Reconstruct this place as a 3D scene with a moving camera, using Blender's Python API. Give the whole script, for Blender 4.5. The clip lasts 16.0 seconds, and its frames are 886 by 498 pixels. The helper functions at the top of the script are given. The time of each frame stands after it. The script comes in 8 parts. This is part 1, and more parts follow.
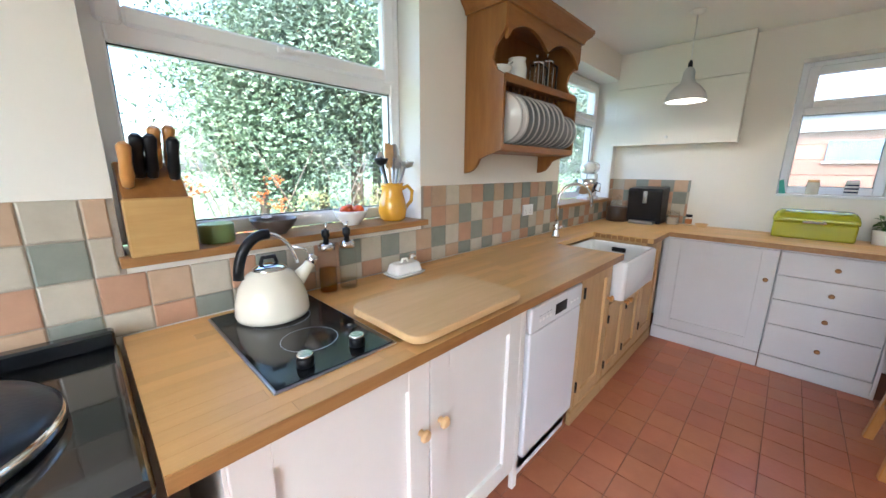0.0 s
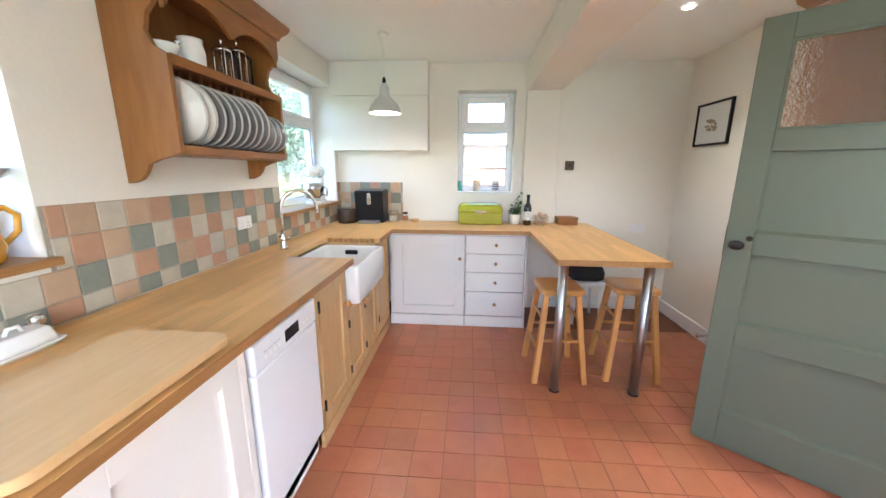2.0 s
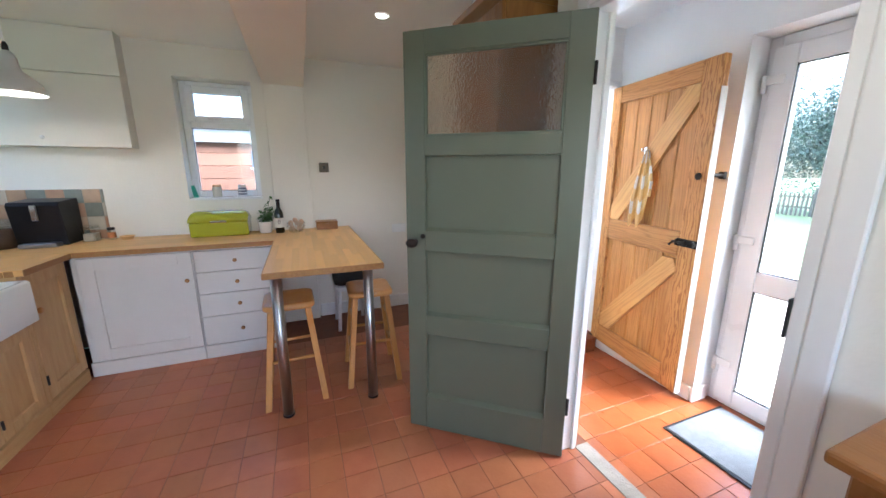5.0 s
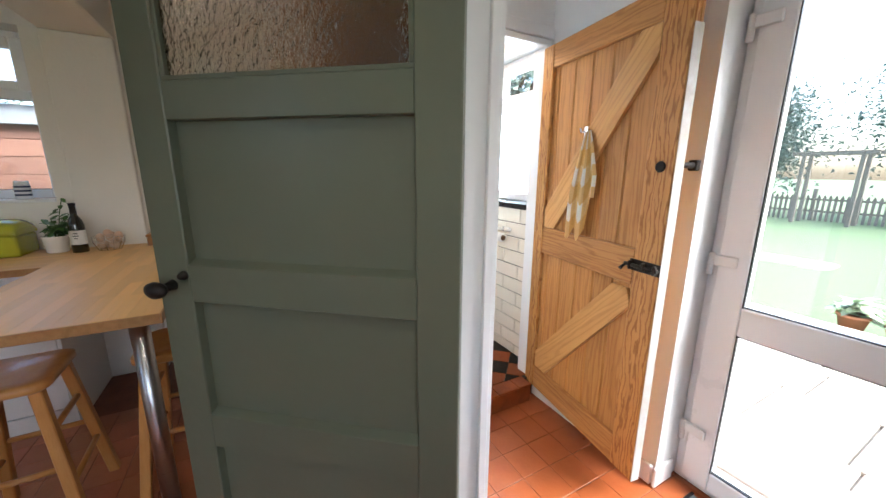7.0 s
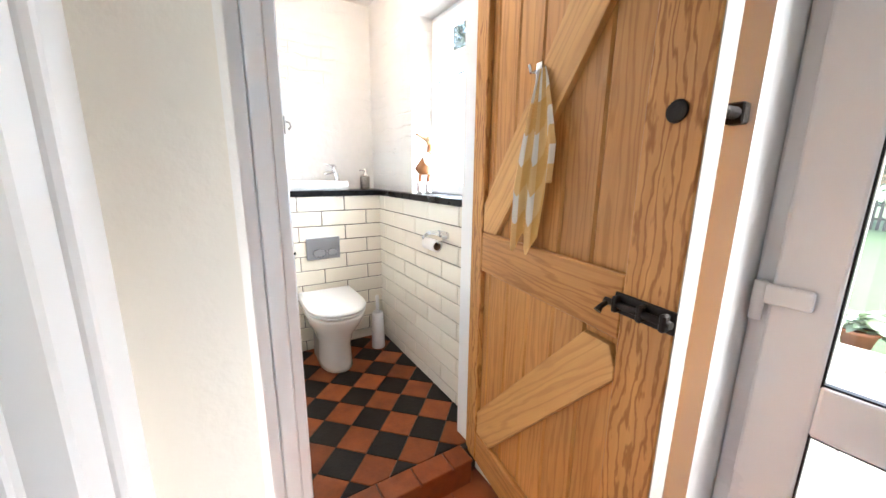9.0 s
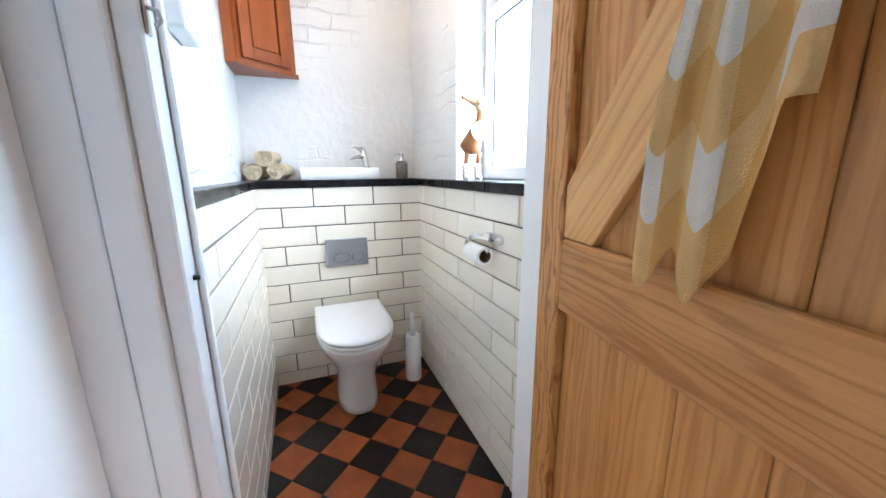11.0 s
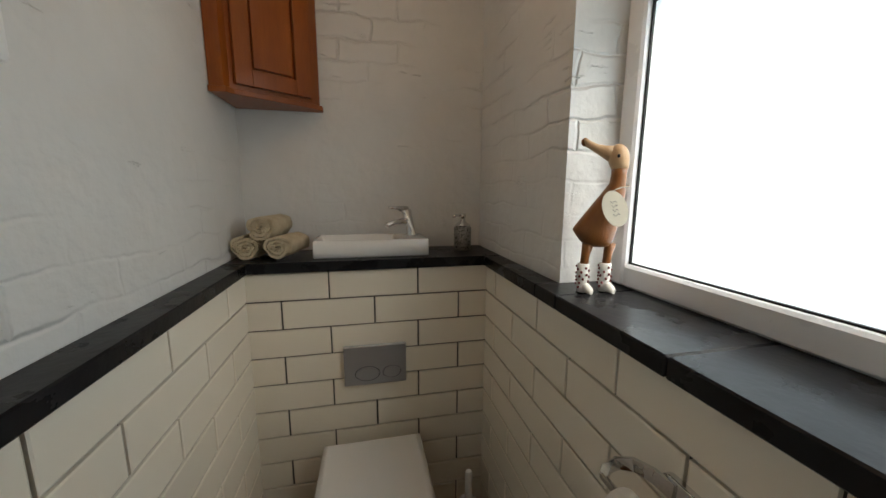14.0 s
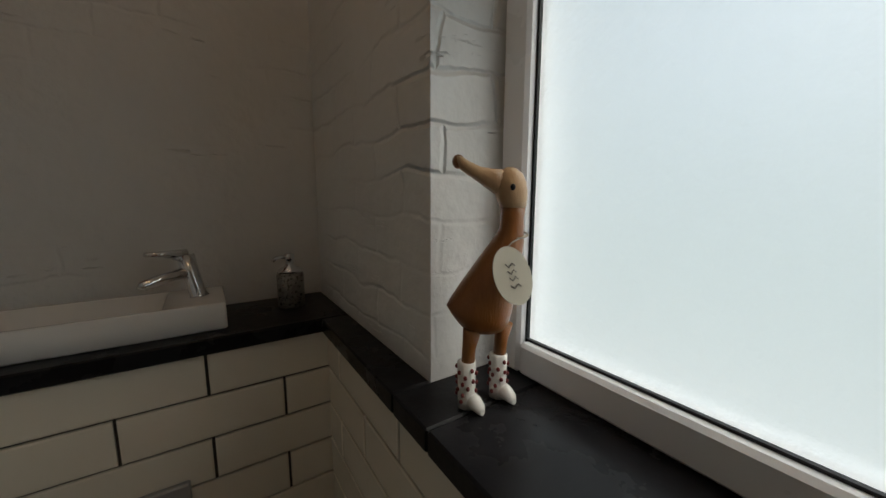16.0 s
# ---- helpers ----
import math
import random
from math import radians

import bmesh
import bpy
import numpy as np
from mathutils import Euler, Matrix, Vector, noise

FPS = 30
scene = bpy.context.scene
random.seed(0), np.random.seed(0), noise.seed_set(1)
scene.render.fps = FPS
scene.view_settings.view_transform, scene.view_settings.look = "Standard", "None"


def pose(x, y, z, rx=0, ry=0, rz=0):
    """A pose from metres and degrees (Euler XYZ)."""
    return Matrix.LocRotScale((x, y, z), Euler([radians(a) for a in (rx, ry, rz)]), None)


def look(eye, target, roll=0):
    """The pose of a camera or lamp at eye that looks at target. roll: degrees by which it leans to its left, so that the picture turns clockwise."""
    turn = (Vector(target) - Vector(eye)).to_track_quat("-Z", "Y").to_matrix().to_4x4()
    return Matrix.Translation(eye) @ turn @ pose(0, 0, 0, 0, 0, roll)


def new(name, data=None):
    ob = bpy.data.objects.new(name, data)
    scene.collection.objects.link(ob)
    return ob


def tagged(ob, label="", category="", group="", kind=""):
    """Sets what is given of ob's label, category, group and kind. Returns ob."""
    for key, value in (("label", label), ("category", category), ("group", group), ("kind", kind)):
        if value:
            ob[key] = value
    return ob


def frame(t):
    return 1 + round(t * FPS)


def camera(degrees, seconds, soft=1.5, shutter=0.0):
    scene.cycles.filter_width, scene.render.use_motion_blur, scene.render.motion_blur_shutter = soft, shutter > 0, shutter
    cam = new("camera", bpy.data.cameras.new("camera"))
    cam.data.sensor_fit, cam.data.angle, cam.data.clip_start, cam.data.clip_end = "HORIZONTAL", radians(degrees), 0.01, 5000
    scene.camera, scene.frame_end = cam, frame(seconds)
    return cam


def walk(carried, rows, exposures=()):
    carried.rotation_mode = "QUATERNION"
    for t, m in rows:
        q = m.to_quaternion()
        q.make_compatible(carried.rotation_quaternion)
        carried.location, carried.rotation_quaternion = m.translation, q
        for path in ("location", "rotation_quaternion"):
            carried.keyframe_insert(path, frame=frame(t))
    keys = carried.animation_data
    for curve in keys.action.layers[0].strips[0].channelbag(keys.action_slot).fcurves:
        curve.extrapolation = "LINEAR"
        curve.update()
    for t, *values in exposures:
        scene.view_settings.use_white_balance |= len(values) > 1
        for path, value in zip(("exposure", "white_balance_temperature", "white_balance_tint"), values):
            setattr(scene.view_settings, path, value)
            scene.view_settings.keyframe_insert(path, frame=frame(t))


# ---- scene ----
cam = camera(103.1, 16.0)
PATH = [
    (0, (0.775, 1.221, 1.406), (2.174, 2.581, 0.963), 0.4),
    (0.5, (0.855, 1.227, 1.409), (2.436, 2.374, 0.976), 0.3),
    (1, (0.898, 1.212, 1.443), (2.654, 2.057, 0.995), 0.4),
    (1.5, (0.933, 1.208, 1.447), (2.825, 1.684, 1.008), 0.5),
    (2, (0.954, 1.171, 1.439), (2.901, 1.314, 1.007), 0.3),
    (2.5, (0.96, 1.135, 1.443), (2.906, 0.981, 1.01), 0.4),
    (3, (0.947, 1.089, 1.444), (2.851, 0.654, 1.014), 0.4),
    (3.5, (0.921, 0.997, 1.447), (2.769, 0.363, 1.021), 0.3),
    (4, (0.902, 0.835, 1.458), (2.734, 0.157, 1.03), 0.3),
    (4.2, (0.904, 0.761, 1.457), (2.732, 0.07, 1.032), 0.3),
    (6.3, (1.385, -0.103, 1.442), (3.131, -0.975, 1.007), -0.0),
    (6.5, (1.447, -0.15, 1.438), (3.172, -1.066, 1.008), 0.3),
    (7, (1.559, -0.341, 1.41), (3.277, -1.271, 0.984), 0.3),
    (7.5, (1.732, -0.511, 1.375), (3.431, -1.479, 0.957), 0.3),
    (8, (1.831, -0.645, 1.36), (3.509, -1.651, 0.946), 0.4),
    (8.5, (1.903, -0.793, 1.338), (3.568, -1.823, 0.925), 0.6),
    (8.7, (1.942, -0.867, 1.329), (3.603, -1.9, 0.915), 0.7),
    (10.8, (2.411, -1.307, 1.256), (4.202, -2.088, 0.831), -0.6),
    (11, (2.477, -1.313, 1.24), (4.297, -2.024, 0.814), -0.5),
    (11.5, (2.629, -1.327, 1.197), (4.507, -1.85, 0.753), -0.2),
    (12, (2.804, -1.384, 1.152), (4.711, -1.757, 0.677), -0.4),
    (12.5, (2.957, -1.42, 1.179), (4.868, -1.768, 0.705), -0.2),
    (13, (3.056, -1.465, 1.266), (4.968, -1.816, 0.798), 0.0),
    (13.5, (3.112, -1.473, 1.348), (5.029, -1.845, 0.919), 0.2),
    (14, (3.18, -1.485, 1.437), (5.107, -1.908, 1.113), 0.3),
    (14.5, (3.241, -1.495, 1.469), (5.125, -2.12, 1.221), 0.3),
    (15, (3.32, -1.532, 1.486), (5.117, -2.378, 1.246), 0.5),
    (15.5, (3.418, -1.627, 1.501), (5.143, -2.603, 1.235), 0.2),
    (16, (3.521, -1.688, 1.499), (5.17, -2.783, 1.212), 0.2),
]
walk(cam, [(t, look(eye, target, roll)) for t, eye, target, roll in PATH], exposures=((0, 3.5, 5500, 7), (0.5, 3.5, 5500, 7), (1.5, 3.9, 5450, 7), (2.5, 4.2, 5400, 7), (3.0, 4.15, 5300, 7), (3.5, 3.9, 5250, 7), (4, 3.8, 5200, 7), (6.5, 2.8, 5700, 8), (8.5, 2.8, 6000, 8), (11, 2.4, 5300, 5), (12, 1.6, 6300, 6), (12.5, 1.0, 6800, 7), (13.5, 0.35, 6900, 7), (14.5, -0.45, 7200, 8), (16, -1.35, 7200, 8)))

# ---- world and light ----
world = bpy.data.worlds.new("sky")
scene.world = world
world.use_nodes = True
wn = world.node_tree.nodes
sky = wn.new("ShaderNodeTexSky")
sky.sky_type, sky.sun_disc = "NISHITA", False
sky.sun_elevation, sky.sun_rotation = radians(46), radians(222)
sky.air_density, sky.dust_density, sky.ozone_density = 1.0, 4.0, 1.0
wn["Background"].inputs[1].default_value = 0.15
world.node_tree.links.new(sky.outputs[0], wn["Background"].inputs[0])
sun = new("sun", bpy.data.lights.new("sun", "SUN"))
sun.data.energy, sun.data.angle, sun.data.color = 1.8, radians(45), (1.0, 0.97, 0.93)
sun.matrix_world = look((0, 0, 0), (0.47, 0.51, -0.72))


def lamp(name, kind, at, watts, size, colour, target=None):
    ob = new(name, bpy.data.lights.new(name, kind))
    ob.data.energy, ob.data.color = watts, colour
    if kind == "AREA":
        ob.data.size = size
    else:
        ob.data.shadow_soft_size = size
    ob.matrix_world = look(at, target or (at[0], at[1] + 1e-4, at[2] - 1))
    return ob


lamp("pendant_bulb", "POINT", (3.88, 1.855, 1.93), 1.1, 0.035, (1.0, 0.86, 0.68))
spot = lamp("downlight_beam", "SPOT", (3.55, -0.18, 2.44), 3.5, 0.03, (1.0, 0.85, 0.66))
spot.data.spot_size, spot.data.spot_blend = radians(115), 0.8
spot = lamp("downlight_beam", "SPOT", (1.6, -0.18, 2.44), 3.5, 0.03, (1.0, 0.85, 0.66))
spot.data.spot_size, spot.data.spot_blend = radians(115), 0.8
lamp("toilet_bulb", "POINT", (3.75, -1.5, 2.32), 1.8, 0.06, (1.0, 0.62, 0.33))
# fill lamp in an unseen west opening, added for light from behind the walk
west = new("west_daylight", bpy.data.lights.new("west_daylight", "AREA"))
west.data.shape, west.data.size, west.data.size_y, west.data.energy, west.data.color = "RECTANGLE", 2.1, 1.2, 1.6, (0.93, 0.97, 1.0)
west.matrix_world = look((-1.38, 0.6, 1.575), (2, 0.6, 1.4))
# daylight behind the frosted pane
day = new("frosted_daylight", bpy.data.lights.new("frosted_daylight", "AREA"))
day.data.shape, day.data.size, day.data.size_y, day.data.energy, day.data.color = "RECTANGLE", 0.66, 0.64, 2.4, (0.76, 0.90, 1.0)
day.matrix_world = look((3.64, -2.15, 1.55), (3.64, 0, 1.55))


# ---- materials ----
def material(name, colour, rough=0.5, metal=0.0, second=None, scale=6.0, stretch=(1, 1, 1), bump=0.1, fine=90.0,
             per="", spread=0.0, spec=0.5, coat=0.0, amount=1.0, hue=0.0):
    """A principled surface: two colours mixed by noise, fine relief, uneven gloss; per: "object" or "island" varies the brightness piece by piece."""
    m = bpy.data.materials.new(name)
    m.use_nodes = True
    nt = m.node_tree
    n, link = nt.nodes, nt.links.new
    p = n["Principled BSDF"]
    second = second or tuple(c * 0.82 for c in colour)
    tc = n.new("ShaderNodeTexCoord")
    mp = n.new("ShaderNodeMapping")
    mp.inputs["Scale"].default_value = stretch
    vec = tc.outputs["Object"]
    if per:
        info = n.new("ShaderNodeObjectInfo" if per == "object" else "ShaderNodeNewGeometry")
        rnd = info.outputs["Random" if per == "object" else "Random Per Island"]
        mul = n.new("ShaderNodeMath")
        mul.operation = "MULTIPLY"
        mul.inputs[1].default_value = 37.0
        link(rnd, mul.inputs[0])
        add = n.new("ShaderNodeVectorMath")
        link(vec, add.inputs[0])
        link(mul.outputs[0], add.inputs[1])
        vec = add.outputs[0]
    link(vec, mp.inputs[0])
    big = n.new("ShaderNodeTexNoise")
    big.inputs["Scale"].default_value, big.inputs["Detail"].default_value, big.inputs["Roughness"].default_value = scale, 5, 0.62
    link(mp.outputs[0], big.inputs["Vector"])
    ramp = n.new("ShaderNodeValToRGB")
    ramp.color_ramp.elements[0].position, ramp.color_ramp.elements[1].position = 0.5 - 0.22 / amount, 0.5 + 0.22 / amount
    ramp.color_ramp.elements[0].color, ramp.color_ramp.elements[1].color = (*second, 1), (*colour, 1)
    link(big.outputs["Fac"], ramp.inputs[0])
    out = ramp.outputs[0]
    if per and (spread or hue):
        hsv = n.new("ShaderNodeHueSaturation")
        rng = n.new("ShaderNodeMapRange")
        rng.inputs["To Min"].default_value, rng.inputs["To Max"].default_value = 1 - spread, 1 + spread
        link(rnd, rng.inputs[0])
        link(rng.outputs[0], hsv.inputs["Value"])
        if hue:
            wh = n.new("ShaderNodeTexWhiteNoise")
            wh.noise_dimensions = "1D"
            link(rnd, wh.inputs["W"])
            hr = n.new("ShaderNodeMapRange")
            hr.inputs["To Min"].default_value, hr.inputs["To Max"].default_value = 0.5 - hue, 0.5 + hue
            link(wh.outputs["Value"], hr.inputs[0])
            link(hr.outputs[0], hsv.inputs["Hue"])
        link(out, hsv.inputs["Color"])
        out = hsv.outputs[0]
    link(out, p.inputs["Base Color"])
    small = n.new("ShaderNodeTexNoise")
    small.inputs["Scale"].default_value, small.inputs["Detail"].default_value = fine, 4
    link(mp.outputs[0], small.inputs["Vector"])
    rr = n.new("ShaderNodeMapRange")
    rr.inputs["To Min"].default_value, rr.inputs["To Max"].default_value = max(0.02, rough - 0.08), min(1, rough + 0.1)
    link(big.outputs["Fac"], rr.inputs[0])
    link(rr.outputs[0], p.inputs["Roughness"])
    if bump:
        bp = n.new("ShaderNodeBump")
        bp.inputs["Strength"].default_value, bp.inputs["Distance"].default_value = bump, 0.01
        link(small.outputs["Fac"], bp.inputs["Height"])
        link(bp.outputs[0], p.inputs["Normal"])
    p.inputs["Metallic"].default_value, p.inputs["Specular IOR Level"].default_value, p.inputs["Coat Weight"].default_value = metal, spec, coat
    return m


def wood(name, light, dark, rough=0.42, grain=(1.2, 14, 14), per="", spread=0.0, coat=0.0, scale=3.0):
    return material(name, light, rough, 0, dark, scale, grain, 0.12, 22, per, spread, 0.4, coat, 0.8)


def flame_grain(m, stretch, across, strength, rings_scale=8):
    """Adds the dark wavering growth rings of flat-sawn boards."""
    n, link = m.node_tree.nodes, m.node_tree.links.new
    base = n["Principled BSDF"].inputs["Base Color"]
    old = [l for l in m.node_tree.links if l.to_socket == base][0].from_socket
    tc, oi, mp, wv, rg, mx = (n.new("ShaderNode" + k) for k in ("TexCoord", "ObjectInfo", "Mapping", "TexWave", "MapRange", "MixRGB"))
    mp.inputs["Scale"].default_value = stretch
    link(tc.outputs["Object"], mp.inputs["Vector"])
    link(oi.outputs["Random"], mp.inputs["Location"])
    wv.wave_type, wv.bands_direction = "BANDS", across
    wv.inputs["Scale"].default_value, wv.inputs["Distortion"].default_value = rings_scale, 16
    wv.inputs["Detail"].default_value, wv.inputs["Detail Scale"].default_value = 4, 1.4
    link(mp.outputs[0], wv.inputs["Vector"])
    rg.inputs["From Min"].default_value, rg.inputs["From Max"].default_value = 0.55, 1.0
    rg.inputs["To Max"].default_value = strength
    link(wv.outputs["Fac"], rg.inputs[0])
    mx.blend_type = "MULTIPLY"
    mx.inputs[2].default_value = (0.50, 0.36, 0.24, 1)
    link(rg.outputs[0], mx.inputs[0])
    link(old, mx.inputs[1])
    link(mx.outputs[0], base)
    return m


def pane_glass(name, tint=(1, 1, 1), rough=0.0):
    """A thin clear pane: see-through, with a mirror sheen that grows at grazing angles."""
    m = bpy.data.materials.new(name)
    m.use_nodes = True
    nt = m.node_tree
    nt.nodes.remove(nt.nodes["Principled BSDF"])
    clear, gloss, mix, lw, pw, mr = (nt.nodes.new("ShaderNode" + k) for k in ("BsdfTransparent", "BsdfGlossy", "MixShader", "LayerWeight", "Math", "MapRange"))
    clear.inputs[0].default_value = (*tint, 1)
    gloss.inputs["Roughness"].default_value = rough
    lw.inputs[0].default_value = 0.5
    pw.operation = "POWER"
    pw.inputs[1].default_value = 4.0
    mr.inputs["To Min"].default_value, mr.inputs["To Max"].default_value = 0.035, 0.7
    nt.links.new(lw.outputs["Facing"], pw.inputs[0])
    nt.links.new(pw.outputs[0], mr.inputs[0])
    nt.links.new(mr.outputs[0], mix.inputs[0])
    nt.links.new(clear.outputs[0], mix.inputs[1])
    nt.links.new(gloss.outputs[0], mix.inputs[2])
    nt.links.new(mix.outputs[0], nt.nodes["Material Output"].inputs[0])
    return m


def solid_glass(name, tint=(1, 1, 1), rough=0.0, relief=0.0, fine=40.0):
    m = material(name, tint, rough, 0, tint, 4, (1, 1, 1), relief, fine)
    p = m.node_tree.nodes["Principled BSDF"]
    p.inputs["Transmission Weight"].default_value = 1.0
    p.inputs["IOR"].default_value = 1.45
    for l in list(m.node_tree.links):
        if l.to_socket == p.inputs["Roughness"]:
            m.node_tree.links.remove(l)
    p.inputs["Roughness"].default_value = rough
    return m


def glow(name, colour, power):
    m = bpy.data.materials.new(name)
    m.use_nodes = True
    p = m.node_tree.nodes["Principled BSDF"]
    p.inputs["Base Color"].default_value = (*colour, 1)
    p.inputs["Emission Color"].default_value, p.inputs["Emission Strength"].default_value = (*colour, 1), power
    return m


def painted_brick(name, colour):
    """Thick white paint over old brick: courses and cracks show as relief."""
    m = material(name, colour, 0.6, 0, tuple(c * 0.9 for c in colour), 3, (1, 1, 1), 0.5, 24)
    n, link = m.node_tree.nodes, m.node_tree.links.new
    p = n["Principled BSDF"]
    tc, sep, add, comb, br, wob, mixv = (n.new("ShaderNode" + k) for k in ("TexCoord", "SeparateXYZ", "Math", "CombineXYZ", "TexBrick", "TexNoise", "VectorMath"))
    wob.inputs["Scale"].default_value, wob.inputs["Detail"].default_value = 5, 4
    link(tc.outputs["Object"], wob.inputs["Vector"])
    link(tc.outputs["Object"], sep.inputs[0])
    link(sep.outputs[0], add.inputs[0])
    link(sep.outputs[1], add.inputs[1])
    link(add.outputs[0], comb.inputs[0])
    link(sep.outputs[2], comb.inputs[1])
    sc = n.new("ShaderNodeVectorMath")
    sc.operation = "SCALE"
    sc.inputs["Scale"].default_value = 0.07
    link(wob.outputs["Color"], sc.inputs[0])
    link(comb.outputs[0], mixv.inputs[0])
    link(sc.outputs[0], mixv.inputs[1])
    br.inputs["Scale"].default_value, br.inputs["Brick Width"].default_value, br.inputs["Row Height"].default_value = 1.0, 0.225, 0.075
    br.inputs["Mortar Size"].default_value, br.inputs["Mortar Smooth"].default_value = 0.007, 1.0
    link(mixv.outputs[0], br.inputs["Vector"])
    patch = n.new("ShaderNodeTexNoise")
    patch.inputs["Scale"].default_value = 2.2
    link(tc.outputs["Object"], patch.inputs["Vector"])
    pr = n.new("ShaderNodeMapRange")
    pr.inputs["From Min"].default_value, pr.inputs["From Max"].default_value = 0.46, 0.72
    link(patch.outputs["Fac"], pr.inputs[0])
    mul = n.new("ShaderNodeMath")
    mul.operation = "MULTIPLY"
    link(br.outputs["Fac"], mul.inputs[0])
    link(pr.outputs[0], mul.inputs[1])
    cm, cn, cr, ca = (n.new("ShaderNode" + k) for k in ("Mapping", "TexNoise", "MapRange", "Math"))
    cm.inputs["Scale"].default_value = (1.6, 1.6, 11)
    cn.inputs["Scale"].default_value, cn.inputs["Detail"].default_value, cn.inputs["Roughness"].default_value = 2.4, 6, 0.7
    cr.inputs["From Min"].default_value, cr.inputs["From Max"].default_value = 0.64, 0.71
    ca.operation = "ADD"
    link(tc.outputs["Object"], cm.inputs[0])
    link(cm.outputs[0], cn.inputs["Vector"])
    link(cn.outputs["Fac"], cr.inputs[0])
    link(mul.outputs[0], ca.inputs[0])
    link(cr.outputs[0], ca.inputs[1])
    mul = ca
    bp = n.new("ShaderNodeBump")
    bp.invert = True
    bp.inputs["Strength"].default_value, bp.inputs["Distance"].default_value = 0.9, 0.007
    link(mul.outputs[0], bp.inputs["Height"])
    old = [l for l in m.node_tree.links if l.to_socket == p.inputs["Normal"]][0].from_socket
    link(old, bp.inputs["Normal"])
    link(bp.outputs[0], p.inputs["Normal"])
    return m


PAINT = material("cream_wall_paint", (0.80, 0.765, 0.70), 0.7, 0, (0.77, 0.735, 0.67), 2.5, bump=0.12, fine=55)
CEIL = material("white_ceiling_paint", (0.86, 0.86, 0.85), 0.75, 0, (0.84, 0.84, 0.83), 2, bump=0.08, fine=60)
WHITEWALL = material("white_wall_paint", (0.84, 0.84, 0.83), 0.65, 0, (0.81, 0.81, 0.80), 2.5, bump=0.1, fine=55)
GLOSS = material("white_gloss_paint", (0.80, 0.80, 0.80), 0.3, 0, (0.77, 0.77, 0.77), 4, bump=0.04, fine=30)
UPVC = material("white_upvc", (0.84, 0.85, 0.87), 0.28, 0, (0.82, 0.83, 0.85), 3, bump=0.0)
BRICKPAINT = painted_brick("white_painted_brick", (0.78, 0.78, 0.77))
CABINET = material("off_white_cabinet_paint", (0.80, 0.775, 0.725), 0.42, 0, (0.77, 0.745, 0.695), 4, bump=0.05, fine=40)
GREY = material("warm_white_cabinet_paint", (0.72, 0.69, 0.66), 0.46, 0, (0.69, 0.66, 0.63), 4, bump=0.06, fine=40)
GREEN = material("sage_green_paint", (0.120, 0.134, 0.092), 0.34, 0, (0.115, 0.128, 0.088), 5, bump=0.10, fine=25)
OAK = wood("oiled_oak_block", (0.73, 0.435, 0.165), (0.63, 0.355, 0.12), 0.35, (0.9, 10, 10), "object", 0.11)
OAKY = wood("oiled_oak_block_across", (0.73, 0.435, 0.165), (0.63, 0.355, 0.12), 0.35, (10, 0.9, 10), "object", 0.11)
# a darker brown oak for sills, small knobs and worktop edge strips
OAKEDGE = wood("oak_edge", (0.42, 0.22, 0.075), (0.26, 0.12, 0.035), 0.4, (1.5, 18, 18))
PINE = wood("waxed_pine", (0.60, 0.40, 0.19), (0.45, 0.26, 0.10), 0.45, (9, 9, 1.1))
PINEX = wood("waxed_pine_level", (0.60, 0.40, 0.19), (0.45, 0.26, 0.10), 0.45, (1.1, 9, 9))
DOORPINE = wood("oak_door_board", (0.58, 0.295, 0.09), (0.40, 0.175, 0.045), 0.42, (13, 13, 0.8), "object", 0.10)
DOORPINEX = wood("oak_door_rail", (0.57, 0.285, 0.088), (0.39, 0.17, 0.044), 0.42, (0.9, 11, 22), "object", 0.06)
DOORSTILE = wood("oak_door_stile", (0.60, 0.31, 0.095), (0.42, 0.185, 0.048), 0.42, (13, 13, 0.8), "object", 0.04)
BRACE = wood("pale_oak_brace", (0.66, 0.38, 0.135), (0.52, 0.27, 0.085), 0.42, (0.9, 11, 16), "object", 0.05)
flame_grain(DOORPINE, (1, 1, 0.10), "X", 0.40, 13)
flame_grain(DOORPINEX, (0.12, 1, 1), "Z", 0.50, 14)
flame_grain(DOORSTILE, (1, 1, 0.22), "X", 0.85, 16)
flame_grain(BRACE, (0.10, 1, 1), "Z", 0.30, 10)
RACK = wood("honey_pine", (0.33, 0.142, 0.034), (0.21, 0.080, 0.016), 0.38, (8, 8, 1.2), coat=0.15)
RACKX = wood("honey_pine_level", (0.33, 0.142, 0.034), (0.21, 0.080, 0.016), 0.38, (1.2, 8, 8), coat=0.15)
STOOL = wood("varnished_beech", (0.60, 0.30, 0.085), (0.46, 0.20, 0.05), 0.3, (8, 8, 1.5), coat=0.3)
ORANGE = wood("orange_pine", (0.34, 0.085, 0.009), (0.20, 0.042, 0.005), 0.36, (9, 9, 1.2), coat=0.2)
BOARD = wood("pale_beech", (0.71, 0.47, 0.235), (0.61, 0.38, 0.165), 0.5, (1.2, 12, 12))
QUARRY = material("red_quarry_tile", (0.40, 0.14, 0.064), 0.32, 0, (0.33, 0.105, 0.046), 9, bump=0.10, fine=70, per="object", spread=0.09, hue=0.006, amount=0.8)
QUARRYI = material("red_quarry_tile_far", (0.40, 0.14, 0.064), 0.34, 0, (0.33, 0.105, 0.046), 9, bump=0.10, fine=70, per="island", spread=0.16)
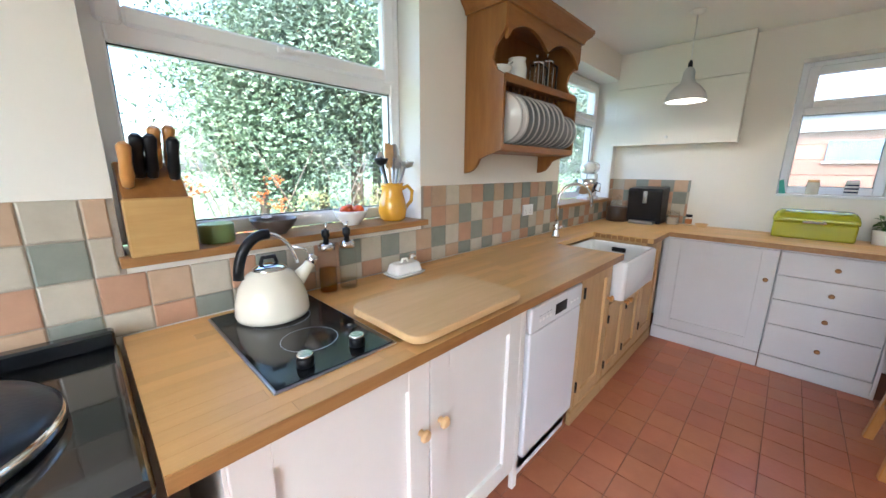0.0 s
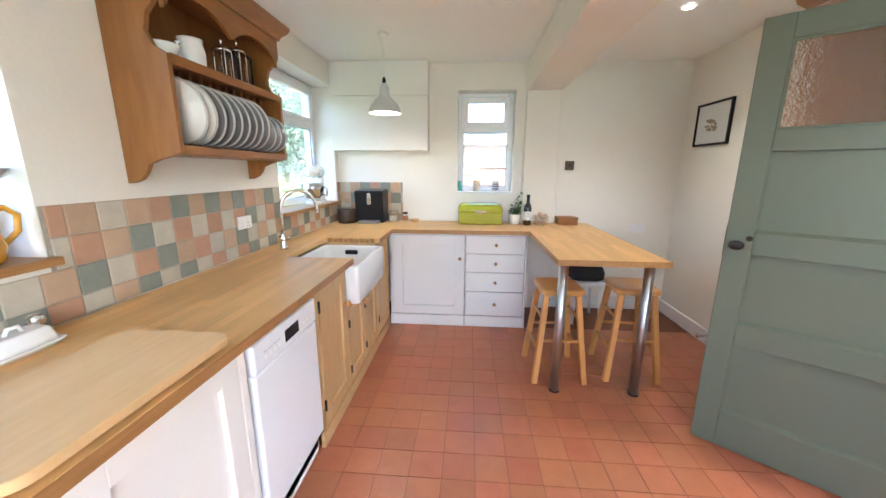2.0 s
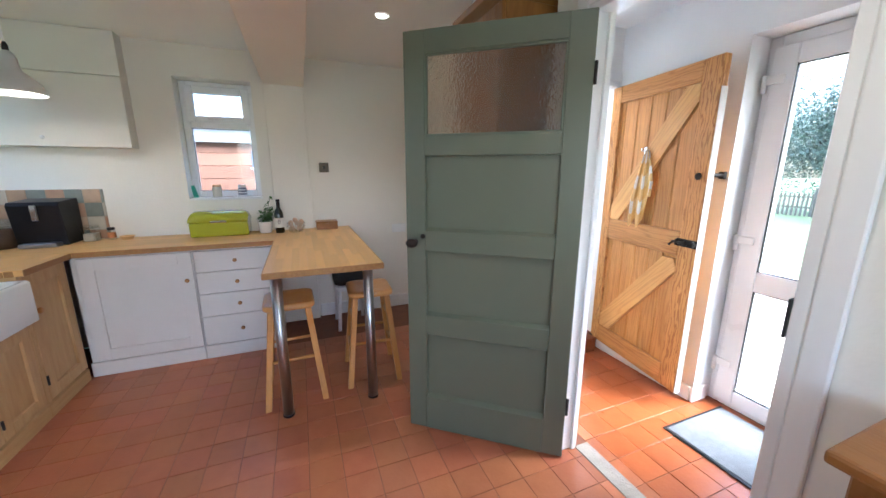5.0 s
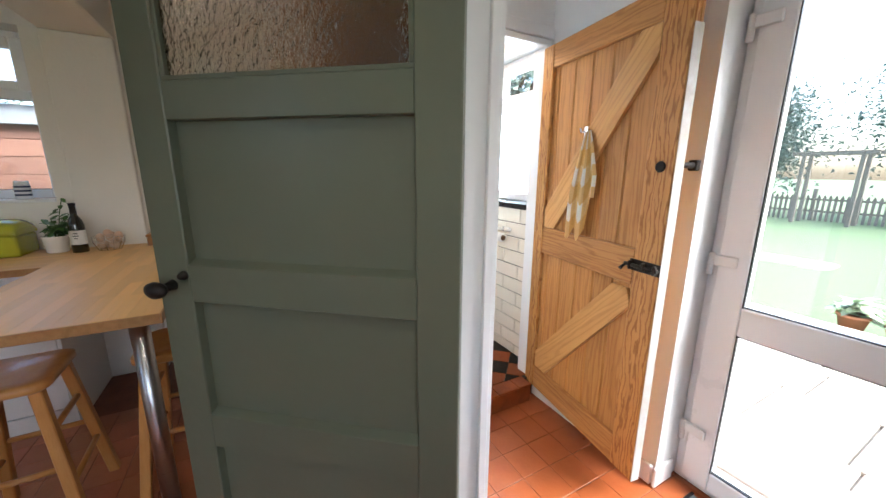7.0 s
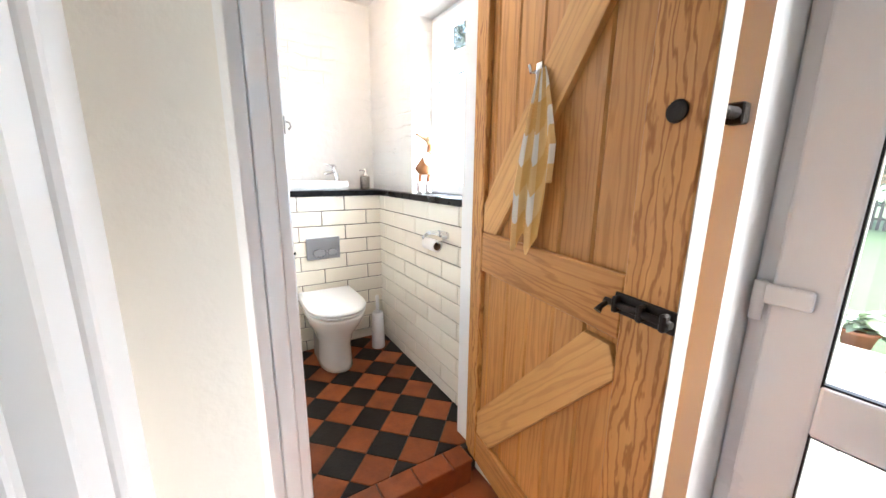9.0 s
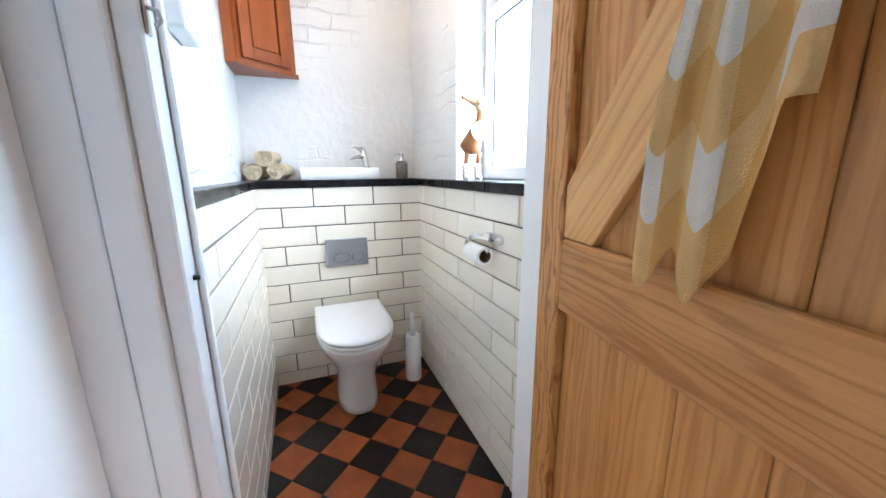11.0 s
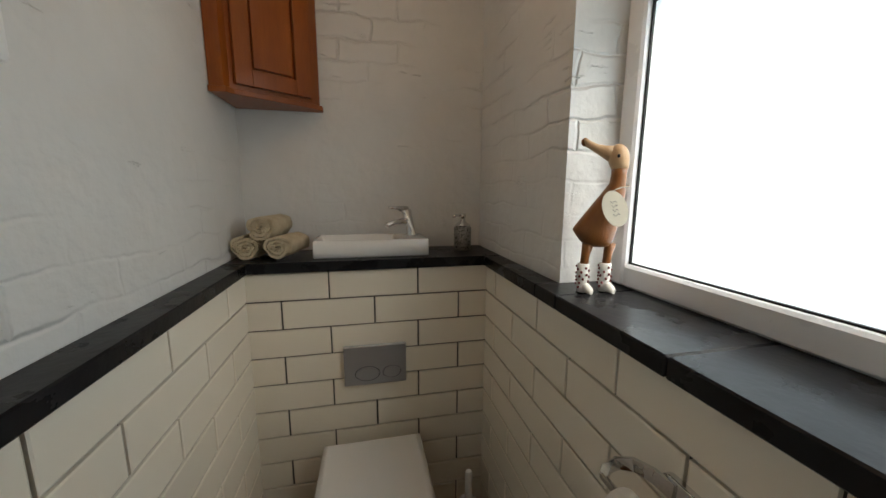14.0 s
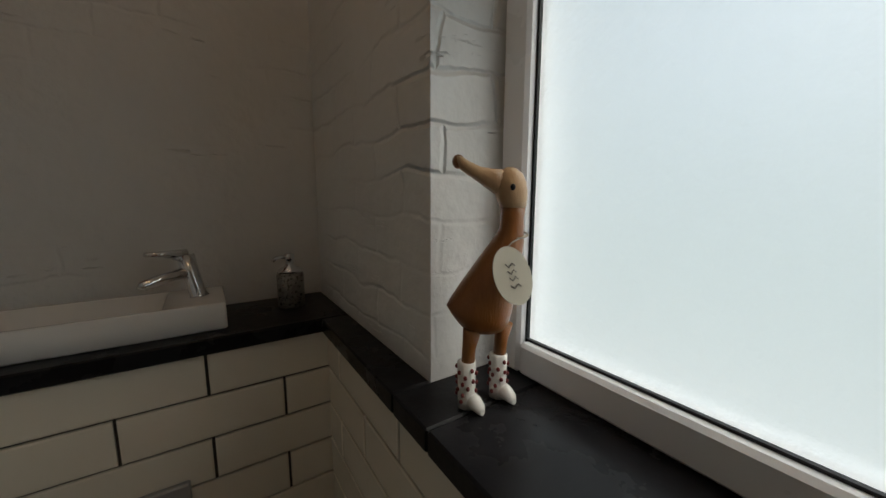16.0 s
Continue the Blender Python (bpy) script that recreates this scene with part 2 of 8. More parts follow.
LOBBYTILE = material("orange_quarry_tile", (0.40, 0.112, 0.034), 0.30, 0, (0.32, 0.082, 0.024), 9, bump=0.10, fine=70, per="object", spread=0.07, amount=0.8)
GROUT = material("dark_cement", (0.22, 0.092, 0.052), 0.9, 0, (0.15, 0.06, 0.036), 12, bump=0.3)
CEMENT = material("grey_cement", (0.36, 0.33, 0.29), 0.85, 0, (0.27, 0.25, 0.22), 10, bump=0.3)
BLACKTILE = material("black_floor_tile", (0.008, 0.007, 0.007), 0.38, 0, (0.016, 0.013, 0.012), 14, bump=0.12, per="object", spread=0.2, spec=0.22)
REDTILE = material("terracotta_floor_tile", (0.31, 0.08, 0.02), 0.35, 0, (0.19, 0.045, 0.013), 12, bump=0.12, per="object", spread=0.22, spec=0.28)
METRO = material("cream_glazed_tile", (0.82, 0.765, 0.66), 0.09, 0, (0.81, 0.755, 0.65), 3, bump=0.03, fine=8, per="object", spread=0.015, spec=0.5, coat=0.3)
DARKGROUT = material("dark_grout", (0.065, 0.06, 0.052), 0.9, 0, (0.045, 0.042, 0.037), 15, bump=0.2)
PALEGROUT = material("pale_grout", (0.38, 0.33, 0.27), 0.9, 0, (0.30, 0.26, 0.21), 15, bump=0.2)
SLATE = material("black_slate", (0.010, 0.010, 0.012), 0.27, 0, (0.014, 0.014, 0.016), 6, bump=0.08, fine=40, spec=0.16)
WALLTILES = [material("glazed_tile_" + k, c, 0.2, 0, tuple(v * 0.86 for v in c), 14, bump=0.12, fine=26, per="object", spread=0.07)
             for k, c in (("cream", (0.52, 0.47, 0.38)), ("pink", (0.48, 0.285, 0.185)), ("grey_green", (0.26, 0.275, 0.235)), ("buff", (0.51, 0.36, 0.24)))]
PORCELAIN = material("white_porcelain", (0.83, 0.82, 0.80), 0.08, 0, (0.82, 0.81, 0.79), 3, bump=0, coat=0.4)
PLASTIC = material("white_plastic", (0.80, 0.80, 0.80), 0.3, 0, (0.78, 0.78, 0.78), 4, bump=0.02)
APPLIANCE = material("white_enamelled_steel", (0.80, 0.81, 0.83), 0.22, 0, (0.79, 0.80, 0.82), 3, bump=0)
CHROME = material("chrome", (0.75, 0.75, 0.76), 0.08, 1, (0.7, 0.7, 0.71), 4, bump=0)
STEEL = material("brushed_steel", (0.50, 0.50, 0.51), 0.3, 1, (0.42, 0.42, 0.43), 20, (1, 1, 12), 0.05)
SATIN = material("satin_chrome_plastic", (0.38, 0.40, 0.43), 0.32, 0.6, (0.35, 0.37, 0.40), 4, bump=0)
BLACK = material("black_plastic", (0.008, 0.008, 0.010), 0.35, 0, (0.012, 0.012, 0.014), 6, bump=0.05, spec=0.25)
IRON = material("black_iron", (0.02, 0.018, 0.017), 0.5, 0.6, (0.035, 0.028, 0.024), 20, bump=0.25)
ENAMEL = material("black_vitreous_enamel", (0.008, 0.009, 0.011), 0.1, 0, (0.012, 0.013, 0.016), 5, bump=0.02, coat=0.5)
BLUELID = material("dark_blue_enamel", (0.012, 0.022, 0.045), 0.3, 0, (0.008, 0.015, 0.03), 5, bump=0.06)
HOBGLASS = material("black_ceramic_glass", (0.008, 0.008, 0.009), 0.05, 0, (0.012, 0.012, 0.013), 4, bump=0)
CREAMENAMEL = material("cream_enamel", (0.78, 0.73, 0.62), 0.12, 0, (0.75, 0.70, 0.58), 4, bump=0, coat=0.4)
CLEAR = pane_glass("window_glass")
TUMBLER = pane_glass("jar_glass", (0.96, 0.97, 0.965), 0.02)


# ---- shapes ----
ORIGIN = {}


def thing(name, at, label="", category="", group="", kind=""):
    ob = new(name)
    ob.location = at
    ob.empty_display_size = 0.05
    ORIGIN[ob] = Vector(at)
    return tagged(ob, label, category, group, kind)


def mesh_of(name, bm, mat):
    me = bpy.data.meshes.new(name)
    bm.to_mesh(me)
    bm.free()
    for m in mat if isinstance(mat, (list, tuple)) else (mat,):
        me.materials.append(m)
    return me


def part(name, bm, mat, parent, label="", kind=""):
    """Links a bmesh in world metres as one mesh under a thing or a part."""
    base = ORIGIN.get(parent, Vector())
    bmesh.ops.translate(bm, vec=-base, verts=bm.verts)
    ob = new(name, mesh_of(name, bm, mat))
    ob.parent = parent
    ORIGIN[ob] = base
    return tagged(ob, label, "", "", kind)


def solo(name, bm, mat, at, label="", category="", group="", kind=""):
    """A thing of one mesh, given in world metres, with its origin at its base."""
    bmesh.ops.translate(bm, vec=-Vector(at), verts=bm.verts)
    ob = new(name, mesh_of(name, bm, mat))
    ob.location = at
    ORIGIN[ob] = Vector(at)
    return tagged(ob, label, category, group, kind)


def piece(name, me, parent, at, turn=None):
    ob = new(name, me)
    ob.parent = parent
    ob.location = Vector(at) - ORIGIN.get(parent, Vector())
    if turn:
        ob.rotation_euler = turn
    return ob


def box(bm, x0, y0, z0, x1, y1, z1, bevel=0.0, seg=1, mat=0):
    bm = bm or bmesh.new()
    vs = [bm.verts.new((x, y, z)) for x in (x0, x1) for y in (y0, y1) for z in (z0, z1)]
    fs = [bm.faces.new([vs[i] for i in q]) for q in ((0, 1, 3, 2), (4, 6, 7, 5), (0, 4, 5, 1), (2, 3, 7, 6), (0, 2, 6, 4), (1, 5, 7, 3))]
    for f in fs:
        f.material_index = mat
    if bevel:
        es = {e for f in fs for e in f.edges}
        bmesh.ops.bevel(bm, geom=list(es), offset=bevel, segments=seg, affect="EDGES", profile=0.5)
    return bm


def rings(bm, loops, close=True, cap=True, smooth=True, mat=0):
    """Skin over loops of points of equal count."""
    bm = bm or bmesh.new()
    rows = [[bm.verts.new(p) for p in loop] for loop in loops]
    n = len(rows[0])
    for a, b in zip(rows, rows[1:]):
        for i in range(n if close else n - 1):
            f = bm.faces.new((a[i], a[(i + 1) % n], b[(i + 1) % n], b[i]))
            f.smooth, f.material_index = smooth, mat
    if cap and close:
        for r, flip in ((rows[0], True), (rows[-1], False)):
            f = bm.faces.new(list(reversed(r)) if flip else r)
            f.material_index = mat
    return bm


def lathe(bm, at, profile, n=24, cap=True, squash=1.0, mat=0):
    x, y, z = at
    return rings(bm, [[(x + r * math.cos(2 * math.pi * i / n), y + squash * r * math.sin(2 * math.pi * i / n), z + h) for i in range(n)] for r, h in profile], True, cap, True, mat)


def tube(bm, pts, radius, n=10, mat=0):
    """A round bar along points; radius a number or one for each point."""
    pts = [Vector(p) for p in pts]
    rad = radius if isinstance(radius, (list, tuple)) else [radius] * len(pts)
    loops, side = [], None
    for i, p in enumerate(pts):
        d = (pts[min(i + 1, len(pts) - 1)] - pts[max(i - 1, 0)]).normalized()
        if side is None:
            side = d.orthogonal().normalized()
        side = (side - d * side.dot(d)).normalized()
        up = d.cross(side)
        loops.append([p + rad[i] * (math.cos(a) * side + math.sin(a) * up) for a in (2 * math.pi * k / n for k in range(n))])
    return rings(bm, loops, True, True, True, mat)


def prism(bm, pts, axis, a, b, bevel=0.0, mat=0):
    """A flat outline (pairs) drawn out along an axis from a to b."""
    bm = bm or bmesh.new()
    put = {"x": lambda u, v, w: (w, u, v), "y": lambda u, v, w: (u, w, v), "z": lambda u, v, w: (u, v, w)}[axis]
    lo, hi = ([bm.verts.new(put(u, v, w)) for u, v in pts] for w in (a, b))
    n = len(pts)
    fs = [bm.faces.new((lo[i], lo[(i + 1) % n], hi[(i + 1) % n], hi[i])) for i in range(n)]
    fs += [bm.faces.new(lo[::-1]), bm.faces.new(hi)]
    for f in fs:
        f.material_index = mat
    bmesh.ops.recalc_face_normals(bm, faces=fs)
    if bevel:
        bmesh.ops.bevel(bm, geom=list({e for f in fs for e in f.edges}), offset=bevel, segments=2, affect="EDGES", profile=0.5)
    return bm


def blob(bm, c, r, n=14, rows=8, mat=0):
    """An ellipsoid of radii r about c."""
    return rings(bm, [[(c[0] + r[0] * math.sin(t) * math.cos(a), c[1] + r[1] * math.sin(t) * math.sin(a), c[2] - r[2] * math.cos(t)) for a in (2 * math.pi * k / n for k in range(n))]
                      for t in (0.02 + (math.pi - 0.04) * j / rows for j in range(rows + 1))], True, True, True, mat)


def round_rect(x0, y0, x1, y1, r, k=5):
    out = []
    for cx, cy, a in ((x1 - r, y1 - r, 0), (x0 + r, y1 - r, 90), (x0 + r, y0 + r, 180), (x1 - r, y0 + r, 270)):
        out += [(cx + r * math.cos(radians(a + 90 * i / k)), cy + r * math.sin(radians(a + 90 * i / k))) for i in range(k + 1)]
    return out


def wall(name, axis, a0, a1, t0, t1, z0, z1, holes, mat, label):
    """A wall along an axis from a0 to a1, between t0 and t1 thick, with openings (a, b, low, high) right through it."""
    bm = bmesh.new()

    def add(u0, u1, lo, hi):
        if u1 - u0 > 1e-4 and hi - lo > 1e-4:
            box(bm, *((u0, t0, lo, u1, t1, hi) if axis == "x" else (t0, u0, lo, t1, u1, hi)))
    u = a0
    for a, b, lo, hi in sorted(holes):
        add(u, a, z0, z1)
        add(a, b, z0, lo)
        add(a, b, hi, z1)
        u = b
    add(u, a1, z0, z1)
    return solo(name, bm, mat, (0, 0, 0), label, "wall", "", "structure")


# ---- the structure ----
TOP = 2.46
N, E, S, LS, KD, LD = 2.55, 4.66, -0.88, -1.85, -0.785, -0.87
W1, W2, WE = (0.84, 1.977, 1.13, 2.25), (3.45, 4.56, 1.105, 2.24), (0.735, 1.30, 1.215, 2.215)
wall("wall_north", "x", -1.4, 4.95, N, N + 0.3, 0, TOP, [W1, W2], PAINT, "cream painted kitchen wall with two deep window openings")
wall("wall_east", "y", -0.98, N, E, E + 0.29, 0, TOP, [WE], PAINT, "cream painted end wall with a small window opening")
# the west opening is out of view, added to let the fill lamp in
wall("wall_west", "y", -2.15, N, -1.4, -1.2, 0, TOP, [(-0.5, 1.7, 0.95, 2.2)], PAINT, "unseen cream painted wall with an opening added for fill light")
wall("wall_south", "x", -1.2, 2.45, LD, KD, 0, TOP, [(1.44, 2.31, 0, 2.13)], PAINT, "cream painted wall with a doorway to the lobby")
wall("wall_alcove", "x", 2.45, E, S - 0.1, S, 0, TOP, [], PAINT, "cream painted side wall of the alcove")
wall("wall_return", "y", S, KD, 2.4502, 2.53, 0, TOP, [], PAINT, "short cream painted wall return")
wall("wall_lobby_north", "x", 2.535, 3.092, -0.992, S - 0.1005, 0, TOP, [], WHITEWALL, "smooth white painted lobby side wall")
wall("wall_lobby_south", "x", -1.2, 3.115, LS - 0.3, LS, 0, TOP, [(1.33, 2.29, 0, 2.16)], WHITEWALL, "white painted lobby wall with a glazed door")
wall("wall_toilet_front", "y", LS, S - 0.1, 3.115, 3.2, 0, TOP, [(-1.838, -1.10, 0, 2.10)], WHITEWALL, "white painted wall with the toilet doorway")
wall("wall_toilet_south", "x", 3.115, 4.95, -2.25, -1.965, 0, TOP, [(3.29, 3.972, 1.165, 2.2)], BRICKPAINT, "white painted brick wall with a window")
wall("wall_toilet_north", "x", 3.2, 4.63, -1.04, S - 0.1, 0, TOP, [], BRICKPAINT, "white painted brick side wall")
wall("wall_toilet_east", "y", -1.965, S - 0.1, 4.63, 4.95, 0, TOP, [], BRICKPAINT, "white painted brick end wall")
wall("wall_lobby_west", "y", LS, LD, 0.75, 0.85, 0, TOP, [], PAINT, "plain white painted lobby wall")
solo("ceiling", box(None, -1.4, -2.25, TOP, 4.95, 2.85, TOP + 0.2), CEIL, (0, 0, TOP), "smooth white painted ceiling", "ceiling", "", "structure")
solo("ceiling_beam", box(None, -1.2, 0.31, 2.20, E, 0.64, TOP - 0.002, 0.006), PAINT, (0, 0.4, 2.2), "boxed-in cream plastered ceiling beam", "beam", "", "structure")
solo("wall_pier", box(None, 4.6, 0.312, 0, E - 0.001, 0.638, 2.2, 0.005), PAINT, (4.6, 0.4, 0), "shallow cream plastered pier under the beam", "pier", "", "structure")
solo("roof_slab", box(None, -1.5, -2.35, TOP + 0.2, 5.05, 2.95, TOP + 0.3), CEMENT, (0, 0, TOP + 0.2), "plain roof over the rooms", "roof", "", "structure")
floor = solo("floor", box(None, -1.2, S, -0.15, E, N, -0.004), GROUT, (0, 0, 0), "red quarry tile kitchen floor with dark joints", "floor", "", "structure")
lobby_floor = solo("floor_lobby", box(None, -1.2, LS - 0.29, -0.15, 3.10, S - 0.0001, -0.004), GROUT, (0, 0, 0), "orange-red quarry tile lobby floor", "floor", "", "structure")
toilet_floor = solo("floor_toilet", box(None, 3.10, -1.965, -0.15, 4.63, -1.04, 0.117), DARKGROUT, (3.1, -1.5, 0), "raised floor of black and terracotta tiles laid diagonally", "floor", "", "structure")
solo("threshold", box(None, 1.476, -0.955, -0.003, 2.264, -0.868, 0.004, 0.003), CEMENT, (1.9, S, 0), "worn grey cement threshold strip", "threshold", "", "structure")

# low tiled walls of the toilet and their slate ledge
wall("wall_cistern_boxing", "y", -1.965, -1.04, 4.393, 4.63, 0.1, 1.172, [], DARKGROUT, "boxed-in cistern wall faced with cream tiles")
wall("wall_dado_north", "x", 3.2, 4.393, -1.092, -1.04, 0.1, 1.172, [], DARKGROUT, "low side wall faced with cream tiles")
wall("wall_dado_south", "x", 3.2, 4.393, -1.965, -1.921, 0.1, 1.172, [], DARKGROUT, "low window wall faced with cream tiles")
ledge = thing("slate_ledge", (4.4, -1.5, 1.172), "black slate ledge round the toilet walls", "ledge", "", "structure")
part("back_slab", box(None, 4.371, -1.965, 1.172, 4.63, -1.04, 1.207, 0.003), SLATE, ledge)
part("side_slab", box(None, 3.2, -1.113, 1.172, 4.369, -1.04, 1.207, 0.003), SLATE, ledge)
for a, b in ((3.2, 3.288), (3.29, 3.57), (3.572, 3.872), (3.874, 3.972), (3.974, 4.369)):
    deep = -2.19 if 3.289 < a < 3.973 else -1.965
    part("sill_slab", box(None, a, deep, 1.172, b, -1.897, 1.207, 0.003), SLATE, ledge)


def upvc_window(name, axis, a0, a1, z0, z1, face, depth, transom, label, glass=CLEAR, handle=True, sign=1):
    """A white plastic window with an opening light above a fixed one. sign: which way is indoors along the depth."""
    root = thing(name, ((a0 + a1) / 2, face, z0) if axis == "x" else (face, (a0 + a1) / 2, z0), label, "window", "", "structure")

    def bar(nm, u0, u1, lo, hi, d0, d1, bevel=0.006):
        bm = box(None, *((u0, d0, lo, u1, d1, hi) if axis == "x" else (d0, u0, lo, d1, u1, hi)), bevel)
        return part(nm, bm, UPVC, root)
    w, d0, d1 = 0.055, face, face - sign * depth
    lo_d, hi_d = min(d0, d1), max(d0, d1)
    bar("frame", a0, a0 + w, z0, z1, lo_d, hi_d)
    bar("frame", a1 - w, a1, z0, z1, lo_d, hi_d)
    bar("frame", a0 + w, a1 - w, z0, z0 + w, lo_d, hi_d)
    bar("frame", a0 + w, a1 - w, z1 - w, z1, lo_d, hi_d)
    bar("transom", a0 + w, a1 - w, transom - 0.03, transom + 0.035, lo_d, hi_d)
    s0, s1 = sorted((face + sign * 0.014, face - sign * 0.03))
    g = 0.045
    for u0, u1, lo, hi in ((a0 + w - 0.02, a0 + w + g, transom + 0.02, z1 - w + 0.02), (a1 - w - g, a1 - w + 0.02, transom + 0.02, z1 - w + 0.02),
                           (a0 + w + g, a1 - w - g, transom + 0.02, transom + 0.02 + g + 0.01), (a0 + w + g, a1 - w - g, z1 - w - g, z1 - w + 0.02)):
        bar("sash", u0, u1, lo, hi, s0, s1, 0.008)
    mid = face - sign * depth / 2
    for lo, hi in ((z0 + w - 0.01, transom - 0.02), (transom + 0.06, z1 - w - 0.03)):
        bm = box(None, *((a0 + w - 0.01, mid - 0.01, lo, a1 - w + 0.01, mid + 0.01, hi) if axis == "x" else (mid - 0.01, a0 + w - 0.01, lo, mid + 0.01, a1 - w + 0.01, hi)))
        p = part("pane", bm, glass if lo < transom - 0.05 else CLEAR, root)
        p.visible_shadow = False
        bm = bmesh.new()
        i, o = min(mid - sign * -0.012, mid + sign * 0.018), max(mid - sign * -0.012, mid + sign * 0.018)
        for u0, u1, l2, h2 in ((a0 + w - 0.002, a0 + w + 0.004, lo, hi), (a1 - w - 0.004, a1 - w + 0.002, lo, hi), (a0 + w, a1 - w, lo + 0.008, lo + 0.014), (a0 + w, a1 - w, hi - 0.014, hi - 0.008)):
            box(bm, *((u0, i, l2, u1, o, h2) if axis == "x" else (i, u0, l2, o, u1, h2)))
        part("gasket", bm, BLACK, root)
    if handle:
        c, f = (a0 + a1) / 2, face + sign * 0.014
        hz = transom + 0.05
        bm = bmesh.new()
        for u0, u1, e0, e1, l2, h2 in ((c - 0.03, c + 0.03, 0, 0.014, hz - 0.012, hz + 0.012), (c - 0.016, c + 0.085, 0.014, 0.032, hz - 0.01, hz + 0.009)):
            q = sorted((f + sign * e0, f + sign * e1))
            box(bm, *((u0, q[0], l2, u1, q[1], h2) if axis == "x" else (q[0], u0, l2, q[1], u1, h2)), 0.004)
        part("handle", bm, PLASTIC, root)
    return root


FROST = solid_glass("frosted_glass", (0.93, 0.97, 1.0), 0.6, 0.3, 60)
upvc_window("window_1", "x", W1[0] + 0.002, W1[1] - 0.002, 1.165, W1[3] - 0.002, 2.70, 0.07, 1.79, "wide white plastic window over the worktop, looking on to a hedge", sign=-1)
upvc_window("window_2", "x", W2[0] + 0.002, W2[1] - 0.002, 1.14, W2[3] - 0.002, 2.74, 0.07, 1.86, "white plastic window behind the sink", sign=-1)
upvc_window("window_3", "y", WE[0] + 0.002, WE[1] - 0.002, WE[2] + 0.02, WE[3] - 0.002, 4.80, 0.07, 1.86, "narrow white plastic window in the end wall", sign=-1)
upvc_window("window_4", "x", 3.292, 3.970, 1.2072, 2.198, -2.10, 0.07, 1.885, "white plastic toilet window with a frosted lower pane", glass=FROST)
bm = box(None, 4.655, WE[0] + 0.002, 1.216, 4.80, WE[1] - 0.002, 1.234, 0.004)
solo("window_sill", bm, GLOSS, (4.7, 1.0, 1.216), "white painted window board", "sill", "", "structure")
for a, b, z in ((0.826, 1.99, 1.13), (3.43, 4.575, 1.105)):
    bm = prism(None, [(a, N - 0.045), (b, N - 0.045), (b, N - 0.002), (b - 0.02, N - 0.002), (b - 0.02, 2.72), (a + 0.02, 2.72), (a + 0.02, N - 0.002), (a, N - 0.002)] if z > 1.12 else
               [(a, N - 0.045), (b, N - 0.045), (b, N - 0.002), (b - 0.02, N - 0.002), (b - 0.02, 2.75), (a + 0.025, 2.75), (a + 0.025, N - 0.002), (a, N - 0.002)], "z", z, z + 0.028, 0.003)
    solo("window_sill", bm, OAKEDGE, ((a + b) / 2, N, z), "brown waxed oak window sill with a rounded edge", "sill", "", "structure")

# doorway linings and architraves
frame1 = thing("door_frame_kitchen", (1.9, KD, 0), "white gloss painted door frame with moulded architraves", "door frame", "", "structure")
for x0, x1 in ((1.44, 1.475), (2.265, 2.31)):
    part("jamb", box(None, x0, LD - 0.012, 0, x1, KD + 0.016, 2.13, 0.003), GLOSS, frame1)
part("head", box(None, 1.475, LD - 0.012, 2.10, 2.265, KD + 0.016, 2.13, 0.003), GLOSS, frame1)
for y0, y1 in ((KD + 0.001, KD + 0.02), (LD - 0.02, LD - 0.001)):
    for x0, x1 in ((1.375, 1.4395), (2.3105, 2.375)):
        part("architrave", box(None, x0, y0, 0, x1, y1, 2.195, 0.006, 2), GLOSS, frame1)
    part("architrave", box(None, 1.4395, y0, 2.1305, 2.3105, y1, 2.195, 0.006, 2), GLOSS, frame1)
part("door_stop", box(None, 2.252, LD + 0.01, 0, 2.2645, LD + 0.035, 2.10, 0.002), GLOSS, frame1)
part("latch_keep", box(None, 1.4755, KD - 0.045, 1.02, 1.483, KD + 0.02, 1.13, 0.002), IRON, frame1, "black iron latch keep")
frame2 = thing("door_frame_toilet", (3.15, -1.47, 0.12), "white gloss painted toilet door frame", "door frame", "", "structure")
for y0, y1 in ((-1.133, -1.10), (-1.838, -1.81)):
    part("jamb", box(None, 3.105, y0, 0, 3.21, y1, 2.1, 0.003), GLOSS, frame2)
part("head", box(None, 3.105, -1.81, 2.07, 3.21, -1.133, 2.10, 0.003), GLOSS, frame2)
part("architrave", box(None, 3.094, -1.1, 0, 3.114, -1.05, 2.165, 0.006, 2), GLOSS, frame2)
part("architrave", box(None, 3.10, -1.048, 0, 3.114, -0.985, 2.165, 0.004, 2), GLOSS, frame2)
part("architrave", box(None, 3.1, -1.8485, 0, 3.114, -1.839, 2.165, 0.005, 2), GLOSS, frame2)
part("architrave", box(None, 3.094, -1.838, 2.101, 3.114, -1.1, 2.165, 0.006, 2), GLOSS, frame2)
part("door_stop", box(None, 3.16, -1.143, 0.122, 3.18, -1.1335, 2.07, 0.003), GLOSS, frame2)
solo("step_riser", box(None, 3.033, -1.770, -0.003, 3.0985, -1.068, 0.107, 0.002), REDTILE, (3.09, -1.5, 0), "terracotta riser of the step into the toilet", "step", "", "structure")
for nm, b in (("skirting_alcove", (2.4, S + 0.001, 0, 4.64, S + 0.018, 0.13)), ("skirting_lobby", (2.30, LS + 0.001, 0, 3.09, LS + 0.02, 0.10)), ("skirting_reveal", (2.275, -1.97, 0, 2.292, LS + 0.02, 0.10)), ("skirting_end", (4.642, S, 0, 4.659, 0.30, 0.13))):
    solo(nm, box(None, *b, 0.005), GLOSS, b[:3], "white gloss painted skirting board", "skirting board", "", "structure")


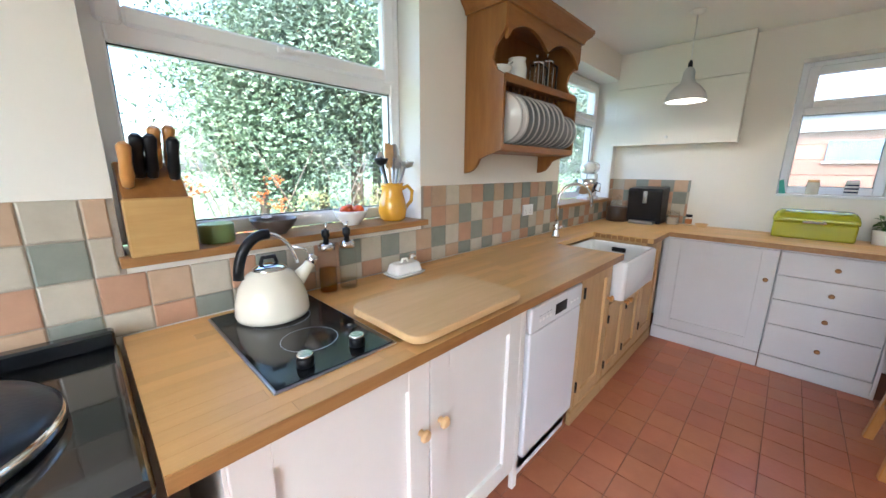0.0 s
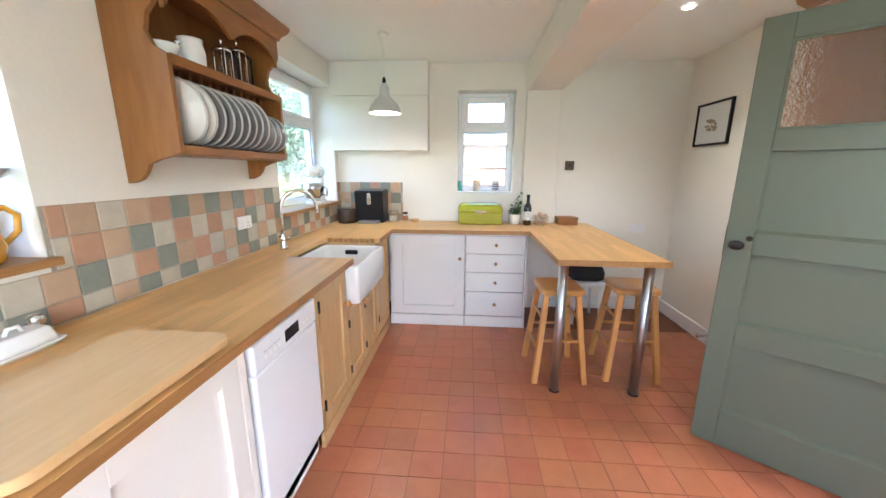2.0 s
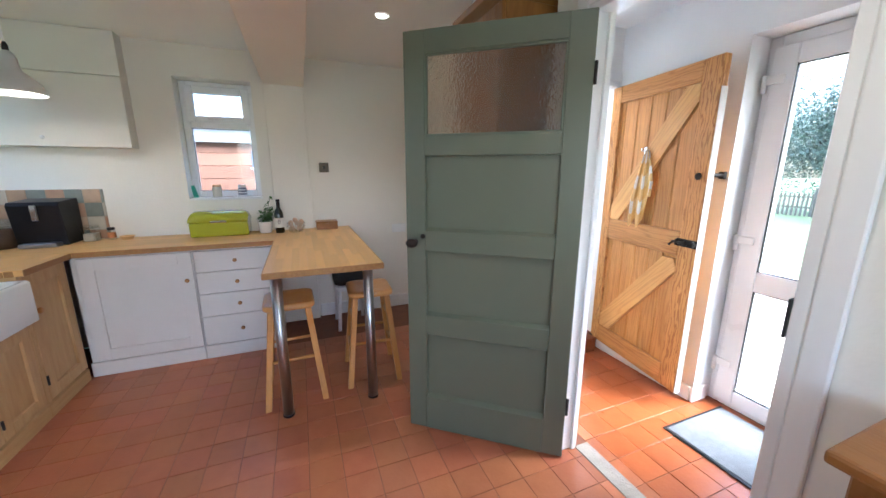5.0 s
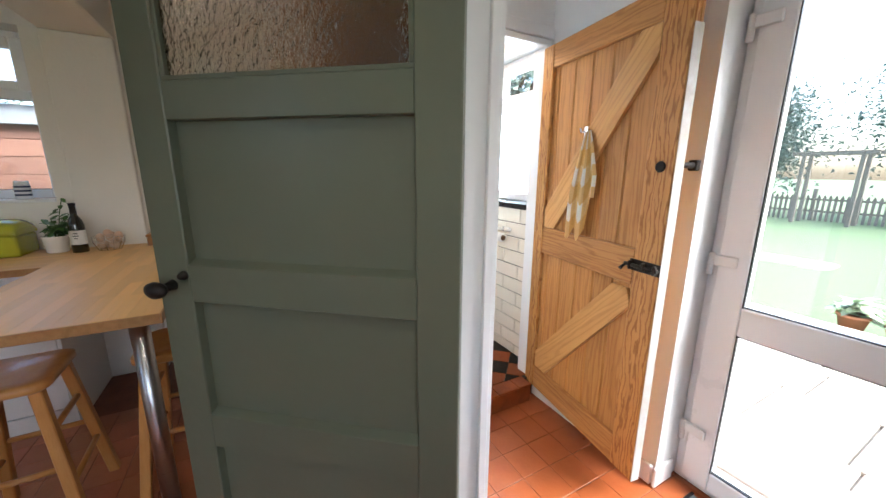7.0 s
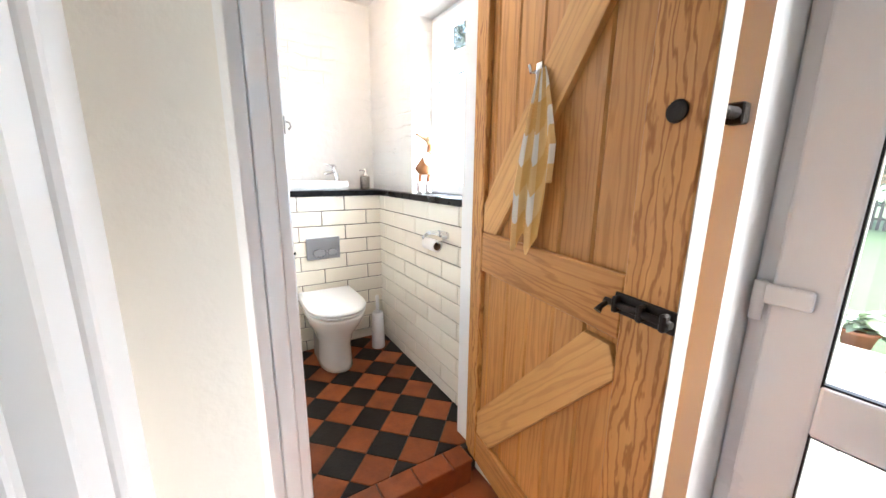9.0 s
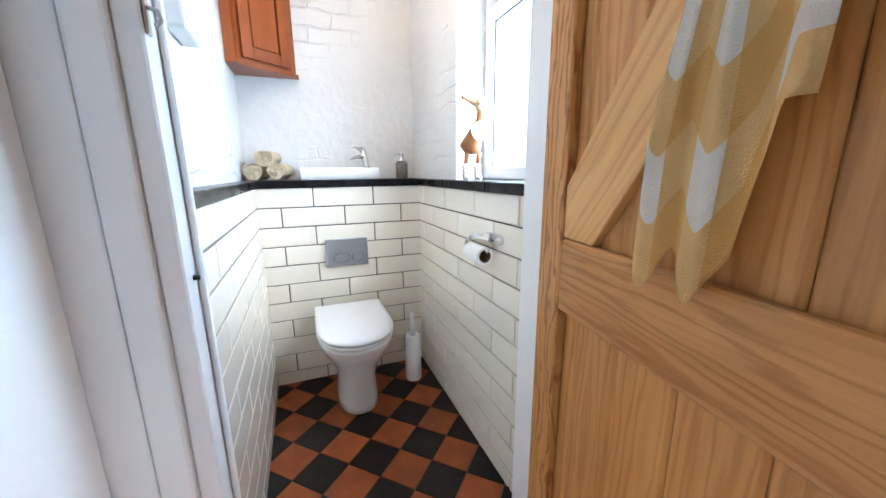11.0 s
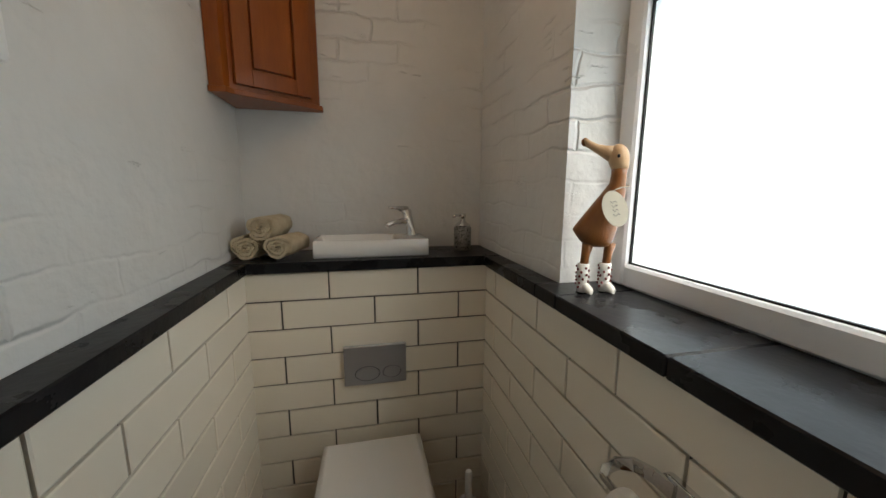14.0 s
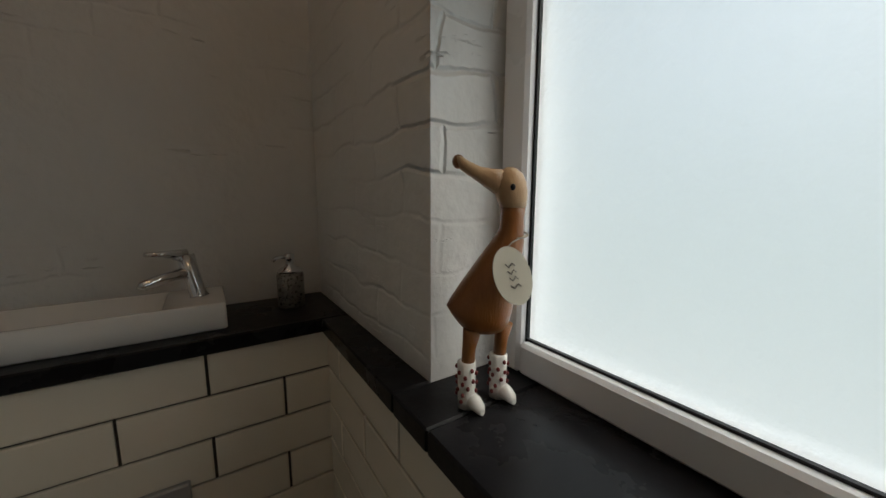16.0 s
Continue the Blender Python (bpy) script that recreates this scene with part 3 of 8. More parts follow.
# ---- doors ----
def green_door():
    """Panelled door in its own frame: hinge on the z axis at the origin, leaf along +x, face towards +y."""
    root = thing("panel_door", (0, 0, 0), "sage green panelled door with a textured glass top light, standing open", "door")
    w, h, t = 0.845, 2.085, 0.042
    rails = [(0, 0.20), (0.585, 0.695), (1.05, 1.155), (1.525, 1.615), (1.985, h)]
    for x0, x1 in ((0, 0.105), (w - 0.105, w)):
        part("stile", box(None, x0, 0, 0, x1, t, h, 0.003), GREEN, root)
    for z0, z1 in rails:
        part("rail", box(None, 0.105, 0.0, z0, w - 0.105, t, z1, 0.002), GREEN, root)
    for (_, a), (b, _) in zip(rails, rails[1:]):
        if a < 1.5:
            part("panel", box(None, 0.10, 0.006, a - 0.005, w - 0.10, 0.014, b + 0.005), GREEN, root)
            bm = prism(None, [(t - 0.001, a - 0.001), (0.0145, a + 0.013), (0.0145, a - 0.001)], "x", 0.1055, w - 0.1055)
            prism(bm, [(0.001, a - 0.001), (0.0055, a + 0.010), (0.0055, a - 0.001)], "x", 0.1055, w - 0.1055)
            part("moulding", bm, GREEN, root)
        else:
            part("glass", box(None, 0.10, 0.018, a - 0.005, w - 0.10, 0.024, b + 0.005), solid_glass("hammered_glass", (0.86, 0.80, 0.70), 0.12, 1.0, 55), root, "textured obscure glass pane")
            bm = bmesh.new()
            for x0, z0, x1, z1 in ((0.105, a, w - 0.105, a + 0.012), (0.105, b - 0.012, w - 0.105, b), (0.105, a + 0.012, 0.117, b - 0.012), (w - 0.117, a + 0.012, w - 0.105, b - 0.012)):
                box(bm, x0, 0.024, z0, x1, t - 0.004, z1, 0.002)
            part("glazing_bead", bm, GREEN, root)
    part("latch_plate", box(None, w, 0.010, 1.03, w + 0.003, t - 0.010, 1.18, 0.001), IRON, root, "black iron latch plate")
    for sd, y in ((1, t), (-1, 0)):
        bm = tube(None, [(w - 0.048, y, 1.095), (w - 0.048, y + sd * 0.035, 1.095)], [0.016, 0.008], 14)
        prof = [(0.010, 0), (0.024, 0.006), (0.032, 0.018), (0.030, 0.028), (0.018, 0.036), (0.004, 0.038)]
        rings(bm, [[(w - 0.048 + r * math.cos(2 * math.pi * k / 20), y + sd * (0.03 + d), 1.095 + 0.72 * r * math.sin(2 * math.pi * k / 20)) for k in range(20)] for r, d in prof])
        part("door_knob", bm, IRON, root, "oval black iron door knob")
        bm = rings(None, [[(w - 0.090 + r * math.cos(2 * math.pi * k / 16), y + sd * d, 1.125 + r * math.sin(2 * math.pi * k / 16)) for k in range(16)] for r, d in ((0.013, 0), (0.013, 0.006), (0.007, 0.018), (0.003, 0.020))])
        part("snib", bm, IRON, root, "small black iron snib")
    for z in (0.25, 1.80):
        part("hinge", tube(None, [(-0.006, t / 2 + 0.02, z), (-0.006, t / 2 + 0.02, z + 0.09)], 0.007), IRON, root)
    return root


door = green_door()
door.matrix_basis = pose(2.2556, -0.7725, 0.008, 0, 0, 50.8)


def plank_door():
    """Ledged and braced door: hinge at the origin, leaf along +x, ledges on the +y face."""
    root = thing("plank_door", (0, 0, 0), "oak ledged and braced plank door standing open against the wall", "door")
    w, h = 0.835, 1.96
    t = 0.022
    n = 7
    x = 0.0
    for i in range(n):
        x1 = x + w / n
        part("plank", box(None, x + 0.0007, 0, 0.002, x1 - 0.0007, t, h, 0.006), DOORPINE, root)
        x = x1
    for x0, x1 in ((0, 0.085), (w - 0.12, w)):
        part("stile", box(None, x0, t, 0, x1, t + 0.024, h, 0.004), DOORSTILE, root)
    # thin off-white strip over the leading edge, stopping short of the top
    part("edge_paint", box(None, w + 0.0005, 0.001, 0.0, w + 0.003, t + 0.023, h - 0.16, 0.0008), material("mottled_off_white", (0.52, 0.51, 0.49), 0.6, 0, (0.40, 0.37, 0.33), 14, bump=0.2), root, "thin off-white strip on the leading edge")
    for z0, z1 in ((0.0, 0.14), (0.86, 1.01), (h - 0.115, h)):
        part("ledge", box(None, 0.085, t, z0, w - 0.12, t + 0.022, z1, 0.004), DOORPINEX, root)
    xa, xb = 0.087, w - 0.122
    for z0, z1, wd in ((0.142, 0.858, 0.1), (1.012, h - 0.117, 0.1)):
        pts = ([(xa, z0), (xa, z0 + wd), (xb - 0.10, z1 - 0.02), (xb - 0.02, z1 - 0.02), (xb, z1 - 0.07), (xb, z1 - wd), (xa + 0.10, z0)] if z0 < 1 else
               [(xa, z0), (xa, z0 + wd), (xb - 0.09, z1), (xb, z1), (xb, z1 - wd), (xa + 0.09, z0)])
        lean = math.atan2(z1 - z0 - wd, xb - xa)
        ca, sa = math.cos(lean), math.sin(lean)
        pts = [((u - xa) * ca + (v - z0) * sa, (v - z0) * ca - (u - xa) * sa) for u, v in pts]
        br = part("brace", prism(None, pts, "y", t, t + 0.02, 0.003), BRACE, root)
        br.matrix_basis = Matrix.Translation((xa, 0, z0)) @ Matrix.Rotation(-lean, 4, "Y")
    bolt = part("bolt_plate", box(None, w - 0.135, t + 0.022, 0.925, w + 0.003, t + 0.028, 0.972, 0.002), IRON, root, "black iron bolt plate")
    for x in (w - 0.128, w - 0.068, w - 0.018):
        part("staple", box(None, x, t + 0.028, 0.930, x + 0.014, t + 0.048, 0.967, 0.004), IRON, bolt)
    bm = tube(None, [(w - 0.150, t + 0.038, 0.948), (w + 0.003, t + 0.038, 0.948)], 0.008, 12)
    tube(bm, [(w - 0.142, t + 0.038, 0.948), (w - 0.142, t + 0.06, 0.938), (w - 0.142, t + 0.068, 0.930)], [0.006, 0.006, 0.009], 10)
    part("sliding_bar", bm, IRON, bolt, "black iron sliding bolt")
    hole = part("finger_hole", lathe(None, (0, 0, 0), [(0.019, 0), (0.021, 0.003), (0.018, 0.008), (0.010, 0.004)], 18), IRON, root, "dark iron ring of the latch hole")
    hole.matrix_basis = pose(w - 0.052, t + 0.0235, 1.336, -90)
    bm = box(None, 0.36, t + 0.02, 1.475, 0.385, t + 0.026, 1.525, 0.002)
    tube(bm, [(0.372, t + 0.026, 1.50), (0.372, t + 0.05, 1.495), (0.372, t + 0.056, 1.515)], 0.005)
    part("hook", bm, CHROME, root)
    return root


pdoor = plank_door()
pdoor.matrix_basis = pose(3.115, -1.845, 0.098, 0, 0, 171.2) @ Matrix.Diagonal((1, -1, 1, 1))


def glazed_door():
    """White plastic back door: two panes over and under a mid rail."""
    root = thing("door_2", (1.81, -1.99, 0), "white plastic glazed back door with two clear panes, closed", "door", "", "structure")
    y0, y1 = -2.06, -1.99
    for nm, b in (("frame", (1.332, y0 - 0.02, 0, 1.39, y1 - 0.02, 2.158)), ("frame", (2.232, y0 - 0.02, 0, 2.288, y1 - 0.02, 2.158)), ("frame", (1.39, y0 - 0.02, 2.10, 2.232, y1 - 0.02, 2.158)), ("frame", (1.39, y0 - 0.02, 0, 2.232, y1 - 0.02, 0.03)),
                  ("stile", (1.395, y0, 0.03, 1.49, y1, 2.10)), ("stile", (2.145, y0, 0.03, 2.252, y1, 2.10)), ("rail", (1.49, y0, 0.03, 2.145, y1, 0.125)), ("rail", (1.49, y0, 0.775, 2.145, y1, 0.895)), ("rail", (1.49, y0, 2.0, 2.145, y1, 2.10))):
        part(nm, box(None, *b, 0.007, 2), UPVC, root)
    for a, b in ((0.12, 0.78), (0.89, 2.005)):
        p = part("pane", box(None, 1.485, -2.03, a, 2.15, -2.015, b), CLEAR, root)
        p.visible_shadow = False
        bm = bmesh.new()
        for u0, u1, l2, h2 in ((1.488, 1.494, a, b), (2.141, 2.147, a, b), (1.49, 2.145, a + 0.004, a + 0.009), (1.49, 2.145, b - 0.009, b - 0.004)):
            box(bm, u0, -2.012, l2, u1, y1 - 0.006, h2)
        part("gasket", bm, BLACK, root)
    for z in (0.27, 1.05, 1.92):
        bm = tube(None, [(2.268, y1 + 0.012, z - 0.045), (2.268, y1 + 0.012, z + 0.045)], 0.012)
        box(bm, 2.18, y1 + 0.001, z - 0.005, 2.268, y1 + 0.016, z + 0.04, 0.004)
        part("hinge", bm, PLASTIC, root)
    bm = box(None, 1.425, y1, 0.92, 1.455, y1 + 0.012, 1.14, 0.004)
    tube(bm, [(1.44, y1 + 0.012, 1.06), (1.44, y1 + 0.05, 1.06), (1.46, y1 + 0.055, 1.06), (1.56, y1 + 0.05, 1.06)], 0.009)
    part("handle", bm, PLASTIC, root)


glazed_door()
solo("door_mat", box(None, 1.55, -1.95, 0.001, 2.17, -1.46, 0.012, 0.004), [material("grey_mat", (0.20, 0.215, 0.235), 0.95, 0, (0.15, 0.165, 0.18), 25, bump=0.6, fine=300)], (1.86, -1.7, 0),
     "pale grey ribbed door mat with a black rubber edge", "mat")
bm = bmesh.new()
for b in ((1.535, -1.965, 0.001, 1.549, -1.445, 0.008), (2.171, -1.965, 0.001, 2.185, -1.445, 0.008), (1.549, -1.459, 0.001, 2.171, -1.445, 0.008)):
    box(bm, *b, 0.002)
part("rubber_edge", bm, BLACK, bpy.data.objects["door_mat"])
bm = box(None, 2.30, LS + 0.001, 1.42, 2.33, LS + 0.03, 1.46, 0.003)
tube(bm, [(2.315, LS + 0.03, 1.44), (2.315, LS + 0.125, 1.44)], [0.012, 0.009])
solo("door_catch", bm, IRON, (2.315, LS, 1.42), "small black iron door catch on the wall", "catch")


# ---- kitchen units ----
def knob(at, axis, r=0.016, d=0.028):
    """A turned knob that sticks out along -y or -x."""
    prof = [(r * 0.55, 0), (r * 0.5, d * 0.35), (r, d * 0.6), (r, d * 0.8), (r * 0.6, d)]
    x, y, z = at
    return rings(None, [[(x + q * math.cos(a), y - h, z + q * math.sin(a)) if axis == "y" else (x - h, y + q * math.cos(a), z + q * math.sin(a)) for a in (2 * math.pi * k / 14 for k in range(14))] for q, h in prof])


def shaker(root, axis, a0, a1, z0, z1, face, mat, name="door", rail=0.07, bead=0.0, pieces=True):
    """A framed door with a sunk panel; face is the front plane, towards -axis."""
    def b(u0, u1, lo, hi, d0, d1, bev=0.002, bm=None):
        return box(bm, *((u0, d0, lo, u1, d1, hi) if axis == "y" else (d0, u0, lo, d1, u1, hi)), bev)
    d = part(name, b(a0 + rail - 0.004, a1 - rail + 0.004, z0 + rail - 0.004, z1 - rail + 0.004, face + 0.015, face + 0.021, 0.0), mat, root)
    for nm, u0, u1, lo, hi in (("stile", a0, a0 + rail, z0, z1), ("stile", a1 - rail, a1, z0, z1), ("rail", a0 + rail, a1 - rail, z0, z0 + rail), ("rail", a0 + rail, a1 - rail, z1 - rail, z1)):
        part(nm, b(u0, u1, lo, hi, face, face + 0.022), mat, d)
    return d


def base_cupboard():
    r = thing("base_cabinet", (1.42, 2.2, 0), "off-white painted double kitchen cupboard with wooden knobs", "cabinet")
    part("body", box(None, 0.885, 1.925, 0.10, 1.965, N - 0.01, 0.888), CABINET, r)
    part("plinth", box(None, 0.89, 1.965, 0.0, 1.96, 1.985, 0.10), CABINET, r)
    part("end_panel", box(None, 1.93, 1.903, 0.0, 1.965, 1.925, 0.888, 0.002), CABINET, r)
    for a, b, k in ((0.892, 1.422, 1.385), (1.428, 1.928, 1.468)):
        d = shaker(r, "y", a, b, 0.11, 0.87, 1.903, CABINET, rail=0.08)
        part("knob", knob((k, 1.903, 0.630), "y", 0.019, 0.034), BOARD, d, "turned pale wood knob")


def dishwasher():
    r = thing("dishwasher", (2.24, 2.2, 0), "slim white freestanding dishwasher with a small dark display", "dishwasher")
    part("body", box(None, 1.99, 1.93, 0.03, 2.485, N - 0.02, 0.86, 0.004), APPLIANCE, r)
    part("door", box(None, 1.992, 1.895, 0.13, 2.483, 1.93, 0.735, 0.008, 2), APPLIANCE, r)
    c = part("control_panel", box(None, 1.992, 1.893, 0.738, 2.483, 1.93, 0.852, 0.008, 2), APPLIANCE, r)
    part("display", box(None, 2.20, 1.8905, 0.765, 2.31, 1.894, 0.815, 0.001), BLACK, c, "dark display window")
    for i in range(4):
        part("button", box(None, 2.055 + 0.03 * i, 1.890, 0.775, 2.072 + 0.03 * i, 1.8945, 0.79, 0.002), PLASTIC, c)
    for i in range(3):
        part("button", box(None, 2.35 + 0.035 * i, 1.890, 0.778, 2.37 + 0.035 * i, 1.8945, 0.79, 0.002), PLASTIC, c)
    bm = bmesh.new()
    for i in range(4):
        box(bm, 2.055 + 0.03 * i, 1.8922, 0.80, 2.075 + 0.03 * i, 1.8935, 0.803)
    part("printed_marks", bm, SATIN, c)
    part("plinth", box(None, 2.0, 1.93, 0.005, 2.475, 1.945, 0.125), APPLIANCE, r)


def pine_units():
    for a, b, z1, lab in ((2.50, 2.935, 0.888, "waxed pine cupboard beside the dishwasher"), (3.615, 4.05, 0.888, "waxed pine corner cupboard beside the sink")):
        r = thing("pine_cabinet", ((a + b) / 2, 2.2, 0), lab, "cabinet")
        part("body", box(None, a, 1.925, 0.09, b, N - 0.01, z1), PINE, r)
        part("plinth", box(None, a, 1.90, 0, b, 1.924, 0.085, 0.003), PINEX, r)
        part("face_frame", box(None, a, 1.903, 0.09, a + 0.03, 1.925, z1, 0.002), PINE, r)
        d = shaker(r, "y", a + 0.035, b - 0.005, 0.10, z1 - 0.015, 1.902, PINE, rail=0.075)
        part("knob", knob((b - 0.04 if a < 3 else a + 0.075, 1.902, 0.66), "y", 0.02, 0.035), STOOL, d, "turned wooden knob")
        for z in (0.2, 0.75):
            part("hinge", tube(None, [(a + 0.033, 1.898, z), (a + 0.033, 1.898, z + 0.06)], 0.006), IRON, d)
    r = thing("pine_cabinet", (3.27, 2.2, 0), "waxed pine cupboard with two small doors under the sink", "cabinet")
    part("body", box(None, 2.937, 1.925, 0.09, 3.613, N - 0.01, 0.615), PINE, r)
    part("plinth", box(None, 2.937, 1.90, 0, 3.613, 1.924, 0.085, 0.003), PINEX, r)
    for a, b, k in ((2.945, 3.272, 3.24), (3.278, 3.605, 3.31)):
        d = shaker(r, "y", a, b, 0.10, 0.60, 1.902, PINE, rail=0.065)
        part("knob", knob((k, 1.902, 0.54), "y", 0.018, 0.032), STOOL, d, "turned wooden knob")
        for z in (0.17, 0.48):
            part("hinge", tube(None, [(a, 1.898, z), (a, 1.898, z + 0.05)], 0.006), IRON, d)


def belfast_sink():
    r = thing("belfast_sink", (3.27, 2.1, 0.617), "deep white glazed Belfast sink with a square front", "sink")
    x0, x1, y0, y1, z0, z1 = 2.962, 3.605, 1.835, 2.31, 0.617, 0.87
    t = 0.032
    bm = bmesh.new()
    lo = round_rect(x0, y0, x1, y1, 0.022)
    hi_in = round_rect(x0 + t, y0 + t, x1 - t, y1 - t, 0.05)
    loops = [[(x, y, z0 + 0.012) for x, y in round_rect(x0 + 0.01, y0 + 0.01, x1 - 0.01, y1 - 0.01, 0.02)], [(x, y, z0 + 0.02) for x, y in lo], [(x, y, z1 - 0.012) for x, y in lo],
             [(x, y, z1) for x, y in round_rect(x0 + 0.01, y0 + 0.01, x1 - 0.01, y1 - 0.01, 0.02)], [(x, y, z1) for x, y in round_rect(x0 + t - 0.01, y0 + t - 0.01, x1 - t + 0.01, y1 - t + 0.01, 0.045)],
             [(x, y, z1 - 0.012) for x, y in hi_in], [(x, y, z0 + 0.07) for x, y in hi_in], [(x, y, z0 + 0.045) for x, y in round_rect(x0 + t + 0.03, y0 + t + 0.03, x1 - t - 0.03, y1 - t - 0.03, 0.04)]]
    part("bowl", rings(bm, loops), PORCELAIN, r)
    part("overflow", box(None, x1 - t - 0.004, 2.03, 0.80, x1 - t + 0.002, 2.13, 0.835, 0.006), BLACK, r, "dark overflow slot")
    part("plug_hole", lathe(None, (3.28, 2.1, z0 + 0.0455), [(0.04, 0), (0.035, 0.004), (0.012, 0.003)], 20), CHROME, r)


def staves(root, mat, x0, y0, x1, y1, z0, z1, along, rnd, w=0.042):
    """Oak block: rows of butt-jointed staves with fine open joints."""
    a0, a1, c0, c1 = (x0, x1, y0, y1) if along == "x" else (y0, y1, x0, x1)
    rows = max(1, round((c1 - c0) / w))
    step = (c1 - c0) / rows
    for i in range(rows):
        u = a0
        first = True
        while u < a1 - 1e-4:
            ln = rnd.uniform(0.12, 0.55) if first else rnd.uniform(0.28, 0.62)
            first = False
            v = a1 if a1 - u - ln < 0.1 else u + ln
            g = 0.0003
            q = (u + g, c0 + i * step + g, v - g, c0 + (i + 1) * step - g)
            part("stave", box(None, *((q[0], q[1], z0, q[2], q[3], z1) if along == "x" else (q[1], q[0], z0, q[3], q[2], z1))), mat, root)
            u = v


def worktops():
    rnd = random.Random(4)
    z0, z1 = 0.889, 0.925
    r = thing("worktop", (2.4, 2.2, z0), "oiled oak block worktop along the window wall", "worktop")
    for nm, b in (("slab", (0.80, 1.862, 2.962, N - 0.012)), ("slab", (2.962, 2.29, 3.60, N - 0.012)), ("slab", (3.60, 1.862, 4.05, N - 0.012))):
        staves(r, OAK, *b, z0 + 0.002, z1, "x", rnd)
    # edge strips are a darker brown than the staves on top
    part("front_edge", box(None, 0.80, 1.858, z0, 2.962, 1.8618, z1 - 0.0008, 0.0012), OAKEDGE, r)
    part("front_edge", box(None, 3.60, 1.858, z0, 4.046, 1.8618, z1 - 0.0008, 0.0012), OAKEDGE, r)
    bm = bmesh.new()
    for i in range(9):
        box(bm, 3.5965, 1.90 + 0.042 * i, z0, 3.5998, 1.938 + 0.042 * i, z1 - 0.004 - 0.004 * (i % 2), 0.001)
    part("sink_edge", bm, OAKEDGE, r)
    r = thing("worktop", (4.35, 1.2, z0), "oiled oak block worktop along the end wall", "worktop")
    staves(r, OAKY, 4.054, 0.632, E - 0.012, N - 0.012, z0 + 0.002, z1, "y", rnd)
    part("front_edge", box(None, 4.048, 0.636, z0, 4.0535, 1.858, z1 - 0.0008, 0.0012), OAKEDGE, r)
    r = thing("breakfast_bar", (3.2, 0.3, 0), "oak block breakfast bar on two round steel legs", "table")
    staves(r, OAK, 3.04, -0.02, E - 0.012, 0.63, z0 + 0.002, z1 + 0.001, "x", rnd, 0.045)
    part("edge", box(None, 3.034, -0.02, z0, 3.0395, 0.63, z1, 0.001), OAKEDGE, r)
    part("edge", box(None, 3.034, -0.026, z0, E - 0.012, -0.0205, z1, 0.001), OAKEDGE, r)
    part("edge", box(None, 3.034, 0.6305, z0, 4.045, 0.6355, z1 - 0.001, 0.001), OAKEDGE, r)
    for y in (0.575, 0.06):
        part("leg", tube(None, [(3.115, y, 0.012), (3.115, y, z0)], 0.03, 20), STEEL, r, "brushed steel tubular leg")
        part("foot", lathe(None, (3.115, y, 0), [(0.034, 0), (0.034, 0.012)], 20), BLACK, r)


def end_units():
    r = thing("base_cabinet", (4.3, 1.53, 0), "warm white painted cupboard with a sunk panel door", "cabinet")
    part("body", box(None, 4.102, 1.20, 0.0, E - 0.01, 1.90, 0.888), GREY, r)
    part("plinth", box(None, 4.076, 1.20, 0, 4.10, 1.90, 0.105, 0.002), GREY, r)
    d = shaker(r, "x", 1.205, 1.86, 0.112, 0.872, 4.078, GREY, rail=0.085)
    part("knob", knob((4.078, 1.245, 0.66), "x", 0.015, 0.028), OAKEDGE, d, "small brown wooden knob")
    r = thing("drawer_unit", (4.3, 0.92, 0), "warm white painted unit of four drawers", "cabinet")
    part("body", box(None, 4.102, 0.655, 0.0, E - 0.01, 1.195, 0.888), GREY, r)
    part("plinth", box(None, 4.076, 0.655, 0, 4.10, 1.195, 0.105, 0.002), GREY, r)
    part("end_panel", box(None, 4.07, 0.636, 0, E - 0.01, 0.654, 0.888, 0.002), GREY, r)
    for z0, z1 in ((0.112, 0.345), (0.35, 0.53), (0.535, 0.705), (0.71, 0.872)):
        d = part("drawer", box(None, 4.078, 0.66, z0, 4.10, 1.19, z1, 0.003), GREY, r)
        part("knob", knob((4.078, 0.92, (z0 + z1) / 2), "x", 0.015, 0.028), OAKEDGE, d, "small brown wooden knob")


def wall_cupboard():
    r = thing("wall_cupboard", (4.6, 2.07, 1.637), "cream painted boxed-in wall cupboard reaching the ceiling", "cabinet")
    part("body", box(None, 4.55, 1.588, 1.637, E - 0.001, N - 0.003, TOP - 0.003), PAINT, r)
    d = part("door", box(None, 4.528, 1.588, 1.637, 4.549, N - 0.003, 2.145, 0.002), PAINT, r)
    part("panel", box(None, 4.526, 1.585, 2.151, 4.549, N - 0.003, TOP - 0.003, 0.002), PAINT, r)
    part("knob", knob((4.528, 2.09, 1.70), "x", 0.013, 0.024), PLASTIC, d)


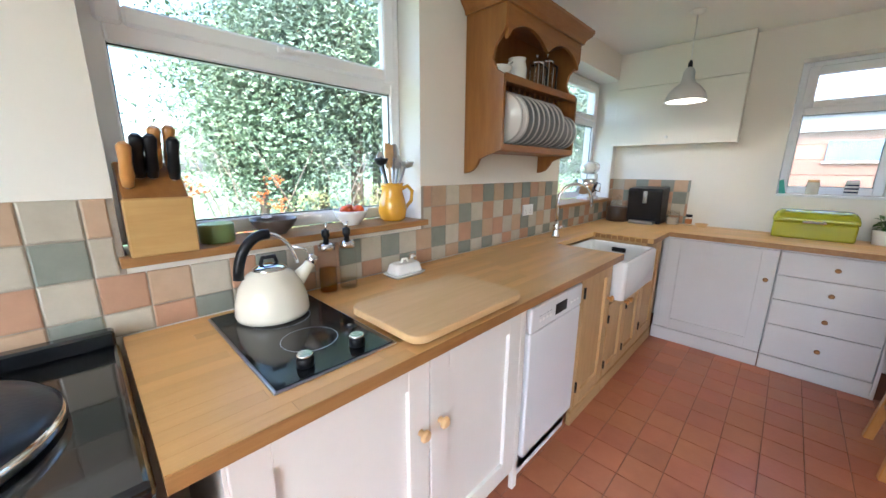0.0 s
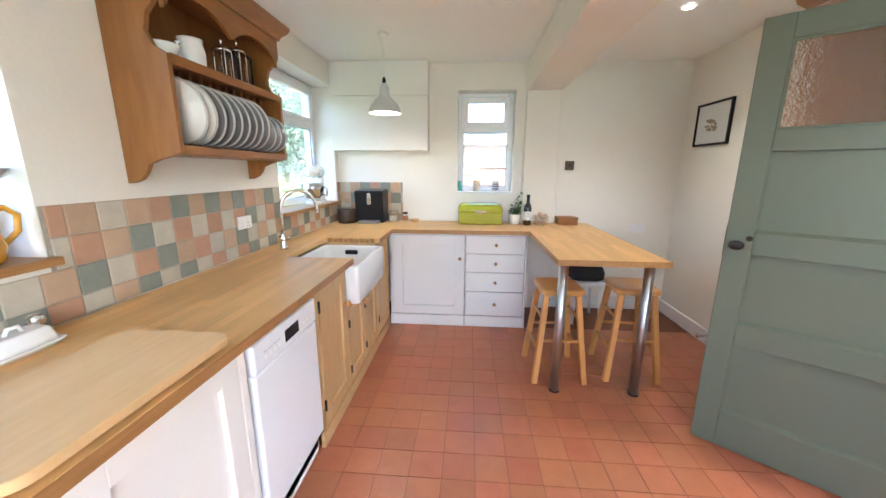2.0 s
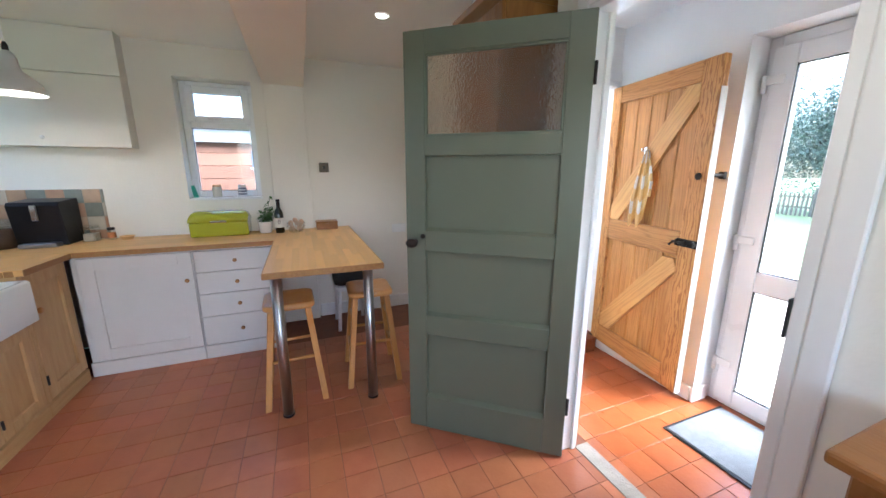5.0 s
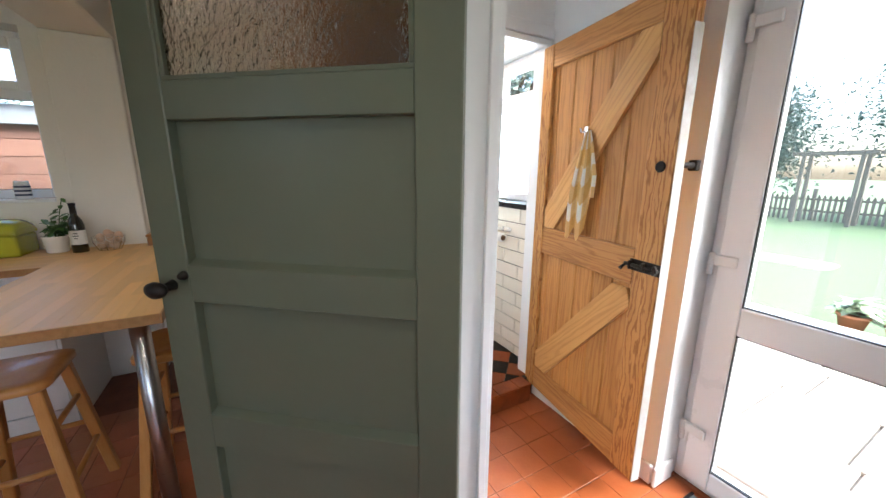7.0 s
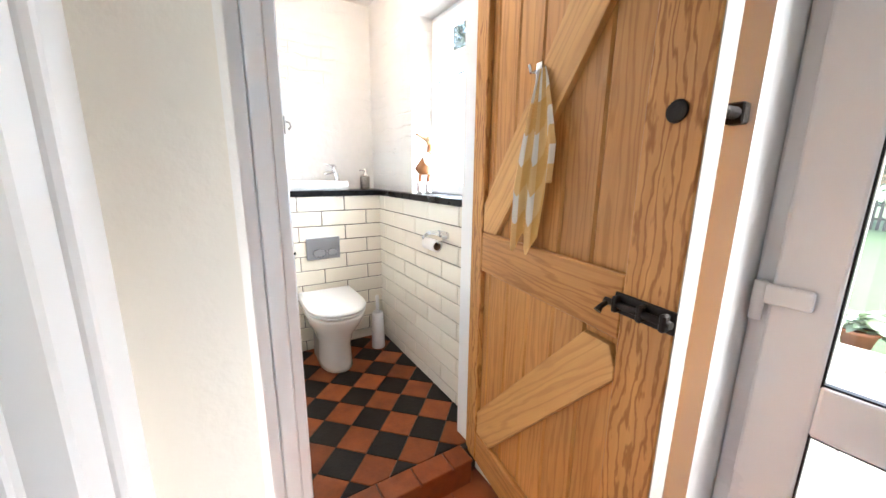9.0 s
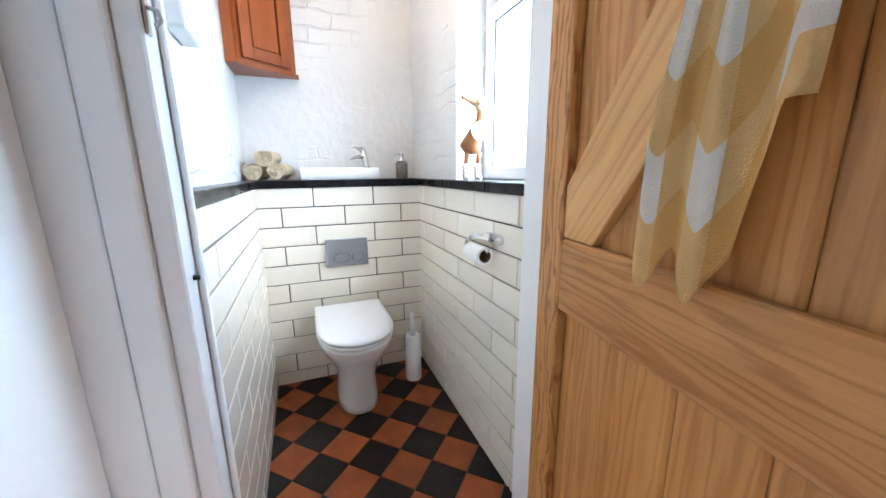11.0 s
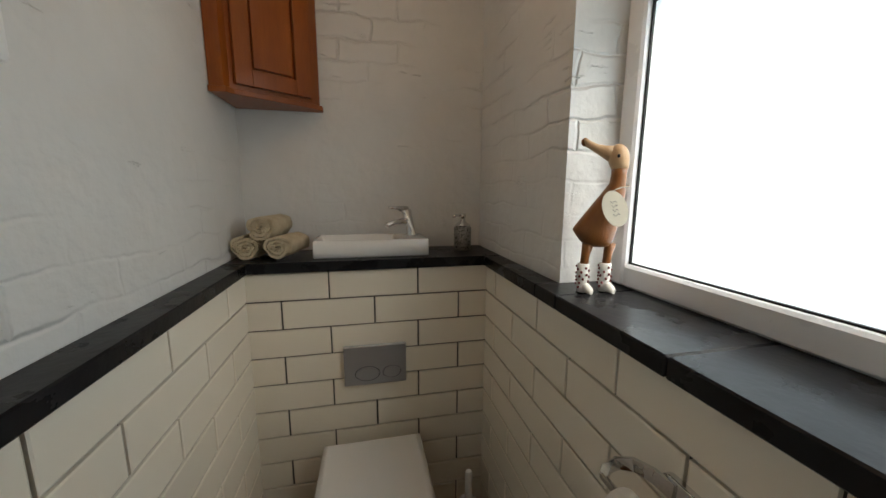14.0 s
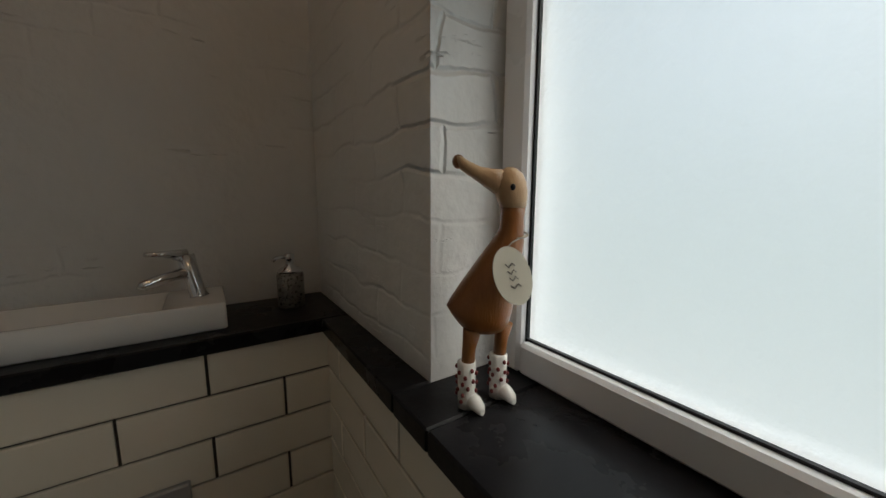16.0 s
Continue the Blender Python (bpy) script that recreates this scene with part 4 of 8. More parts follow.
def plate_rack():
    r = thing("plate_rack", (2.73, 2.42, 1.384), "honey pine wall-mounted plate rack with a moulded cornice", "plate rack")
    x0, x1, yb, yf = 2.30, 3.12, N - 0.004, 2.30
    prof = [(yb, 1.384), (yb - 0.03, 1.388), (yb - 0.06, 1.40), (yb - 0.085, 1.425), (yb - 0.105, 1.46), (yb - 0.15, 1.478), (yb - 0.20, 1.49), (yf, 1.505), (yf, 1.86), (yf + 0.05, 1.89), (yf + 0.075, 1.94), (yf + 0.06, 2.0), (yf + 0.02, 2.04), (yf, 2.07), (yf, 2.17), (yb, 2.17)]
    for x in (x0, x1 - 0.022):
        part("side", prism(None, prof, "x", x, x + 0.022, 0.002), RACK, r)
    part("back", box(None, x0 + 0.022, yb - 0.012, 1.50, x1 - 0.022, yb, 2.17), RACK, r)
    part("shelf", box(None, x0 + 0.022, yf + 0.005, 1.845, x1 - 0.022, yb - 0.012, 1.868, 0.003), RACKX, r)
    part("shelf", box(None, x0 + 0.022, yf + 0.005, 1.497, x1 - 0.022, yb - 0.012, 1.52, 0.003), RACKX, r)
    part("front_rail", box(None, x0 + 0.022, yf, 1.50, x1 - 0.022, yf + 0.02, 1.535, 0.003), RACKX, r)
    part("front_rail", box(None, x0 + 0.022, yf, 1.83, x1 - 0.022, yf + 0.02, 1.87, 0.003), RACKX, r)
    apron = [(x0 + 0.022, 2.17), (x0 + 0.022, 2.02)]
    for i in range(1, 24):
        u = i / 24
        apron.append((x0 + 0.022 + u * (x1 - x0 - 0.044), 2.02 + 0.09 * abs(math.sin(2 * math.pi * u)) ** 0.6 + (0.02 if 0.46 < u < 0.54 else 0)))
    apron += [(x1 - 0.022, 2.02), (x1 - 0.022, 2.17)]
    part("apron", prism(None, apron, "y", yf, yf + 0.018), RACKX, r)
    corn = [(0, 2.17), (0.012, 2.17), (0.018, 2.19), (0.045, 2.215), (0.055, 2.235), (0.055, 2.25), (0, 2.25)]
    bm = rings(None, [[(x0 - d, yb, z), (x0 - d, yf - d, z), (x1 + d, yf - d, z), (x1 + d, yb, z)] for d, z in corn[1:-1]], True, True, False)
    part("cornice", bm, RACKX, r)
    n = 13
    for k in range(n):
        x = x0 + 0.06 + k * (x1 - x0 - 0.12) / (n - 1)
        part("dowel", tube(None, [(x, yf + 0.10, 1.52), (x, yf + 0.10, 1.845)], 0.007, 8), RACK, r)
        part("dowel", tube(None, [(x, yf + 0.19, 1.52), (x, yf + 0.19, 1.845)], 0.006, 8), RACK, r)
    rnd = random.Random(2)
    white = material("white_china", (0.78, 0.77, 0.74), 0.15, 0, (0.74, 0.73, 0.70), 5, bump=0, per="object", spread=0.06, coat=0.3)
    # grey plates, their wells darkened to stand for shade between them
    grey = material("shaded_grey_stoneware", (0.21, 0.215, 0.22), 0.22, 0, (0.16, 0.165, 0.17), 6, bump=0.03, per="object", spread=0.15)
    prof = [(0.004, 0.0), (0.075, 0.0), (0.082, 0.006), (0.132, 0.02), (0.135, 0.023), (0.132, 0.025), (0.08, 0.011), (0.004, 0.009)]
    prof = prof[:3] + [(0.127, 0.018)] + prof[3:6] + [(0.127, 0.0233)] + prof[6:]

    rim = material("pale_grey_glaze", (0.52, 0.51, 0.49), 0.2, 0, (0.47, 0.46, 0.44), 6, bump=0, per="object", spread=0.1)

    def plate(k, well):
        bm = lathe(None, (0, 0, 0), [(q * k, z) for q, z in prof], 32)
        for f in bm.faces:
            m = f.calc_center_median()
            f.material_index = 1 if math.hypot(m.x, m.y) > 0.1265 * k else 0
        return mesh_of("plate", bm, [well, rim])
    big, dark, small = plate(1.0, white), plate(1.0, grey), plate(0.76, grey)
    for k in range(12):
        x = x0 + 0.095 + k * (x1 - x0 - 0.12) / 12
        me, rad = (big, 0.135) if k < 2 else (dark, 0.135) if k < 9 else (small, 0.103)
        ob = new("plate", me)
        ob.matrix_basis = pose(x, yf + rad - 0.045, 1.538 + rad, 0, 90 - 7 - rnd.uniform(0, 3), 0)
        tagged(ob, "round white china dinner plate in the rack" if k < 2 else "round grey stoneware plate in the rack" if k < 9 else "small grey stoneware side plate in the rack", "plate", "plates in the rack")
    return r


def bowl_of(name, at, rt, h, mat, label, foot=0.5, thick=0.004, group="", n=28):
    prof = [(0.002, 0), (rt * foot, 0), (rt * foot, 0.006), (rt * 0.8, h * 0.45), (rt * 0.96, h * 0.85), (rt, h), (rt - thick, h), (rt * 0.93 - thick, h * 0.83), (rt * 0.75 - thick, h * 0.45), (rt * foot * 0.8, 0.012), (0.002, 0.01)]
    return solo(name, lathe(None, at, prof, n), mat, at, label, "bowl", group)


def pendant():
    r = thing("pendant_lamp", (3.88, 1.855, 1.885), "grey-white bell-shaped metal pendant lamp, lit", "lamp")
    at = (3.88, 1.855, 1.885)
    prof = [(0.128, 0), (0.126, 0.02), (0.11, 0.06), (0.075, 0.10), (0.045, 0.125), (0.038, 0.15), (0.036, 0.19), (0.025, 0.215), (0.012, 0.225), (0.01, 0.224), (0.03, 0.20), (0.034, 0.15), (0.042, 0.122), (0.07, 0.098), (0.105, 0.058), (0.122, 0.02), (0.124, 0.0)]
    part("shade", lathe(None, at, prof + [prof[0]], 36, False), material("pale_grey_metal_paint", (0.60, 0.60, 0.59), 0.3, 0, (0.57, 0.57, 0.56), 4, bump=0), r)
    part("bulb", blob(None, (3.88, 1.855, 1.955), (0.03, 0.03, 0.04)), glow("warm_bulb", (1.0, 0.86, 0.62), 8), r)
    part("cord_grip", lathe(None, (3.88, 1.855, 2.105), [(0.014, 0), (0.014, 0.03), (0.006, 0.05)], 14), BLACK, r)
    part("cord", tube(None, [(3.88, 1.855, 2.15), (3.88, 1.855, TOP - 0.02)], 0.0035, 8), PLASTIC, r)
    part("ceiling_rose", lathe(None, (3.88, 1.855, TOP - 0.028), [(0.012, 0), (0.04, 0.008), (0.048, 0.027)], 24), PLASTIC, r)


def stool(at, turn):
    r = thing("bar_stool", (0, 0, 0), "varnished beech bar stool with a dished square seat", "stool", "stools at the breakfast bar")
    h = 0.665
    out = round_rect(-0.165, -0.15, 0.165, 0.15, 0.05, 4)
    inn = [(x * 0.9, y * 0.9) for x, y in out]
    bm = rings(None, [[(x * 0.93, y * 0.93, h - 0.04) for x, y in out], [(x, y, h - 0.03) for x, y in out], [(x, y, h - 0.008) for x, y in out], [(x, y, h) for x, y in inn], [(x * 0.6, y * 0.6, h - 0.008) for x, y in out], [(x * 0.2, y * 0.2, h - 0.012) for x, y in out]])
    part("seat", bm, STOOL, r)
    feet = {}
    for sx in (-1, 1):
        for sy in (-1, 1):
            a, b = Vector((sx * 0.12, sy * 0.105, h - 0.035)), Vector((sx * 0.185, sy * 0.17, 0))
            feet[sx, sy] = (a, b)
            loops = [[p + Vector((u * 0.019, v * 0.019, 0)) for u, v in ((-1, -0.8), (-0.8, -1), (0.8, -1), (1, -0.8), (1, 0.8), (0.8, 1), (-0.8, 1), (-1, 0.8))] for p in (b, a)]
            part("leg", rings(None, loops, True, True, False), STOOL, r)
    for i, j, z in (((-1, -1), (1, -1), 0.22), ((-1, 1), (1, 1), 0.22), ((-1, -1), (-1, 1), 0.30), ((1, -1), (1, 1), 0.30), ((-1, -1), (1, -1), 0.45), ((-1, 1), (1, 1), 0.45)):
        p = [feet[q][1].lerp(feet[q][0], z / (h - 0.035)) for q in (i, j)]
        part("rung", tube(None, p, 0.0115, 8), STOOL, r)
    r.matrix_basis = pose(*at, 0, 0, turn)
    return r


def range_cooker():
    r = thing("range_cooker", (0.2, 2.2, 0), "black enamelled cast-iron range cooker with round hob lids", "cooker")
    x0, x1, y0 = -0.7, 0.785, 1.86
    part("body", box(None, x0, y0 + 0.05, 0.08, x1, N - 0.02, 0.885, 0.01, 2), ENAMEL, r)
    part("top_plate", box(None, x0 - 0.005, y0, 0.886, x1 + 0.005, N - 0.03, 0.925, 0.014, 3), ENAMEL, r)
    part("splash_back", box(None, x0, N - 0.075, 0.926, x1, N - 0.035, 0.972, 0.006), ENAMEL, r)
    part("plinth", box(None, x0 + 0.02, y0 + 0.09, 0, x1 - 0.02, N - 0.05, 0.08), BLACK, r)
    part("towel_rail", tube(None, [(x0 + 0.05, y0 - 0.045, 0.86), (x1 - 0.04, y0 - 0.045, 0.86)], 0.013, 14), CHROME, r, "chrome rail")
    for x in (x0 + 0.08, 0.05, x1 - 0.07):
        part("rail_bracket", tube(None, [(x, y0 - 0.045, 0.86), (x, y0 + 0.05, 0.86)], 0.012, 12), CHROME, r)
    for x in (-0.33, 0.47):
        l = part("hob_lid", lathe(None, (x, 2.17, 0.926), [(0.215, 0), (0.22, 0.012), (0.222, 0.03), (0.21, 0.045), (0.17, 0.055), (0.08, 0.06), (0.002, 0.06)], 48), BLUELID, r, "dark blue domed lid")
        part("lid_rim", rings(None, [[(x + q * math.cos(2 * math.pi * i / 48), 2.17 + q * math.sin(2 * math.pi * i / 48), 0.926 + z) for i in range(48)] for q, z in ((0.2215, 0.006), (0.2265, 0.012), (0.2265, 0.026), (0.2215, 0.032))], True, False), CHROME, l, "chrome rim")
        part("lid_handle", tube(None, [(x - 0.07, 1.945, 0.952), (x - 0.06, 1.925, 0.955), (x + 0.06, 1.925, 0.955), (x + 0.07, 1.945, 0.952)], 0.008), CHROME, l)
    for x in (-0.35, 0.42):
        d = part("oven_door", box(None, x - 0.28, y0 + 0.028, 0.30, x + 0.28, y0 + 0.05, 0.78, 0.01, 2), ENAMEL, r)
        part("handle", tube(None, [(x + 0.18, y0 + 0.01, 0.55), (x + 0.26, y0 - 0.005, 0.55)], 0.01), CHROME, d)
    part("badge", lathe(None, (0, 0, 0), [(0.02, 0), (0.018, 0.004)], 20, squash=0.6), CHROME, r).matrix_basis = pose(0.7 - 0.2, y0 - 2.2 + 0.03, 0.905, 90)


def metro_wall():
    """Bevelled cream tiles in running bond on the three low walls of the toilet."""
    tw, th, g = 0.2975, 0.093, 0.0055

    def tile_mesh(w):
        b = min(0.0035, w / 3)
        bm = rings(None, [[(x0, 0, z0), (x1, 0, z0), (x1, 0, z1), (x0, 0, z1)] for x0, x1, z0, z1 in ((0, w, 0, th), )] + [[(0, -0.007, 0), (w, -0.007, 0), (w, -0.007, th), (0, -0.007, th)], [(b, -0.0085, b), (w - b, -0.0085, b), (w - b, -0.0085, th - b), (b, -0.0085, th - b)]], True, True, False)
        bmesh.ops.recalc_face_normals(bm, faces=bm.faces)
        return mesh_of("tile", bm, METRO)
    cache = {}

    def lay(wall_name, length, place, turn, phase):
        parent = bpy.data.objects[wall_name]
        for r in range(11):
            z1 = 1.170 - r * (th + g)
            u = -phase + (0.15 if r % 2 else 0)
            while u > 0:
                u -= tw + g
            while u < length:
                a, b = max(0, u), min(length, u + tw)
                if b - a > 0.012:
                    w = round(b - a, 3)
                    if w not in cache:
                        cache[w] = tile_mesh(w)
                    piece("tile", cache[w], parent, place(a, z1 - th), (0, 0, turn))
                u += tw + g
    # back wall seen from the door: from the north corner, going south
    lay("wall_cistern_boxing", 0.82, lambda u, z: (4.393, -1.096 - u, z), radians(-90), 0.04)
    lay("wall_dado_south", 1.18, lambda u, z: (4.388 - u, -1.921, z), radians(180), 0.202)
    lay("wall_dado_north", 1.18, lambda u, z: (3.205 + u, -1.092, z), 0.0, 0.178)


range_cooker()
base_cupboard()
dishwasher()
pine_units()
belfast_sink()
worktops()
end_units()
wall_cupboard()
plate_rack()
pendant()
stool((3.39, 0.53, 0), 2)
stool((3.44, 0.006, 0), -3)


# ---- things on the worktop and sills ----
def hob():
    r = thing("ceramic_hob", (1.17, 2.2, 0.926), "black glass two-ring electric hob with a steel edge", "hob")
    part("trim", box(None, 1.002, 1.945, 0.9255, 1.338, 2.495, 0.931, 0.002), STEEL, r)
    part("glass", box(None, 1.009, 1.952, 0.9315, 1.331, 2.488, 0.9345, 0.001), HOBGLASS, r)
    for x in (1.10, 1.245):
        k = part("control_knob", lathe(None, (x, 2.005, 0.9345), [(0.021, 0), (0.021, 0.018), (0.019, 0.024)], 24), BLACK, r)
        part("knob_cap", lathe(None, (x, 2.005, 0.9588), [(0.0195, 0), (0.0195, 0.005), (0.018, 0.007)], 24), CHROME, k, "chrome cap")
    for y, q in ((2.13, 0.075), (2.34, 0.09)):
        part("ring_mark", rings(None, [[(1.17 + a * math.cos(2 * math.pi * i / 40), y + a * math.sin(2 * math.pi * i / 40), 0.9348) for i in range(40)] for a in (q, q + 0.0025)], True, False), SATIN, r)


def kettle():
    c = (1.165, 2.375, 0.935)
    r = thing("kettle", c, "cream enamelled stove-top kettle with a black handle", "kettle")
    part("body", lathe(None, c, [(0.095, 0), (0.108, 0.006), (0.112, 0.02), (0.108, 0.06), (0.094, 0.105), (0.070, 0.142), (0.050, 0.155), (0.046, 0.157)], 40), CREAMENAMEL, r)
    lid = part("lid", lathe(None, (c[0], c[1], c[2] + 0.156), [(0.052, 0), (0.05, 0.006), (0.03, 0.014), (0.012, 0.018)], 28), CHROME, r, "chrome lid")
    part("lid_knob", tube(None, [(c[0] - 0.025, c[1], c[2] + 0.172), (c[0] - 0.018, c[1], c[2] + 0.195), (c[0] + 0.018, c[1], c[2] + 0.195), (c[0] + 0.025, c[1], c[2] + 0.172)], 0.007), BLACK, lid)
    sp = part("spout", tube(None, [(c[0] + 0.075, c[1] - 0.01, c[2] + 0.10), (c[0] + 0.11, c[1] - 0.015, c[2] + 0.135), (c[0] + 0.135, c[1] - 0.02, c[2] + 0.165)], [0.03, 0.02, 0.016], 14), CREAMENAMEL, r)
    part("whistle", tube(None, [(c[0] + 0.128, c[1] - 0.018, c[2] + 0.157), (c[0] + 0.145, c[1] - 0.02, c[2] + 0.18)], [0.019, 0.014], 14), CHROME, sp)
    part("trigger", tube(None, [(c[0] + 0.133, c[1] - 0.018, c[2] + 0.17), (c[0] + 0.115, c[1] - 0.015, c[2] + 0.205), (c[0] + 0.075, c[1] - 0.01, c[2] + 0.22)], 0.004), CHROME, sp)
    arc = [(c[0] + 0.088 * math.cos(a), c[1] - 0.012 * math.cos(a), c[2] + 0.135 + 0.135 * math.sin(a)) for a in (radians(d) for d in range(12, 181, 12))]
    part("handle_bar", tube(None, arc, 0.006, 8), CHROME, r)
    part("grip", tube(None, arc[6:], 0.0155, 12), BLACK, r, "black rounded grip")


def chopping_board():
    bm = prism(None, round_rect(1.345, 1.868, 1.882, 2.215, 0.045), "z", 0.9375, 0.962, 0.004)
    r = solo("chopping_board", bm, BOARD, (1.61, 2.04, 0.926), "thick pale beech chopping board with rounded corners", "chopping board")
    for x, y in ((1.40, 1.92), (1.83, 1.92), (1.40, 2.16), (1.83, 2.16)):
        part("foot", lathe(None, (x, y, 0.9262), [(0.012, 0), (0.012, 0.0115)], 12), BLACK, r)


def bottle(name, at, prof, mat, label, cat="bottle", group=""):
    r = thing(name, at, label, cat, group)
    part("glass", lathe(None, at, prof, 24), mat, r)
    return r


def oil_bottle(x, y, fill):
    z = 0.9255
    r = bottle("oil_bottle", (x, y, z), [(0.033, 0), (0.035, 0.005), (0.035, 0.155), (0.030, 0.168), (0.03, 0.17)], TUMBLER, "tall clear glass %s dispenser with a chrome collar" % fill, "bottle", "oil and vinegar dispensers")
    hue = (0.86, 0.66, 0.26) if fill == "oil" else (0.95, 0.92, 0.86)
    part("contents", lathe(None, (x, y, z + 0.004), [(0.031, 0), (0.032, 0.004), (0.032, 0.09 if fill == "oil" else 0.03)], 24), pane_glass("cooking_" + fill, hue, 0.02), r)
    part("collar", lathe(None, (x, y, z + 0.17), [(0.034, 0), (0.034, 0.018), (0.022, 0.026)], 8), CHROME, r, "faceted chrome collar")
    part("stopper", lathe(None, (x, y, z + 0.196), [(0.012, 0), (0.01, 0.018), (0.016, 0.03), (0.015, 0.05), (0.005, 0.055)], 16), BLACK, r)
    part("spout", tube(None, [(x, y, z + 0.25), (x + 0.008, y, z + 0.275)], [0.005, 0.003]), CHROME, r)


def butter_dish():
    c = (1.775, 2.44, 0.9255)
    r = thing("butter_dish", c, "white china butter dish with a lid", "dish")

    def loop(w, d, z, q=0.02):
        return [(c[0] + x, c[1] + y, c[2] + z) for x, y in round_rect(-w, -d, w, d, q, 4)]
    part("dish", rings(None, [loop(0.075, 0.042, 0), loop(0.088, 0.052, 0.012), loop(0.092, 0.056, 0.018), loop(0.085, 0.05, 0.018)]), PORCELAIN, r)
    part("lid", rings(None, [loop(0.078, 0.046, 0.0185), loop(0.076, 0.044, 0.03), loop(0.07, 0.038, 0.056), loop(0.062, 0.03, 0.062)]), PORCELAIN, r)
    part("lid_handle", tube(None, [(c[0] - 0.02, c[1], c[2] + 0.06), (c[0] - 0.012, c[1], c[2] + 0.078), (c[0] + 0.012, c[1], c[2] + 0.078), (c[0] + 0.02, c[1], c[2] + 0.06)], 0.006), PORCELAIN, r)


def knife_block():
    c = (0.925, 2.585, 1.1585)
    r = thing("knife_block", c, "pale wood knife block full of knives", "knife block")
    b = wood("rubberwood", (0.58, 0.37, 0.14), (0.46, 0.26, 0.08), 0.5, (1.2, 10, 10))
    part("block", prism(None, [(2.502, 1.159), (2.62, 1.159), (2.66, 1.20), (2.66, 1.42), (2.61, 1.42), (2.502, 1.318)], "x", 0.855, 1.005, 0.004), RACK, r)
    part("lower_block", box(None, 0.850, 2.486, 1.1592, 1.010, 2.5015, 1.322, 0.004), b, r)
    for i, (x, s, k) in enumerate(((0.875, 0.5, 0), (0.905, 1.0, 1), (0.935, 1.0, 1), (0.95, 1.5, 0), (0.985, 0.9, 1), (0.985, 1.6, 2))):
        y, z = 2.51 + 0.05 * s, 1.33 + 0.05 * s
        d = Vector((0, -0.45, 0.9))
        p = Vector((x, y, z))
        kn = part("knife_handle", tube(None, [p, p + d * 0.03, p + d * 0.07, p + d * 0.115, p + d * 0.125], [0.0135, 0.0165, 0.0145, 0.0165, 0.009], 12), (STOOL, BLACK, STOOL)[k], r)
        part("bolster", tube(None, [p - d * 0.012, p + d * 0.002], 0.009, 8), CHROME, kn)


